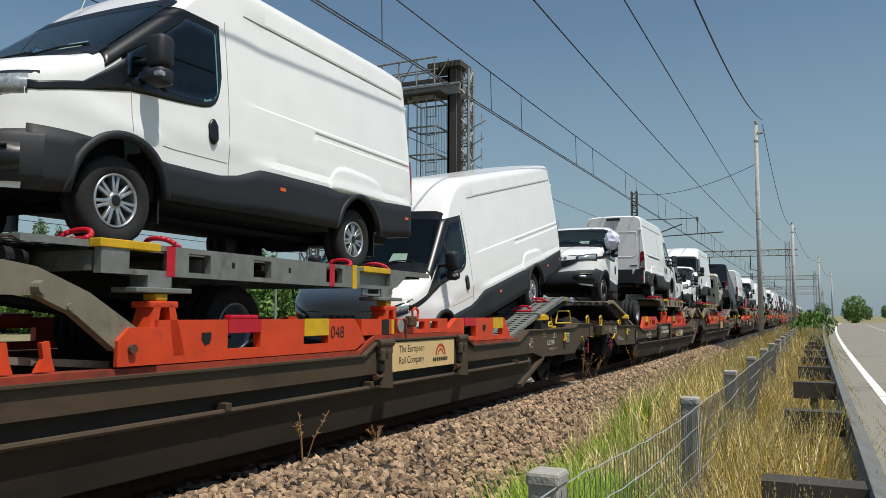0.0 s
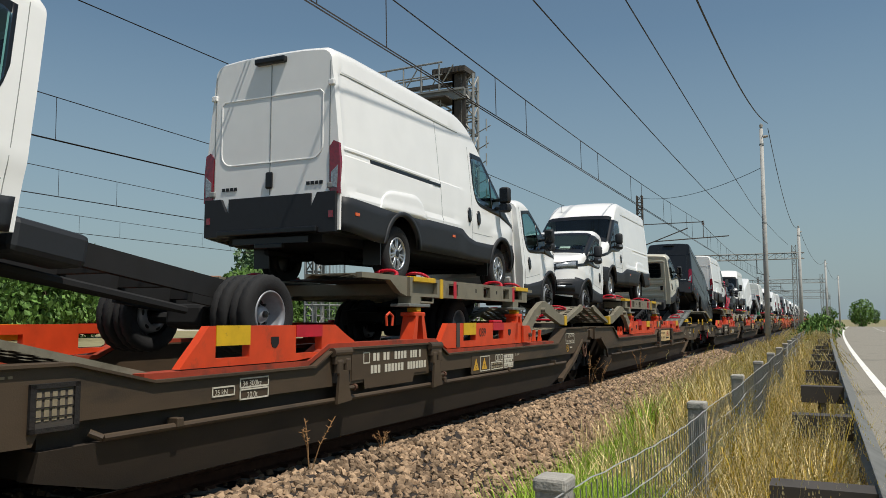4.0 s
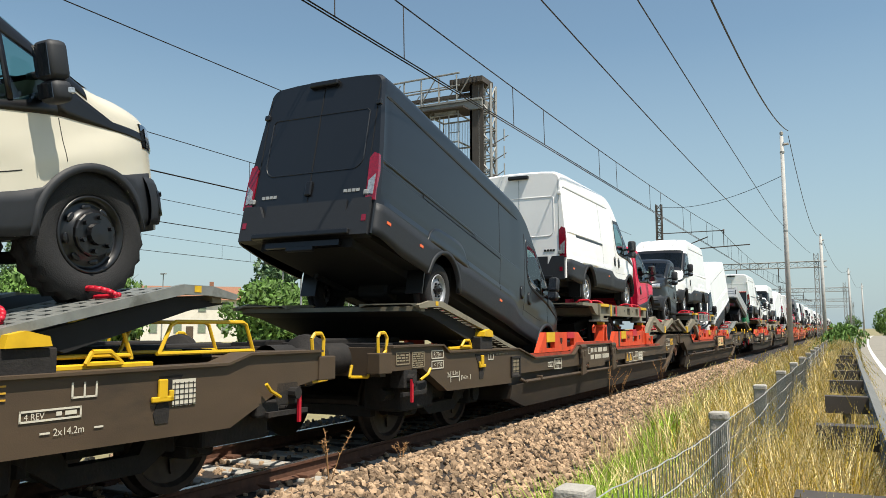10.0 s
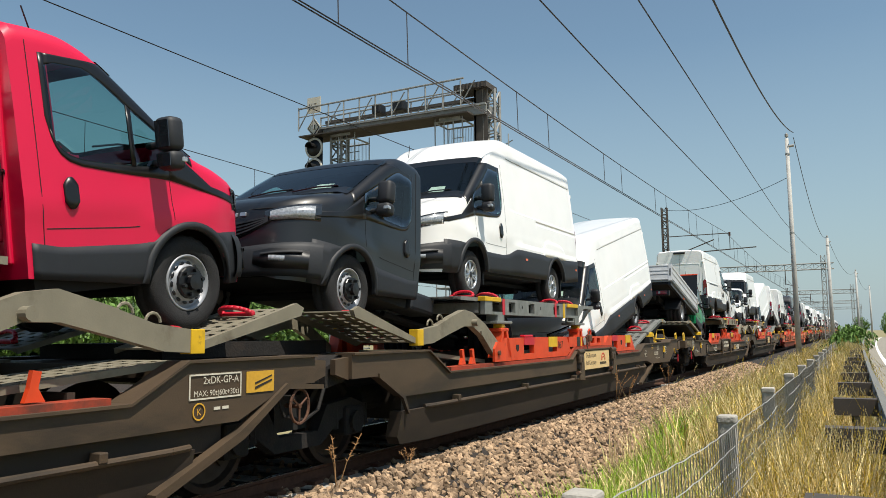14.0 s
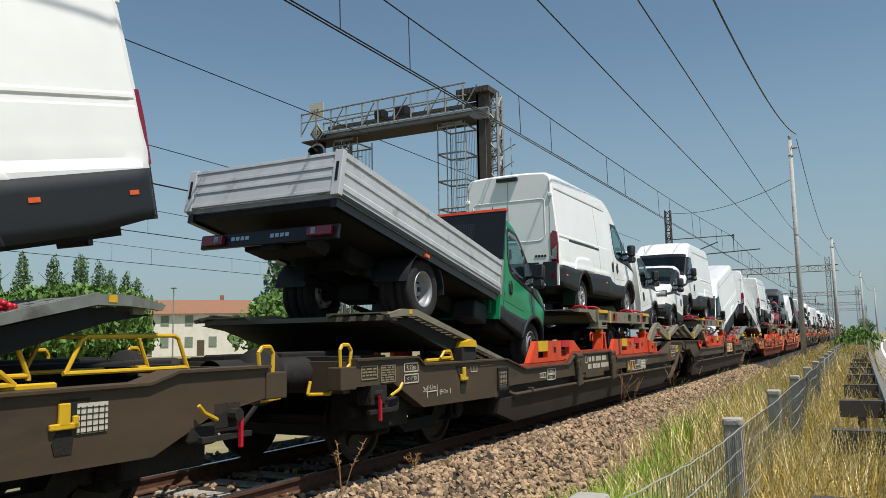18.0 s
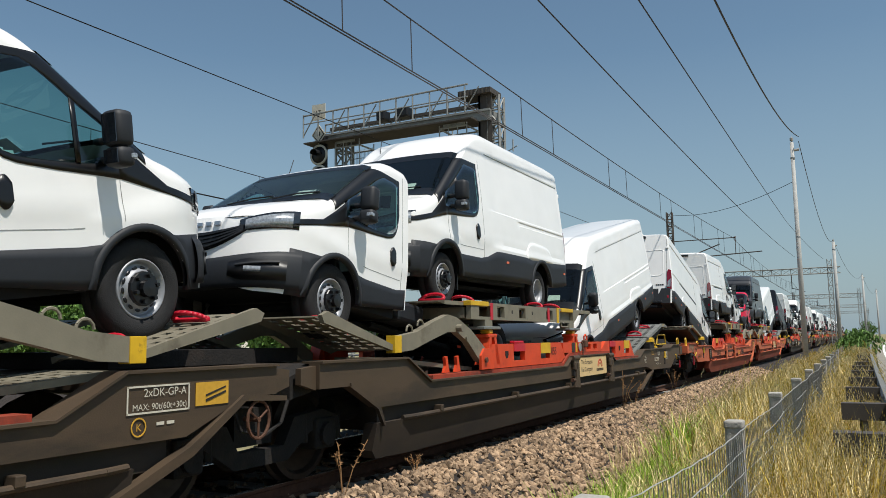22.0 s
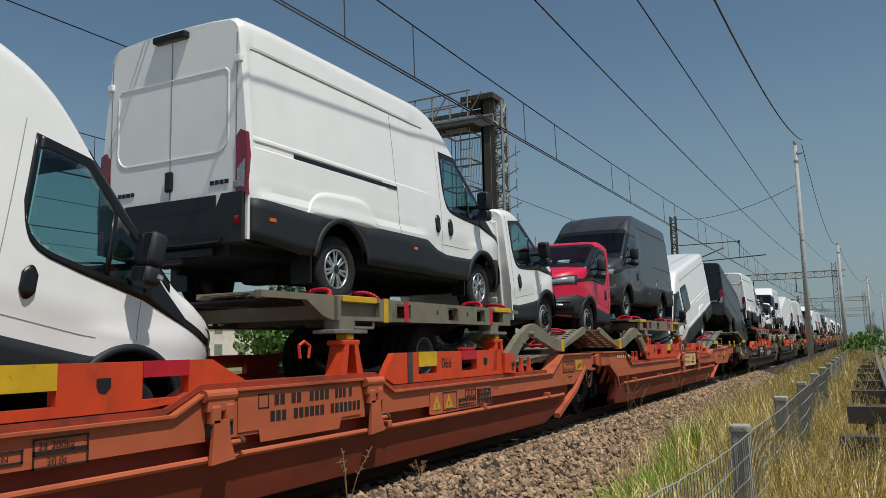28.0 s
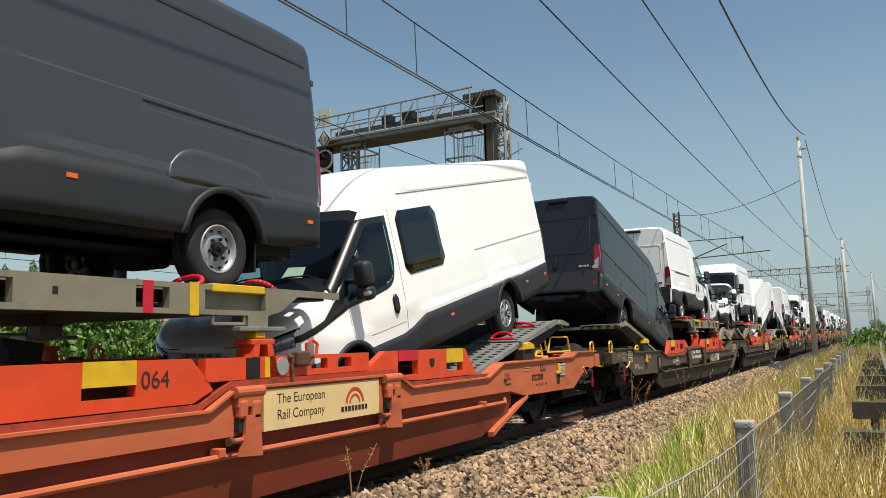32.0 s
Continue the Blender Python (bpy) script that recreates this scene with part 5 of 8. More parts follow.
    for a, b, c, d in ((4.06, 4.42, 0.65, 0.68), (4.06, 4.42, 0.92, 0.95), (4.06, 4.10, 0.65, 0.95), (4.38, 4.42, 0.65, 0.95)):
        box(bm, X - 0.004, X + 0.018, a, b, c, d)
    part("card_frame", bm, BOGIE, w)
    # the number board (characters as plain bars), load boards, warning boards
    dk = DARK_MARK if orange else WHITE_MARK
    part("number_board", prism(bmesh.new(), [(7.72, 1.02), (9.42, 1.02), (9.42, 0.72), (9.10, 0.72), (9.06, 0.62), (7.98, 0.62), (7.96, 0.72), (7.72, 0.72)], X - 0.004, X + 0.002), main, w)
    for k, (z, spans) in enumerate(((0.90, ((8.15, 8.3), (8.37, 8.52), (8.62, 8.92), (9.0, 9.18), (9.22, 9.28))), (0.77, ((8.10, 8.32), (8.40, 8.85), (8.93, 9.42))))):
        bm = bmesh.new()
        for a, b in spans:
            n = max(1, round((b - a) / 0.07))
            for i in range(n):
                y = a + (b - a) * i / n
                box(bm, X + 0.002, X + 0.005, y, y + (b - a) / n * 0.72, z, z + 0.085)
        part("number_marking", bm, dk, w)
    framed(w, 7.95, 8.08, 0.88, 1.0, dk, X + 0.004)
    L1("34 300kg", 0.068, 6.03, 0.79, dk)
    framed(w, 6.0, 6.38, 0.775, 0.86, dk)
    L1("20.0t", 0.068, 6.09, 0.695, dk)
    framed(w, 6.0, 6.38, 0.68, 0.77, dk)
    L1("25 kN", 0.06, 5.70, 0.745, dk)
    framed(w, 5.67, 5.94, 0.73, 0.81, dk)
    bd = part("warning_board", prism(bmesh.new(), [(10.80, 0.715), (10.78, 0.61), (10.82, 0.59), (12.44, 0.60), (12.44, 0.84), (10.80, 0.84)], X - 0.004, X + 0.001), main, w, "small board with yellow warning triangles")
    for y, ch in ((10.86, "C"), (11.16, "P")):
        part("warning_triangle", prism(bmesh.new(), [(y, 0.64), (y + 0.19, 0.64), (y + 0.095, 0.80)], X + 0.002, X + 0.006), YELLOW_MARK, bd)
        lettering(ch, 0.085, DARK_MARK, bd, on_side(y + 0.066, 0.655, X + 0.0065))
    framed(w, 11.10, 11.46, 0.615, 0.825, dk, X + 0.005)
    L1("a", 0.08, 11.385, 0.70, dk)
    framed(w, 11.50, 11.98, 0.615, 0.725, dk, X + 0.005)
    print_bars(w, 11.52, 11.96, 0.63, 0.72, 2, FADED if not orange else dk, X + 0.006, 7)
    for y in (11.68, 11.78, 11.89):
        framed(w, y, y + 0.085, 0.735, 0.825, dk, X + 0.005)
    for z in (0.615, 0.68, 0.745):
        framed(w, 12.02, 12.42, z, z + 0.065, dk, X + 0.005)
    print_bars(w, 12.04, 12.40, 0.62, 0.815, 3, dk, X + 0.006, 8)
    L1("* * *", 0.10, 12.52, 0.745, dk)
    L1("2xDK-GP-A", 0.078, 15.40, 1.00)
    L1("MAX: 90t(60t+30t)", 0.062, 15.305, 0.91)
    framed(w, 15.26, 15.82, 0.885, 1.075, mark)
    if orange:
        bm = bmesh.new()
        for i in range(7):
            y = 18.45 + 0.135 * i
            box(bm, X - 0.003, X + 0.002, y, y + 0.075, 1.045, 1.105)
        part("company_lettering", bm, CREAM, w, "cream blocks in place of a company name")
    part("cable_sign", B(X - 0.004, X, 15.88, 16.22, 0.90, 1.07), YELLOW_MARK, w, "yellow sign of an inclined load")
    part("cable_sign_mark", prism(bmesh.new(), [(15.98, 0.925), (16.19, 0.985), (16.19, 1.0), (15.98, 0.945)], X, X + 0.004), DARK_MARK, w)
    part("cable_sign_mark", prism(bmesh.new(), [(15.98, 0.965), (16.19, 1.025), (16.19, 1.035), (15.98, 0.98)], X, X + 0.004), DARK_MARK, w)
    L1("K", 0.07, 15.34, 0.775, YELLOW_MARK)
    bm = bmesh.new()
    lathe(bm, [(0.055, 0), (0.065, 0), (0.065, 0.003), (0.055, 0.003), (0.055, 0)], 20)
    bmesh.ops.transform(bm, matrix=Matrix.Translation((X - 0.002, 15.363, 0.80)), verts=bm.verts[:])
    part("marking_ring", bm, YELLOW_MARK, w)
    print_bars(w, 15.52, 15.68, 0.79, 0.83, 1, mark, seed=12)
    # dark box added between the two halves for the shaded gap under the gangways
    part("middle_box", B(-1.05, 0.55, 15.9, WAGON - 15.9, 1.16, 1.30), BOGIE, w, "dark works under the gangways")
    hw = bmesh.new()
    tube(hw, [(1.50, 16.58 + 0.13 * math.cos(a), 0.74 + 0.15 * math.sin(a)) for a in np.linspace(0, 2 * math.pi, 21)], 0.014, 6)
    for a in (0.5, 2.6, 4.7):
        rod(hw, (1.50, 16.58, 0.74), (1.50, 16.58 + 0.13 * math.cos(a), 0.74 + 0.15 * math.sin(a)), 0.010, 5)
    rod(hw, (1.35, 16.58, 0.74), (1.51, 16.58, 0.74), 0.02, 8)
    part("hand_wheel", hw, RUST, w, "rusty brake hand wheel")
    part("brake_hose", tube(bmesh.new(), [(1.42, 16.35, 0.88), (1.43, 16.45, 0.66), (1.43, 16.75, 0.60), (1.43, 16.95, 0.68), (1.42, 17.05, 0.86)], 0.016, 6), BOGIE, w)
    for y in (15.3, 18.3):
        part("brake_cylinder", rod(bmesh.new(), (0.9, y, 0.66), (0.9, y + 0.45, 0.66), 0.14, 12), BOGIE, w)
    y0 = WAGON - 9.42
    sg = part("company_sign", B(X - 0.004, X + 0.012, y0, y0 + 1.70, 0.69, 1.02), CREAM, w, "cream company sign with a red arc")
    lettering("The European", 0.115, DARK_MARK, sg, on_side(y0 + 0.16, 0.90, X + 0.0135))
    lettering("Rail Company", 0.115, DARK_MARK, sg, on_side(y0 + 0.16, 0.77, X + 0.0135))
    bm = bmesh.new()
    for r, t_ in ((0.15, 0.03), (0.09, 0.02)):
        n = 12
        for i in range(n):
            a, b = math.pi * (0.02 + 0.95 * i / n), math.pi * (0.02 + 0.95 * (i + 1) / n)
            prism(bm, [(y0 + 1.28 + r * math.cos(a), 0.82 + r * math.sin(a)), (y0 + 1.28 + r * math.cos(b), 0.82 + r * math.sin(b)), (y0 + 1.28 + (r - t_) * math.cos(b), 0.82 + (r - t_) * math.sin(b)), (y0 + 1.28 + (r - t_) * math.cos(a), 0.82 + (r - t_) * math.sin(a))], X + 0.013, X + 0.016)
    part("sign_arc", bm, LOGO_RED, sg)
    part("sign_bar", bars_side(bmesh.new(), y0 + 1.06, y0 + 1.50, 0.755, 0.80, X + 0.0135), DARK_MARK, sg)
    y1 = WAGON
    L1("1155", 0.08, y1 - 4.60, 0.885)
    bm = bmesh.new()
    box(bm, X - 0.003, X, y1 - 4.63, y1 - 4.40, 0.855, 0.866)
    prism(bm, [(y1 - 4.63, 0.85), (y1 - 4.53, 0.85), (y1 - 4.58, 0.795)], X - 0.003, X)
    box(bm, X - 0.003, X, y1 - 4.58, y1 - 4.40, 0.788, 0.798)
    part("marking_line", bm, mark, w)
    L1("2x14.2m", 0.065, y1 - 3.40, 0.705)
    bm = bmesh.new()
    box(bm, X - 0.003, X, y1 - 3.49, y1 - 3.42, 0.72, 0.732)
    box(bm, X - 0.003, X, y1 - 3.10, y1 - 3.03, 0.72, 0.732)
    for y in (3.28, 3.19, 3.10):
        box(bm, X - 0.003, X, y1 - y, y1 - y + 0.014, 0.92, 1.02)
    box(bm, X - 0.003, X, y1 - 3.28, y1 - 3.086, 0.92, 0.932)
    part("marking_line", bm, mark, w)
    L1("4 REV", 0.055, y1 - 3.60, 0.815)
    framed(w, y1 - 3.63, y1 - 3.20, 0.80, 0.872, mark)
    print_bars(w, y1 - 3.38, y1 - 3.23, 0.815, 0.86, 1, mark, seed=14)
    bm = bmesh.new()
    for z in (0.94, 0.98, 1.02):
        box(bm, X - 0.003, X, y1 - 3.90, y1 - 3.72, z, z + 0.011)
    part("marking_line", bm, YELLOW_MARK, w)
    cd = part("card_holder", B(X - 0.004, X, y1 - 2.44, y1 - 2.21, 0.80, 0.99), WHITE_MARK, w, "white ruled table card")
    bm = bmesh.new()
    for k in range(5):
        box(bm, X, X + 0.003, y1 - 2.42 + 0.045 * k, y1 - 2.413 + 0.045 * k, 0.80, 0.97)
        box(bm, X, X + 0.003, y1 - 2.44, y1 - 2.21, 0.805 + 0.038 * k, 0.811 + 0.038 * k)
    part("card_ruling", bm, DARK_MARK, cd)
    w["axle_count"] = len(axles)
    return w


def bars_side(bm, y0, y1, z0, z1, x):
    n = max(1, int((y1 - y0) / 0.055))
    for i in range(n):
        y = y0 + (y1 - y0) * i / n
        box(bm, x - 0.001, x + 0.002, y, y + (y1 - y0) / n * 0.7, z0, z1)
    return bm


# ---------- steel loading rack for road vehicles, one in each half of a wagon ----------
def cell_plate(ys, zs, holes, x0, x1, shift=None):
    """An upright plate of cells with openings; shift moves a corner (i, j) to slope an end."""
    bm, made = bmesh.new(), {}
    shift = shift or {}

    def vert(i, j, x):
        if (i, j, x) not in made:
            dy, dz = shift.get((i, j), (0, 0))
            made[i, j, x] = bm.verts.new((x, ys[i] + dy, zs[j] + dz))
        return made[i, j, x]
    solid = {(i, j) for i in range(len(ys) - 1) for j in range(len(zs) - 1)} - set(holes)
    for i, j in solid:
        for x in (x0, x1):
            bm.faces.new((vert(i, j, x), vert(i + 1, j, x), vert(i + 1, j + 1, x), vert(i, j + 1, x)))
        for (di, dj), (a, b) in {(-1, 0): ((i, j), (i, j + 1)), (1, 0): ((i + 1, j), (i + 1, j + 1)), (0, -1): ((i, j), (i + 1, j)), (0, 1): ((i, j + 1), (i + 1, j + 1))}.items():
            if (i + di, j + dj) not in solid:
                bm.faces.new((vert(*a, x0), vert(*b, x0), vert(*b, x1), vert(*a, x1)))
    bmesh.ops.recalc_face_normals(bm, faces=bm.faces[:])
    return bm


def chock(rack, x, y, z, slope, d):
    """A red tubular wheel chock."""
    bm = bmesh.new()
    arc = [(0.17 * math.cos(a), 0.12 * math.sin(a)) for a in np.linspace(-0.3, math.pi + 0.3, 13)]
    p = [(x + a, y + d * (b * 0.7), z + 0.025 + 0.6 * max(0, b)) for a, b in arc]
    tube(bm, p, 0.021, 8)
    bmesh.ops.remove_doubles(bm, verts=bm.verts[:], dist=0.004)
    box(bm, x - 0.18, x + 0.19, y - 0.02, y + 0.03, z, z + 0.035, 0.008)
    m = Matrix.Translation((0, y, z)) @ Matrix.Rotation(slope, 4, "X") @ Matrix.Translation((0, -y, -z))
    bmesh.ops.transform(bm, matrix=m, verts=bm.verts[:])
    part("wheel_chock", bm, CHOCK, rack, "red tubular wheel chock", True)


def perforated(bm, y0, z0, y1, z1, x0, x1, t=0.05):
    """A sloping gangway: rungs between two cheeks, with gaps."""
    d = Vector((0, y1 - y0, z1 - z0))
    n = 2 * max(3, int(d.length / 0.14)) + 1
    up = Vector((0, -d.z, d.y)).normalized()
    if up.z < 0:
        up = -up
    nx = 9
    solid = {(i, j) for i in range(n) for j in range(nx) if i % 2 == 0 or j % 2 == 0}
    made = {}

    def vert(i, j, k):
        if (i, j, k) not in made:
            made[i, j, k] = bm.verts.new(Vector((x0 + (x1 - x0) * j / nx, y0, z0)) + d * (i / n) - up * (t if k and j in (0, nx) else 0.014 if k else 0))
        return made[i, j, k]
    for i, j in solid:
        for k in (0, 1):
            bm.faces.new((vert(i, j, k), vert(i + 1, j, k), vert(i + 1, j + 1, k), vert(i, j + 1, k)))
        for (di, dj), (a, b) in {(-1, 0): ((i, j), (i, j + 1)), (1, 0): ((i + 1, j), (i + 1, j + 1)), (0, -1): ((i, j), (i + 1, j)), (0, 1): ((i, j + 1), (i + 1, j + 1))}.items():
            if (i + di, j + dj) not in solid:
                bm.faces.new((vert(*a, 0), vert(*b, 0), vert(*b, 1), vert(*a, 1)))
    bmesh.ops.recalc_face_normals(bm, faces=bm.faces[:])
    return bm


def rack(label, grey, rear=False):
    r = thing("loading_rack", label, "rack", "loading racks")
    gy = 0.2 if rear else 0.0          # the gangway at the rear end stands further in
    for s in (-1, 1):
        xo, xi = s * 1.46, s * 1.38
        # lower orange beam: pieces that leave real openings, over a rail that climbs the sill's hump
        rail = [(5.0, 0.955), (7.02, 0.955), (7.36, 1.105), (9.74, 1.105), (10.06, 0.955), (14.6, 0.955)]
        part("base_rail", strip_beam(bmesh.new(), rail, [(y, z - 0.045) for y, z in rail], s * 1.30, s * 1.475), RACK_BROWN, r, "grimy orange-brown base rail")
        bm = cell_plate([5.36, 5.75, 6.17, 6.83, 7.25, 7.85], [0.965, 1.03, 1.19, 1.29], [(1, 1), (3, 1)], xi, xo, {(0, 1): (0.06, 0), (0, 2): (0.22, 0), (0, 3): (0.31, 0), (4, 0): (0.0, 0.03), (5, 0): (0, 0.14), (5, 1): (0, 0.09), (5, 2): (-0.16, 0), (5, 3): (-0.36, 0)})
        part("orange_beam", bm, RACK_ORANGE, r, "scratched orange steel beam")
        bm = cell_plate([9.92, 10.36, 10.64, 11.06, 11.71, 12.14, 12.95], [0.965, 1.05, 1.19, 1.29], [(2, 1), (4, 1)], xi, xo, {(0, 0): (0.20, 0), (0, 2): (0.12, 0), (0, 3): (0.22, 0)})
        part("orange_beam", bm, RACK_ORANGE, r, "scratched orange steel beam")
        if rear:
            bm = cell_plate([7.80, 8.10, 8.32, 8.48, 8.72, 10.0], [1.11, 1.16, 1.25, 1.285], [(1, 1), (3, 1)], xi, xo)
            part("bridge_beam", bm, RACK_ORANGE, r, "narrow orange beam with square openings")
            part("stripe", B(xo, xo + s * 0.006, 9.28, 9.34, 1.115, 1.28), YELLOW, r, "yellow painted stripe")
            part("stripe", B(xo, xo + s * 0.006, 9.40, 9.56, 1.115, 1.28), TRIM, r, "black patch")
            bm = rod(bmesh.new(), (xo, 9.12, 1.20), (xo + s * 0.012, 9.12, 1.20), 0.075, 16)
            part("round_plate", bm, GALV, r, "round grey plate")
            bm = B(xo - s * 0.02, xo + s * 0.06, 8.80, 8.98, 1.19, 1.32, 0.02)
            rod(bm, (xo, 8.70, 1.27), (xo, 9.05, 1.27), 0.022, 8)
            for k in range(5):
                box(bm, xo + s * 0.01, xo + s * 0.03, 8.99 + 0.012 * (k % 2), 9.02 + 0.012 * (k % 2), 1.02 + 0.05 * k, 1.065 + 0.05 * k)
            part("winch", bm, RUST, r, "rusty lashing winch with a chain")
        if not rear:
            part("worn_strap", B(xo, xo + s * 0.010, 10.40, 10.50, 0.97, 1.292), GANTRY_DARK, r, "worn dark strap")
        for y0, y1 in ((5.75, 6.17), (10.64, 11.06)):
            part("yellow_plate", B(xo, xo + s * 0.008, y0, y1, 1.13, 1.294), YELLOW, r, "chipped yellow plate")
        for y0, y1 in ((6.83, 7.25), (11.71, 12.14)):
            part("red_plate", B(xo, xo + s * 0.008, y0, y1, 1.18, 1.293), CHOCK, r, "worn red plate")
        part("red_block", B(xi, xo, 11.74, 12.10, 1.294, 1.33, 0.012), CHOCK, r)
        for y in (6.52, 12.40):
            part("bolt_hole", prism(bmesh.new(), [(y - 0.06, 1.19), (y + 0.05, 1.19), (y + 0.05, 1.13), (y + 0.01, 1.09), (y - 0.04, 1.10), (y - 0.06, 1.14)], xo - s * 0.01, xo + s * 0.004), DARK, r)
        part("arm_bracket", prism(bmesh.new(), [(12.94, 0.97), (13.32, 0.97), (13.32, 1.15), (13.22, 1.24), (12.94, 1.24)], s * 1.465, s * 1.50), RACK_ORANGE, r, "orange bracket that holds the arm's foot")
        part("bracket_pin", rod(bmesh.new(), (s * 1.49, 13.20, 1.09), (s * 1.53, 13.20, 1.09), 0.034, 10), RUST, r)
        # posts that carry the platform
        for y in (9.35, 12.85):
            bm = bmesh.new()
            prism(bm, [(y - 0.22, 1.02), (y - 0.10, 1.40), (y - 0.04, 1.40), (y - 0.10, 1.02)], s * 1.28, s * 1.46)
            prism(bm, [(y + 0.10, 1.02), (y + 0.04, 1.40), (y + 0.10, 1.40), (y + 0.22, 1.02)], s * 1.28, s * 1.46)
            box(bm, s * 1.26, s * 1.46, y - 0.14, y + 0.14, 1.38, 1.43, 0.01)
            part("platform_post", bm, RACK_ORANGE, r, "orange forked post")
            bm = bmesh.new()
            box(bm, s * 1.30, s * 1.44, y - 0.05, y + 0.07, 1.43, 1.49, 0.015)
            part("post_lock", bm, YELLOW, r, "yellow twist lock")
            part("lock_foot", B(s * 1.20, s * 1.46, y - 0.28, y + 0.28, 1.49, 1.53, 0.008), RACK_GREY, r)
        for y in (13.75, 14.05):
            bm = prism(bmesh.new(), [(y - 0.02, 0.965), (y + 0.12, 0.965), (y + 0.07, 1.05), (y + 0.09, 1.15), (y + 0.03, 1.16), (y + 0.01, 1.05)], s * 1.36, s * 1.40)
            part("fork", bm, RACK_ORANGE, r)
        part("lifting_eye", tube(bmesh.new(), [(s * 1.42, 8.6, 1.27), (s * 1.42, 8.58, 1.38), (s * 1.42, 8.66, 1.42), (s * 1.42, 8.74, 1.38), (s * 1.42, 8.72, 1.27)], 0.015, 6), RACK_ORANGE, r)
        # bent arm towards the wagon's middle
        arm = [(13.06, 1.03), (13.06, 1.20), (13.55, 1.48), (13.95, 1.63), (14.18, 1.66), (14.55, 1.57), (14.95, 1.45), (15.38, 1.40), (15.40, 1.23), (15.05, 1.25), (14.60, 1.36), (14.2, 1.45), (13.95, 1.45), (13.65, 1.33), (13.30, 1.08)]
        part("bent_arm", prism(bmesh.new(), arm, s * 1.38, s * 1.47), RACK_OLIVE, r, "bent olive-grey steel arm")
        part("arm_tip", B(s * 1.365, s * 1.48, 15.30, 15.44, 1.225, 1.41, 0.005), YELLOW, r, "yellow arm tip")
        bm = bmesh.new()
        rod(bm, (s * 1.40, 13.95, 1.50), (s * 1.55, 13.95, 1.50), 0.045, 12)
        rod(bm, (s * 1.40, 13.70, 1.38), (s * 1.49, 13.70, 1.38), 0.025, 10)
        part("arm_pin", bm, RACK_OLIVE, r)
        for y in (14.75, 15.0):
            bm = bmesh.new()
            pts = [(s * 1.40, y + 0.07 * math.cos(a), 1.52 - 0.25 * (y - 14.75) + 0.07 * math.sin(a)) for a in np.linspace(0, math.pi, 7)]
            part("lashing_ring", tube(bm, pts, 0.012, 6), RACK_OLIVE, r)
        # gangways for the wheels
        part("centre_gangway", perforated(bmesh.new(), 15.35, 1.27, 16.62, 1.60, s * 0.60, s * 1.40), RACK_OLIVE, r, "perforated sloping gangway")
        part("gangway_cheek", prism(bmesh.new(), [(15.38, 1.24), (15.38, 1.30), (16.60, 1.64), (16.70, 1.60), (16.66, 1.53)], s * 1.40, s * 1.45), RACK_OLIVE, r)
        part("inner_gangway", perforated(bmesh.new(), 13.2, 1.0, 15.3, 1.18, s * 0.60, s * 1.30), RACK_OLIVE, r)
        part("low_gangway", perforated(bmesh.new(), 7.5, 0.42, 3.45 + gy, 1.34, s * 0.55, s * 1.36), RACK_GREY if rear else RACK_OLIVE, r, "perforated sloping gangway")
        part("high_gangway", perforated(bmesh.new(), 3.45 + gy, 1.365, 2.05 + gy, 1.675, s * 0.55, s * 1.36), RACK_GREY if rear else RACK_OLIVE, r, "perforated sloping gangway")
        part("gangway_tail", perforated(bmesh.new(), 2.05 + gy, 1.675, 1.50 + gy, 1.655, s * 0.55, s * 1.36), RACK_OLIVE, r)
        ck = [(3.52, 1.30), (3.52, 1.355), (2.06, 1.69), (1.75, 1.69), (1.45, 1.63), (1.48, 1.59), (1.80, 1.615), (2.04, 1.615)]
        part("gangway_cheek", prism(bmesh.new(), [(y + gy, z) for y, z in ck], s * 1.36, s * 1.41), RACK_GREY if rear else RACK_OLIVE, r)
        part("cheek_mark", B(s * 1.408, s * 1.414, 1.88 + gy, 1.95 + gy, 1.635, 1.685), YELLOW, r, "small yellow mark")
        part("gangway_latch", prism(bmesh.new(), [(3.20 + gy, 1.25), (3.52 + gy, 1.24), (3.50 + gy, 1.32), (3.38 + gy, 1.345), (3.22 + gy, 1.31)], s * 1.26, s * 1.47), YELLOW, r, "yellow gangway latch")
        part("latch_foot", B(s * 1.28, s * 1.44, 3.14 + gy, 3.56 + gy, 1.07, 1.24, 0.01), BOGIE, r)
        # upper platform: side beam in pieces, with openings
        bm = cell_plate([9.2, 9.26, 9.95, 10.3, 10.6, 11.5, 11.75, 12.3, 12.55, 12.75, 13.15, 13.4], [1.62, 1.66, 1.81, 1.85], [(1, 1), (3, 1), (5, 1), (7, 1), (9, 1)], s * 1.33, s * 1.40)
        pb = part("platform_beam", bm, grey, r, "grey steel beam with rectangular openings")
        part("beam_backing", B(s * 1.30, s * 1.335, 9.2, 9.95, 1.64, 1.83), grey, pb)
        part("yellow_edge", B(s * 1.30, s * 1.412, 9.28, 9.88, 1.80, 1.862, 0.006), YELLOW, pb, "yellow edge plate")
        part("yellow_edge", B(s * 1.30, s * 1.412, 12.86, 13.42, 1.80, 1.862, 0.006), YELLOW, pb, "yellow edge plate")
        part("yellow_edge", B(s * 1.395, s * 1.408, 10.02, 10.11, 1.61, 1.86), YELLOW, pb, "yellow edge plate")
        for y in (10.45, 12.7):
            part("red_stripe", B(s * 1.396, s * 1.403, y, y + 0.09, 1.62, 1.85), CHOCK, pb)
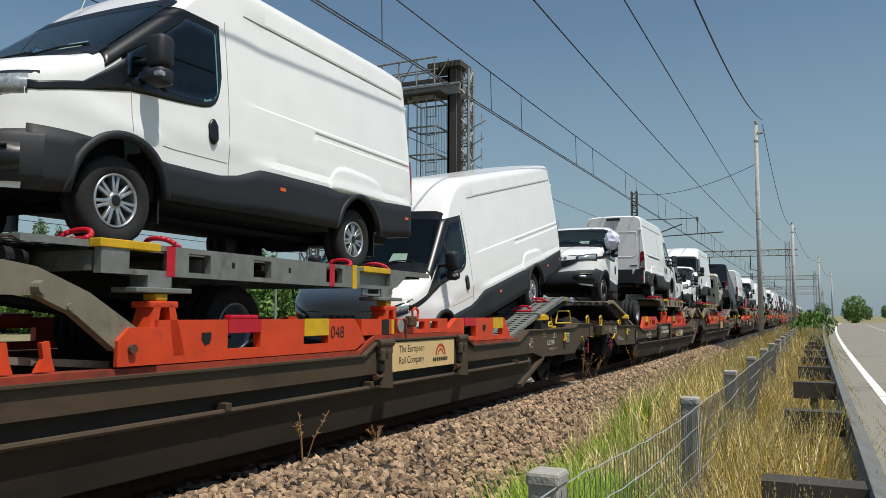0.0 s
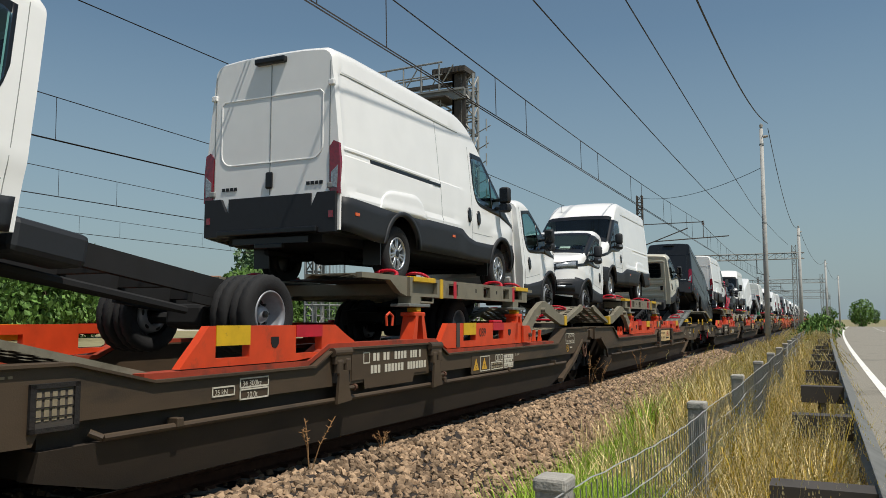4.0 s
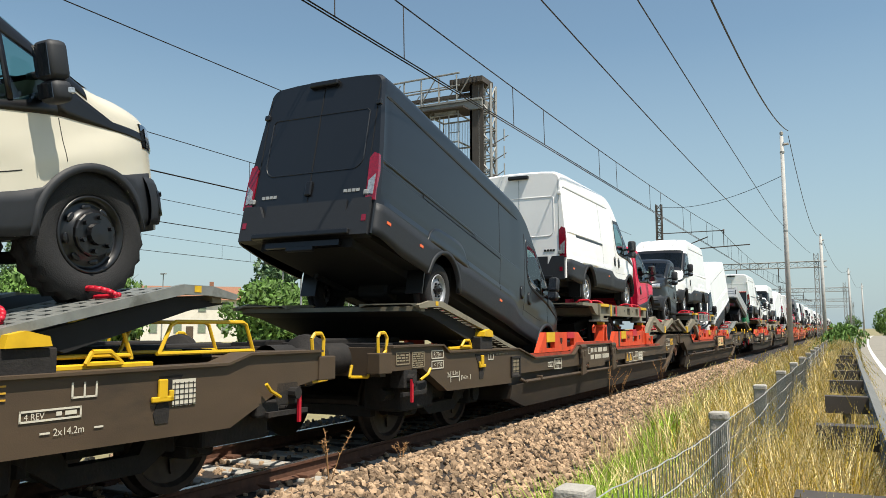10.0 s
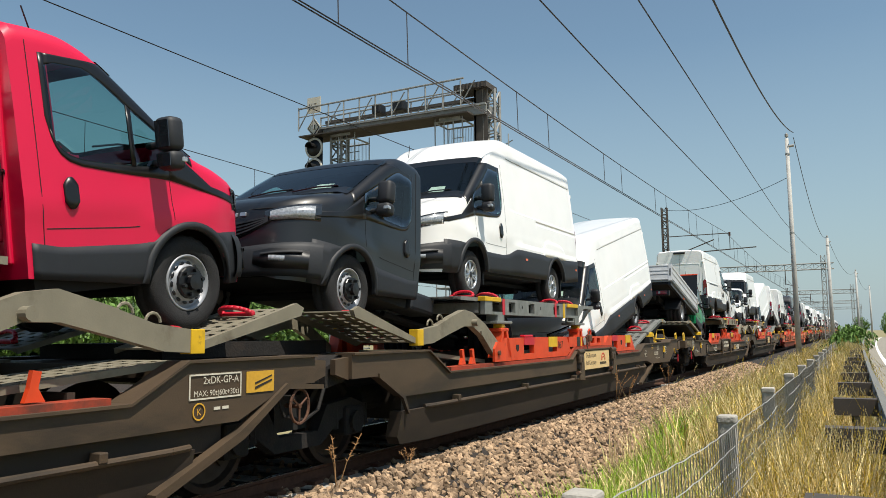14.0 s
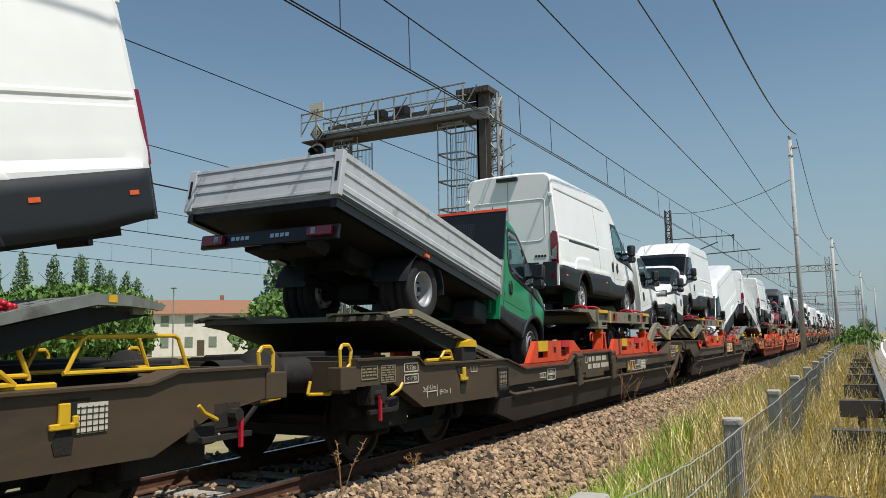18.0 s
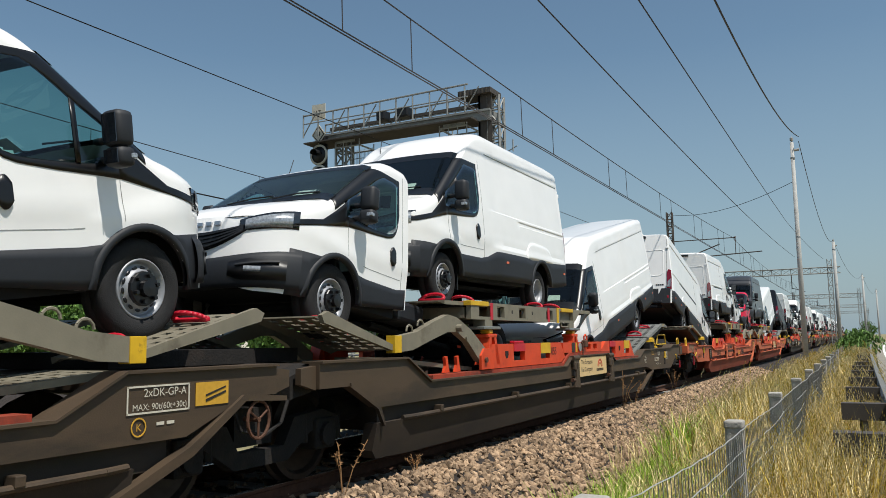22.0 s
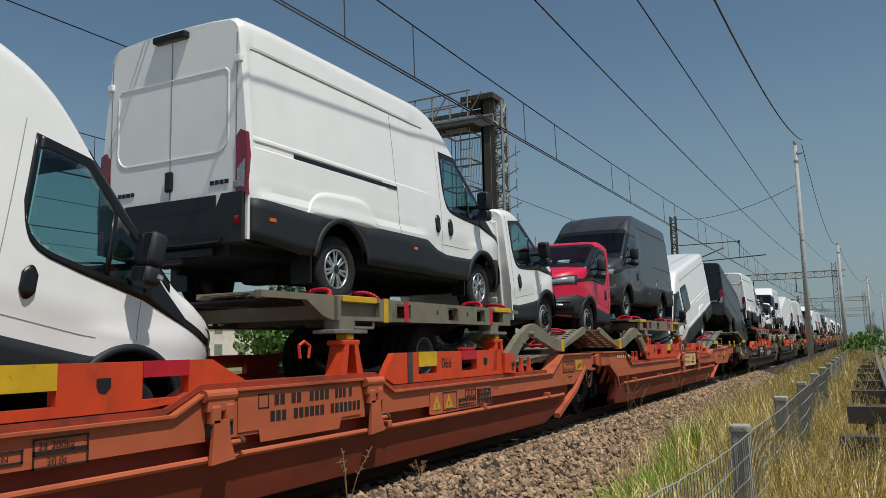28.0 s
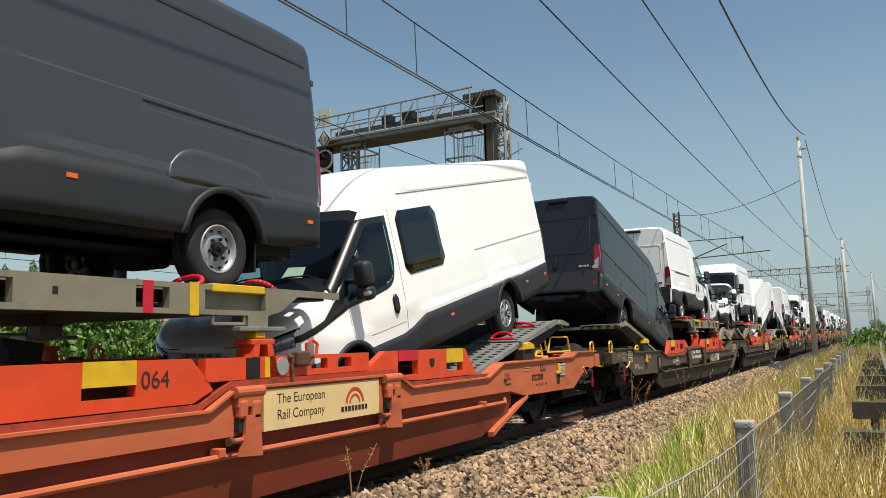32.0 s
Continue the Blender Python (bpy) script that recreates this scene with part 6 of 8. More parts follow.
        for y in (11.2, 11.6, 12.0):
            part("slot", B(s * 1.396, s * 1.401, y, y + 0.04, 1.72, 1.77), DARK, pb)
        lip = bmesh.new()
        prism(lip, [(8.15, 1.80), (8.15, 1.86), (9.2, 1.86), (9.2, 1.62), (9.02, 1.66), (8.78, 1.80)], s * 1.28, s * 1.36)
        part("platform_tongue", lip, grey, r)
        deck = perforated(bmesh.new(), 8.15, 1.85, 13.95, 1.85, s * 0.62, s * 1.30)
        part("platform_deck", deck, grey, r, "perforated platform deck")
        # black sheet added to stop sunlight falling through the perforated deck
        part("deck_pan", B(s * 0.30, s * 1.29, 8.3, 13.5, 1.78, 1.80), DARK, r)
        for y in (9.35, 12.85):
            part("platform_foot", B(s * 1.22, s * 1.40, y - 0.12, y + 0.12, 1.53, 1.62), grey, r)
        hd = bmesh.new()
        tube(hd, [(s * 1.38, 9.5, 1.62), (s * 1.38, 9.5, 1.55), (s * 1.38, 9.85, 1.55), (s * 1.38, 9.85, 1.62)], 0.014, 6)
        part("grab_loop", hd, grey, r)
        for y in (9.67, 13.19):
            chock(r, s * 1.02, y - 0.44, 1.85, 0, 1)
            chock(r, s * 1.02, y + 0.44, 1.85, 0, -1)
        chock(r, s * 1.02, 2.48 + gy, 1.57, -0.22, 1)
        chock(r, s * 1.02, 3.36 + gy, 1.38, -0.22, -1)
        chock(r, s * 1.02, 16.30, 1.53, 0.25, -1)
        chock(r, s * 1.02, 15.50, 1.31, 0.25, 1)
    for y in (9.3, 10.8, 12.2, 13.3):
        part("platform_cross_member", B(-1.30, 1.30, y, y + 0.10, 1.64, 1.78), grey, r)
    part("gangway_cross_member", B(-1.36, 1.36, 1.60 + gy, 1.70 + gy, 1.56, 1.62), RACK_OLIVE, r)
    part("gangway_cross_member", B(-1.36, 1.36, 3.3 + gy, 3.4 + gy, 1.27, 1.33), RACK_OLIVE, r)
    # black sheets added to fill the underside of the high gangways
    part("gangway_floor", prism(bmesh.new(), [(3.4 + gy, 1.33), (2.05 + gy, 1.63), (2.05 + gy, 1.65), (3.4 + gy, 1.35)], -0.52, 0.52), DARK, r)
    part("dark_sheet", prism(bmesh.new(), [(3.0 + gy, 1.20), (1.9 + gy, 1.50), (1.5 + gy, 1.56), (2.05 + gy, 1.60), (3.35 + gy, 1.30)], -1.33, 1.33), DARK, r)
    return r


# ---------- the ground, the tracks, the road ----------
def sheet(name, mat, xs, ys, zf, kind="structure", label="", category=""):
    bm = bmesh.new()
    rows = [[bm.verts.new((x, y, zf(x, y))) for x in xs] for y in ys]
    grid_faces(bm, rows)
    bmesh.ops.recalc_face_normals(bm, faces=bm.faces[:])
    if sum(f.normal.z for f in bm.faces) < 0:
        bmesh.ops.reverse_faces(bm, faces=bm.faces[:])
    ob = part(name, bm, mat, None, "", True)
    return tagged(ob, label, category, "", kind)


def ground_z(x, y):
    """Height of the sheet: bank beside the track, verge, road bed, yard behind the track."""
    return float(np.interp(x, [-60, -36, -34, -4.6, -4.2, -2.5, -1.2, 0.1, 0.5, 8.5, 10, 60], [-0.4, -0.45, -0.5, -0.5, -0.5, -0.42, -0.25, -0.15, 0.02, 0.02, -0.2, -0.4])) if abs(x) < 60 else -0.4


far = [-2500, -900, -300, -130]
XS = far + list(np.arange(-60, -12, 4)) + list(np.arange(-12, 11, 0.45)) + [14, 20, 40, 60] + [130, 300, 900, 2500]
YS = [-600, -150, -60] + list(np.arange(-30, 60, 1.5)) + list(np.arange(60, 160, 8)) + [200, 300, 600, 1200, 3000]
sheet("ground", GROUND, XS, YS, lambda x, y: ground_z(x, y) + (0.05 * noise.noise(Vector((x * 0.4, y * 0.4, 0))) if abs(x) < 60 else 0), label="dry grassy ground beside the railway", category="ground")


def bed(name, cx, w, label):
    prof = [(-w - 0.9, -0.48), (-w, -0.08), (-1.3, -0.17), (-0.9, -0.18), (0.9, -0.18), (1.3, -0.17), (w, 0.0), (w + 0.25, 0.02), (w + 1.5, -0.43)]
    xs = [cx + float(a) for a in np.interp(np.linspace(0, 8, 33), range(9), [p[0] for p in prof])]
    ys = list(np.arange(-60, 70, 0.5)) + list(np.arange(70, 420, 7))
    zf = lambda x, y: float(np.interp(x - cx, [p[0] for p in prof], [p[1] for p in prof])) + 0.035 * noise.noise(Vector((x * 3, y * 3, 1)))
    return sheet(name, BED_SHADED, xs, ys, zf, label=label, category="ballast")


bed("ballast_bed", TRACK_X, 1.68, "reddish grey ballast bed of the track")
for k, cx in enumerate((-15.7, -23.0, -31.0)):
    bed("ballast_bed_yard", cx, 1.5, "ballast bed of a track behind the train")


def rail_pair(cx, y0, y1):
    t = thing("track", "rusty steel rails on concrete sleepers", "track", "tracks", Matrix.Translation((cx, 0, 0)), "structure")
    for s in (-1, 1):
        bm = bmesh.new()
        x = s * 0.7525
        prism(bm, [(x - 0.07, -0.16), (x + 0.07, -0.16), (x + 0.07, -0.145), (x + 0.012, -0.125), (x + 0.012, -0.045), (x + 0.036, -0.03), (x + 0.036, -0.004), (x - 0.036, -0.004), (x - 0.036, -0.03), (x - 0.012, -0.045), (x - 0.012, -0.125), (x - 0.07, -0.145)], y0, y1, "y")
        r = part("rail", bm, RUST, t, "rusty rail with a polished head")
        part("rail_head", B(x - 0.03, x + 0.03, y0, y1, -0.004, 0.0), RAIL_TOP, r)
    return t


MAIN = rail_pair(TRACK_X, -60, 420)
for cx in (-15.7, -23.0, -31.0):
    rail_pair(cx, -60, 420)
me = mesh_of("sleeper", B(-1.2, 1.2, -0.13, 0.13, -0.30, -0.155, 0.02), CONCRETE)
clip = B(0.58, 0.92, -0.07, 0.07, -0.16, -0.12, 0.01)
box(clip, -0.92, -0.58, -0.07, 0.07, -0.16, -0.12, 0.01)
clip_me = mesh_of("rail_clip", clip, RUST)
for i in range(90):
    sl = new("sleeper", me)
    sl.parent, sl.location = MAIN, (0, -4 + 0.6 * i, 0)
    if i < 50:
        cl = new("rail_clip", clip_me)
        cl.parent = sl

# ballast stones: one heap of many small stones
def stones(name, n, xr, yr, seed, smin, smax, surf):
    rnd = random.Random(seed)
    base = []
    for k in range(10):
        bm = bmesh.new()
        bmesh.ops.create_icosphere(bm, subdivisions=1, radius=1)
        for v in bm.verts:
            v.co *= 1 + rnd.uniform(-0.38, 0.3)
            v.co.z *= 0.75
        co = np.array([v.co[:] for v in bm.verts])
        fa = np.array([[v.index for v in f.verts] for f in bm.faces])
        base.append((co, fa))
        bm.free()
    V, Fc, off = [], [], 0
    for i in range(n):
        co, fa = base[rnd.randrange(10)]
        y = yr[0] + (yr[1] - yr[0]) * rnd.random() ** 1.7
        x = rnd.uniform(*xr)
        s = rnd.uniform(smin, smax) * (1 + 0.25 * max(0, y - 15) / 20)
        R = np.array(Euler((rnd.uniform(0, 6.3), rnd.uniform(0, 6.3), rnd.uniform(0, 6.3))).to_matrix())
        V.append(co @ R.T * s + (x, y, surf(x, y) + s * 0.25))
        Fc.append(fa + off)
        off += len(co)
    me = bpy.data.meshes.new(name)
    me.from_pydata(np.concatenate(V).tolist(), [], np.concatenate(Fc).tolist())
    me.materials.append(BALLAST)
    return tagged(new(name, me), "loose reddish grey ballast stones", "ballast", "", "stuff")


def bank(x, y):
    return float(np.interp(x - TRACK_X, [-2.6, -1.68, -0.9, 1.3, 1.68, 1.93, 3.2], [-0.48, -0.08, -0.18, -0.17, 0.0, 0.02, -0.43]))


stones("ballast_stones", 17000, (TRACK_X + 1.62, TRACK_X + 3.4), (2.2, 36), 5, 0.024, 0.048, bank)
stones("ballast_stones_between", 2500, (TRACK_X - 2.2, TRACK_X + 1.4), (2.5, 22), 6, 0.026, 0.045, bank)

# road: gentle bend away to the right
def road_x(y):
    return 0.00016 * max(0, y - 10) ** 2 * (1 if y < 90 else 1)


def ribbon(name, mat, a, b, y0, y1, z, n=60, label="", category="", kind="structure", gaps=None):
    bm = bmesh.new()
    spans = gaps or [(y0, y1)]
    for s0, s1 in spans:
        m = max(3, int(n * (s1 - s0) / (y1 - y0)))
        rows = []
        for y in np.linspace(s0, s1, m):
            c = road_x(y)
            rows.append([bm.verts.new((c + a, y, z)), bm.verts.new((c + b, y, z))])
        grid_faces(bm, rows)
    bmesh.ops.recalc_face_normals(bm, faces=bm.faces[:])
    if sum(f.normal.z for f in bm.faces) < 0:
        bmesh.ops.reverse_faces(bm, faces=bm.faces[:])
    return tagged(part(name, bm, mat), label, category, "", kind)


ROAD_Z = 0.10
ribbon("road", ASPHALT, 0.45, 8.2, -40, 150, ROAD_Z, label="worn grey asphalt road", category="road")
ribbon("edge_line", ROAD_WHITE, 0.86, 1.0, -40, 150, ROAD_Z + 0.006, label="worn white edge line on the asphalt", category="road marking")
ribbon("centre_line", ROAD_WHITE, 4.42, 4.54, -40, 150, ROAD_Z + 0.006, label="broken white centre line on the asphalt", category="road marking", gaps=[(y, y + 3) for y in range(-38, 140, 7)])
ribbon("far_edge_line", ROAD_WHITE, 7.75, 7.88, -40, 150, ROAD_Z + 0.006, label="white edge line on the far side", category="road marking")


# guardrail: W-section beam on posts with spacer arms
gr = thing("guardrail", "weathered galvanised steel guardrail along the road", "guardrail")
bm = bmesh.new()
prof = [(0.02, 0.40), (0.09, 0.44), (0.09, 0.51), (0.02, 0.545), (0.02, 0.575), (0.09, 0.61), (0.09, 0.68), (0.02, 0.72)]
rows = []
for y in list(np.arange(-6, 20, 1.0)) + list(np.arange(20, 110, 4.0)):
    rows.append([bm.verts.new((0.15 + road_x(y) + a, y, b + 0.03)) for a, b in prof] + [bm.verts.new((0.144 + road_x(y) + a, y, b + 0.03)) for a, b in prof[::-1]])
grid_faces(bm, rows)
part("beam", bm, BARRIER, gr, "corrugated steel beam")
for i in range(22):
    y = 3.35 + 2.45 * (i - 2)
    bm = bmesh.new()
    box(bm, -0.06, -0.04, y - 0.05, y + 0.05, -0.4, 0.70)
    box(bm, -0.06, 0.01, y - 0.05, y - 0.04, -0.4, 0.70)
    box(bm, -0.06, 0.01, y + 0.04, y + 0.05, -0.4, 0.70)
    part("post", bm, BARRIER, gr).location.x = road_x(y)
    bm = bmesh.new()
    box(bm, -0.20, 0.16, y - 0.07, y + 0.07, 0.715, 0.73)
    box(bm, -0.20, 0.16, y - 0.08, y - 0.07, 0.58, 0.73)
    box(bm, -0.20, 0.16, y + 0.07, y + 0.08, 0.58, 0.73)
    part("spacer", bm, GANTRY_DARK, gr, "dark steel spacer arm").location.x = road_x(y)

# fence: concrete posts and wire netting
FENCE_Y = 2.08


def fence_x(y):
    return -0.585 - 0.035 * max(0.0, 4.2 - y)


fence = thing("fence", "grey concrete posts with rusty wire netting", "fence")
for i in range(15):
    y = FENCE_Y + 2.15 * i
    FX = fence_x(y)
    top = 0.935
    bm = bmesh.new()
    box(bm, FX - 0.042, FX + 0.042, y - 0.045, y + 0.045, -0.6, top - 0.03, 0.010)
    box(bm, FX - 0.046, FX + 0.046, y - 0.05, y + 0.05, top - 0.04, top, 0.010)
    for k in (-0.018, 0.018):
        box(bm, FX + k - 0.006, FX + k + 0.006, y - 0.054, y - 0.049, -0.3, top - 0.06)
    part("post", bm, CONCRETE, fence, "weathered grey concrete post")


def wires(name, lines, mat, parent, label="", r=0.0016):
    V, Fc = [], []
    for pts in lines:
        p = np.array(pts)
        d = np.gradient(p, axis=0)
        d /= np.linalg.norm(d, axis=1)[:, None] + 1e-9
        up = np.where(np.abs(d[:, 2:3]) > 0.9, np.array([[0, 1.0, 0]]), np.array([[0, 0, 1.0]]))
        a = np.cross(d, up)
        a /= np.linalg.norm(a, axis=1)[:, None] + 1e-9
        b = np.cross(d, a)
        o = len(V)
        for i in range(len(p)):
            for k in range(3):
                t = 2 * math.pi * k / 3
                V.append(tuple(p[i] + r * (a[i] * math.cos(t) + b[i] * math.sin(t))))
        for i in range(len(p) - 1):
            for k in range(3):
                k2 = (k + 1) % 3
                Fc.append((o + 3 * i + k, o + 3 * i + k2, o + 3 * i + 3 + k2, o + 3 * i + 3 + k))
    me = bpy.data.meshes.new(name)
    me.from_pydata(V, [], Fc)
    me.materials.append(mat)
    return part(name, me, mat, parent, label)


lines = []
for k in range(11):
    z = 0.90 - 0.105 * k
    lines.append([(fence_x(y) + 0.05 + 0.010 * math.sin(y * 2.3 + k), y, z - 0.012 * math.sin(math.pi * ((y - FENCE_Y) / 2.15 % 1)) + 0.003 * math.sin(y * 31 + k * 5)) for y in np.arange(0.6, 27, 0.12)])
wires("netting", lines, GALV, fence, "woven wire netting", 0.0024)
lines = []
for y in np.arange(0.7, 14, 0.052):
    lines.append([(fence_x(y) + 0.052 + 0.004 * math.sin(z * 40), y + 0.008 * math.sin(z * 30 + y * 7), z) for z in np.linspace(-0.2, 0.89, 7)])
wires("netting", lines, GALV, fence, "", 0.0021)

# grass: blades that nobody could count
def blades(name, n, place, mat, label, seed, hmin, hmax, lean=0.35, width=0.006, head=0.0):
    rnd = random.Random(seed)
    V, Fc = [], []
    for i in range(n):
        x, y, z, hs = place(rnd)
        h = rnd.uniform(hmin, hmax) * hs
        a, l = rnd.uniform(0, 6.28), rnd.uniform(0.05, lean) * h
        dx, dy = math.cos(a), math.sin(a)
        w = width * (1 + 0.06 * y) * rnd.uniform(0.6, 1.4)
        c = rnd.uniform(0, 6.28)
        wx, wy = math.cos(c) * w, math.sin(c) * w
        o = len(V)
        x1, y1, x2, y2 = x + dx * l * 0.35, y + dy * l * 0.35, x + dx * l, y + dy * l
        V += [(x - wx, y - wy, z), (x + wx, y + wy, z), (x1 + wx * 0.8, y1 + wy * 0.8, z + h * 0.55), (x1 - wx * 0.8, y1 - wy * 0.8, z + h * 0.55), (x2, y2, z + h)]
        Fc += [(o, o + 1, o + 2, o + 3), (o + 3, o + 2, o + 4)]
        if head and rnd.random() < head:
            o = len(V)
            q = 0.0020 * (1 + 0.10 * y)
            for k in range(8):
                hx, hy, hz = x2 + dx * 0.012 * k + rnd.uniform(-2 * q, 2 * q), y2 + dy * 0.012 * k + rnd.uniform(-2 * q, 2 * q), z + h - 0.016 * k
                o = len(V)
                V += [(hx - q, hy, hz), (hx, hy - q * 0.6, hz + q * 5), (hx + q, hy, hz), (hx, hy + q * 0.6, hz - q)]
                Fc += [(o, o + 1, o + 2, o + 3)]
    me = bpy.data.meshes.new(name)
    me.from_pydata(V, [], Fc)
    me.materials.append(mat)
    return tagged(new(name, me), label, "grass", "", "stuff")


def dry_place(rnd):
    y = 1.5 + 42 * rnd.random() ** 1.9
    x = rnd.uniform(-0.62, 0.04) + (rnd.uniform(-1.5, 0) if y > 9 and rnd.random() < 0.6 else 0)
    k = 0.7 + 0.6 * noise.noise(Vector((x * 1.3, y * 0.7, 4)))
    return x, y, ground_z(x, y) - 0.03, max(0.45, k + 0.25)


def green_place(rnd):
    y = 2.0 + 17 * rnd.random() ** 1.6
    x = rnd.uniform(-2.35, -0.55) - 0.05 * max(0, y - 6) * rnd.random()
    k = 0.75 + 0.8 * noise.noise(Vector((x * 1.1, y * 0.6, 9)))
    return x, y, ground_z(x, y) - 0.03, max(0.25, k)


def straw_place(rnd):
    y = 7 + 55 * rnd.random() ** 1.4
    x = rnd.uniform(-3.0, -0.6)
    if y < 10 and x < -2.2:
        x += 1.0
    return x, y, min(bank(x, y), ground_z(x, y) + 0.05) if x < -2.4 else ground_z(x, y) - 0.03, 0.9


blades("ripe_grass", 14000, dry_place, STALK, "ripening yellow-green grass along the guardrail", 15, 0.35, 1.0, 0.45, 0.0040, 0.4)
blades("dry_grass", 30000, dry_place, DRY, "tall dry yellow grass along the fence", 11, 0.35, 0.95, 0.5, 0.0042, 0.55)
blades("green_grass", 40000, green_place, GRASS, "green grass between the fence and the ballast", 12, 0.22, 0.62, 0.6, 0.0042)
blades("withered_grass", 15000, dry_place, DRY, "tangled pale withered leaves at the foot of the fence", 16, 0.12, 0.5, 1.3, 0.0075)
blades("verge_weeds", 7000, dry_place, GRASS, "green weeds among the dry grass", 17, 0.15, 0.6, 0.8, 0.0055)
blades("straw_grass", 9000, straw_place, DRY, "sparse dry grass on the bank", 13, 0.2, 0.6, 0.6, 0.0045, 0.4)


def weed(x, y, z, h, seed, name="dry_weed"):
    rnd = random.Random(seed)
    w = thing(name, "dry brown weed stalk in the ballast", "weed", "weeds", Matrix.Translation((x, y, z)))
    for k in range(4):
        a, t = rnd.uniform(0, 6.28), rnd.uniform(0.15, 0.5)
        pts = [(0, 0, 0), (math.cos(a) * t * h * 0.4, math.sin(a) * t * h * 0.4, h * 0.55), (math.cos(a) * t * h, math.sin(a) * t * h, h * rnd.uniform(0.8, 1.1))]
        bm = tube(bmesh.new(), pts, 0.004, 5)
        for i in range(14):
            f = rnd.uniform(0.45, 1)
            p = Vector(pts[1]).lerp(Vector(pts[2]), (f - 0.45) / 0.55)
            d = Vector((rnd.uniform(-1, 1), rnd.uniform(-1, 1), rnd.uniform(0.2, 1))) * 0.03
            rod(bm, p, p + d, 0.006, 4, 0.001)
        part("stalk", bm, WEED, w)
    return w


weed(-4.05, 5.84, -0.02, 0.50, 1)
weed(-4.1, 7.2, -0.05, 0.25, 3)
weed(-4.1, 15.2, -0.05, 0.75, 4)
weed(-4.0, 15.6, -0.06, 0.6, 5)
weed(-3.9, 19.0, -0.06, 0.7, 6)


# ---------- overhead line ----------
def pole(x, y, h, r0, r1, label, arms=()):
    p = thing("concrete_pole", label, "pole", "line poles", Matrix.Translation((x, y, -0.4)))
    part("shaft", rod(bmesh.new(), (0, 0, 0), (0, 0, h + 0.4), r0, 14, r1), POLE_GREY, p, "", True)
    for z in (h - 0.2, h - 3.0):
        part("band", lathe(bmesh.new(), [(r1 + 0.02, z), (r1 + 0.02, z + 0.06)], 12, "z"), GALV, p)
    part("insulator", lathe(bmesh.new(), [(0.03, h + 0.35), (0.03, h + 0.45), (0.06, h + 0.46), (0.06, h + 0.55), (0.03, h + 0.56), (0.0, h + 0.62)], 10, "z"), CONCRETE, p)
    part("side_insulator", rod(bmesh.new(), (0, 0, h + 0.1), (0.22, 0, h + 0.12), 0.045, 8), CONCRETE, p)
    return p


pole(-1.70, 30.0, 8.1, 0.10, 0.06, "round grey concrete pole beside the track")
pole(-1.30, 63.5, 8.0, 0.15, 0.10, "round grey concrete pole beside the track")
pole(0.62, 103.0, 8.1, 0.15, 0.10, "round grey concrete pole beside the track")
pole(2.6, 140.0, 8.1, 0.15, 0.10, "round grey concrete pole beside the track")


def lattice(bm, a, b, w, h, bays, r=0.03):
    """A square lattice girder from a to b; w across, h upright (or both across for a mast)."""
    a, b = Vector(a), Vector(b)
    d = (b - a).normalized()
    u = Vector((0, 0, 1)) if abs(d.z) < 0.9 else Vector((1, 0, 0))
    s = d.cross(u).normalized()
    c = [u * (h / 2) + s * (w / 2), u * (h / 2) - s * (w / 2), -u * (h / 2) - s * (w / 2), -u * (h / 2) + s * (w / 2)]
    for o in c:
        rod(bm, a + o, b + o, r, 4)
    for i in range(bays):
        p, q = a.lerp(b, i / bays), a.lerp(b, (i + 1) / bays)
        for k in range(4):
            o1, o2 = c[k], c[(k + 1) % 4]
            if i % 2:
                o1, o2 = o2, o1
            rod(bm, p + o1, q + o2, r * 0.55, 4)
            rod(bm, p + c[k], p + c[(k + 1) % 4], r * 0.55, 4)
    return bm


def mast(x, y, h, reach, label="slim lattice mast with a cantilever arm"):
    m = thing("catenary_mast", label, "mast", "catenary masts", Matrix.Translation((x, y, 0)))
    part("shaft", lattice(bmesh.new(), (0, 0, -0.4), (0, 0, h), 0.28, 0.28, 22, 0.035), GANTRY_DARK, m)
    arm = bmesh.new()
    rod(arm, (0, 0, 5.35), (reach * 0.55, 0, 6.3), 0.03, 6)
    rod(arm, (0, 0, 6.6), (reach * 0.72, 0, 6.6), 0.025, 6)
    rod(arm, (reach * 0.15, 0, 5.62), (reach, 0, 5.78), 0.03, 6)
    rod(arm, (reach * 0.72, 0, 6.6), (reach * 0.72, 0, 5.7), 0.02, 6)
    part("cantilever", arm, GANTRY_DARK, m)
    ins = bmesh.new()
    for k in range(4):
        lathe(ins, [(0.02, 6.35 + 0.06 * k), (0.08, 6.37 + 0.06 * k), (0.02, 6.40 + 0.06 * k)], 10, "z")
    bmesh.ops.translate(ins, vec=(reach * 0.72, 0, 0.08), verts=ins.verts[:])
    part("insulator", ins, RUST, m)
    return m


mast(-9.0, 44.7, 8.25, 4.7)
mast(-9.0, -8.0, 8.25, 4.7)
mast(-9.2, 140.0, 8.25, 4.7)
for y in (5, 75):
    mast(-19.3, y, 8.0, 3.6)
    mast(-27.0, y, 8.0, 4.0)
    mast(-36.0, y, 8.0, 4.0)


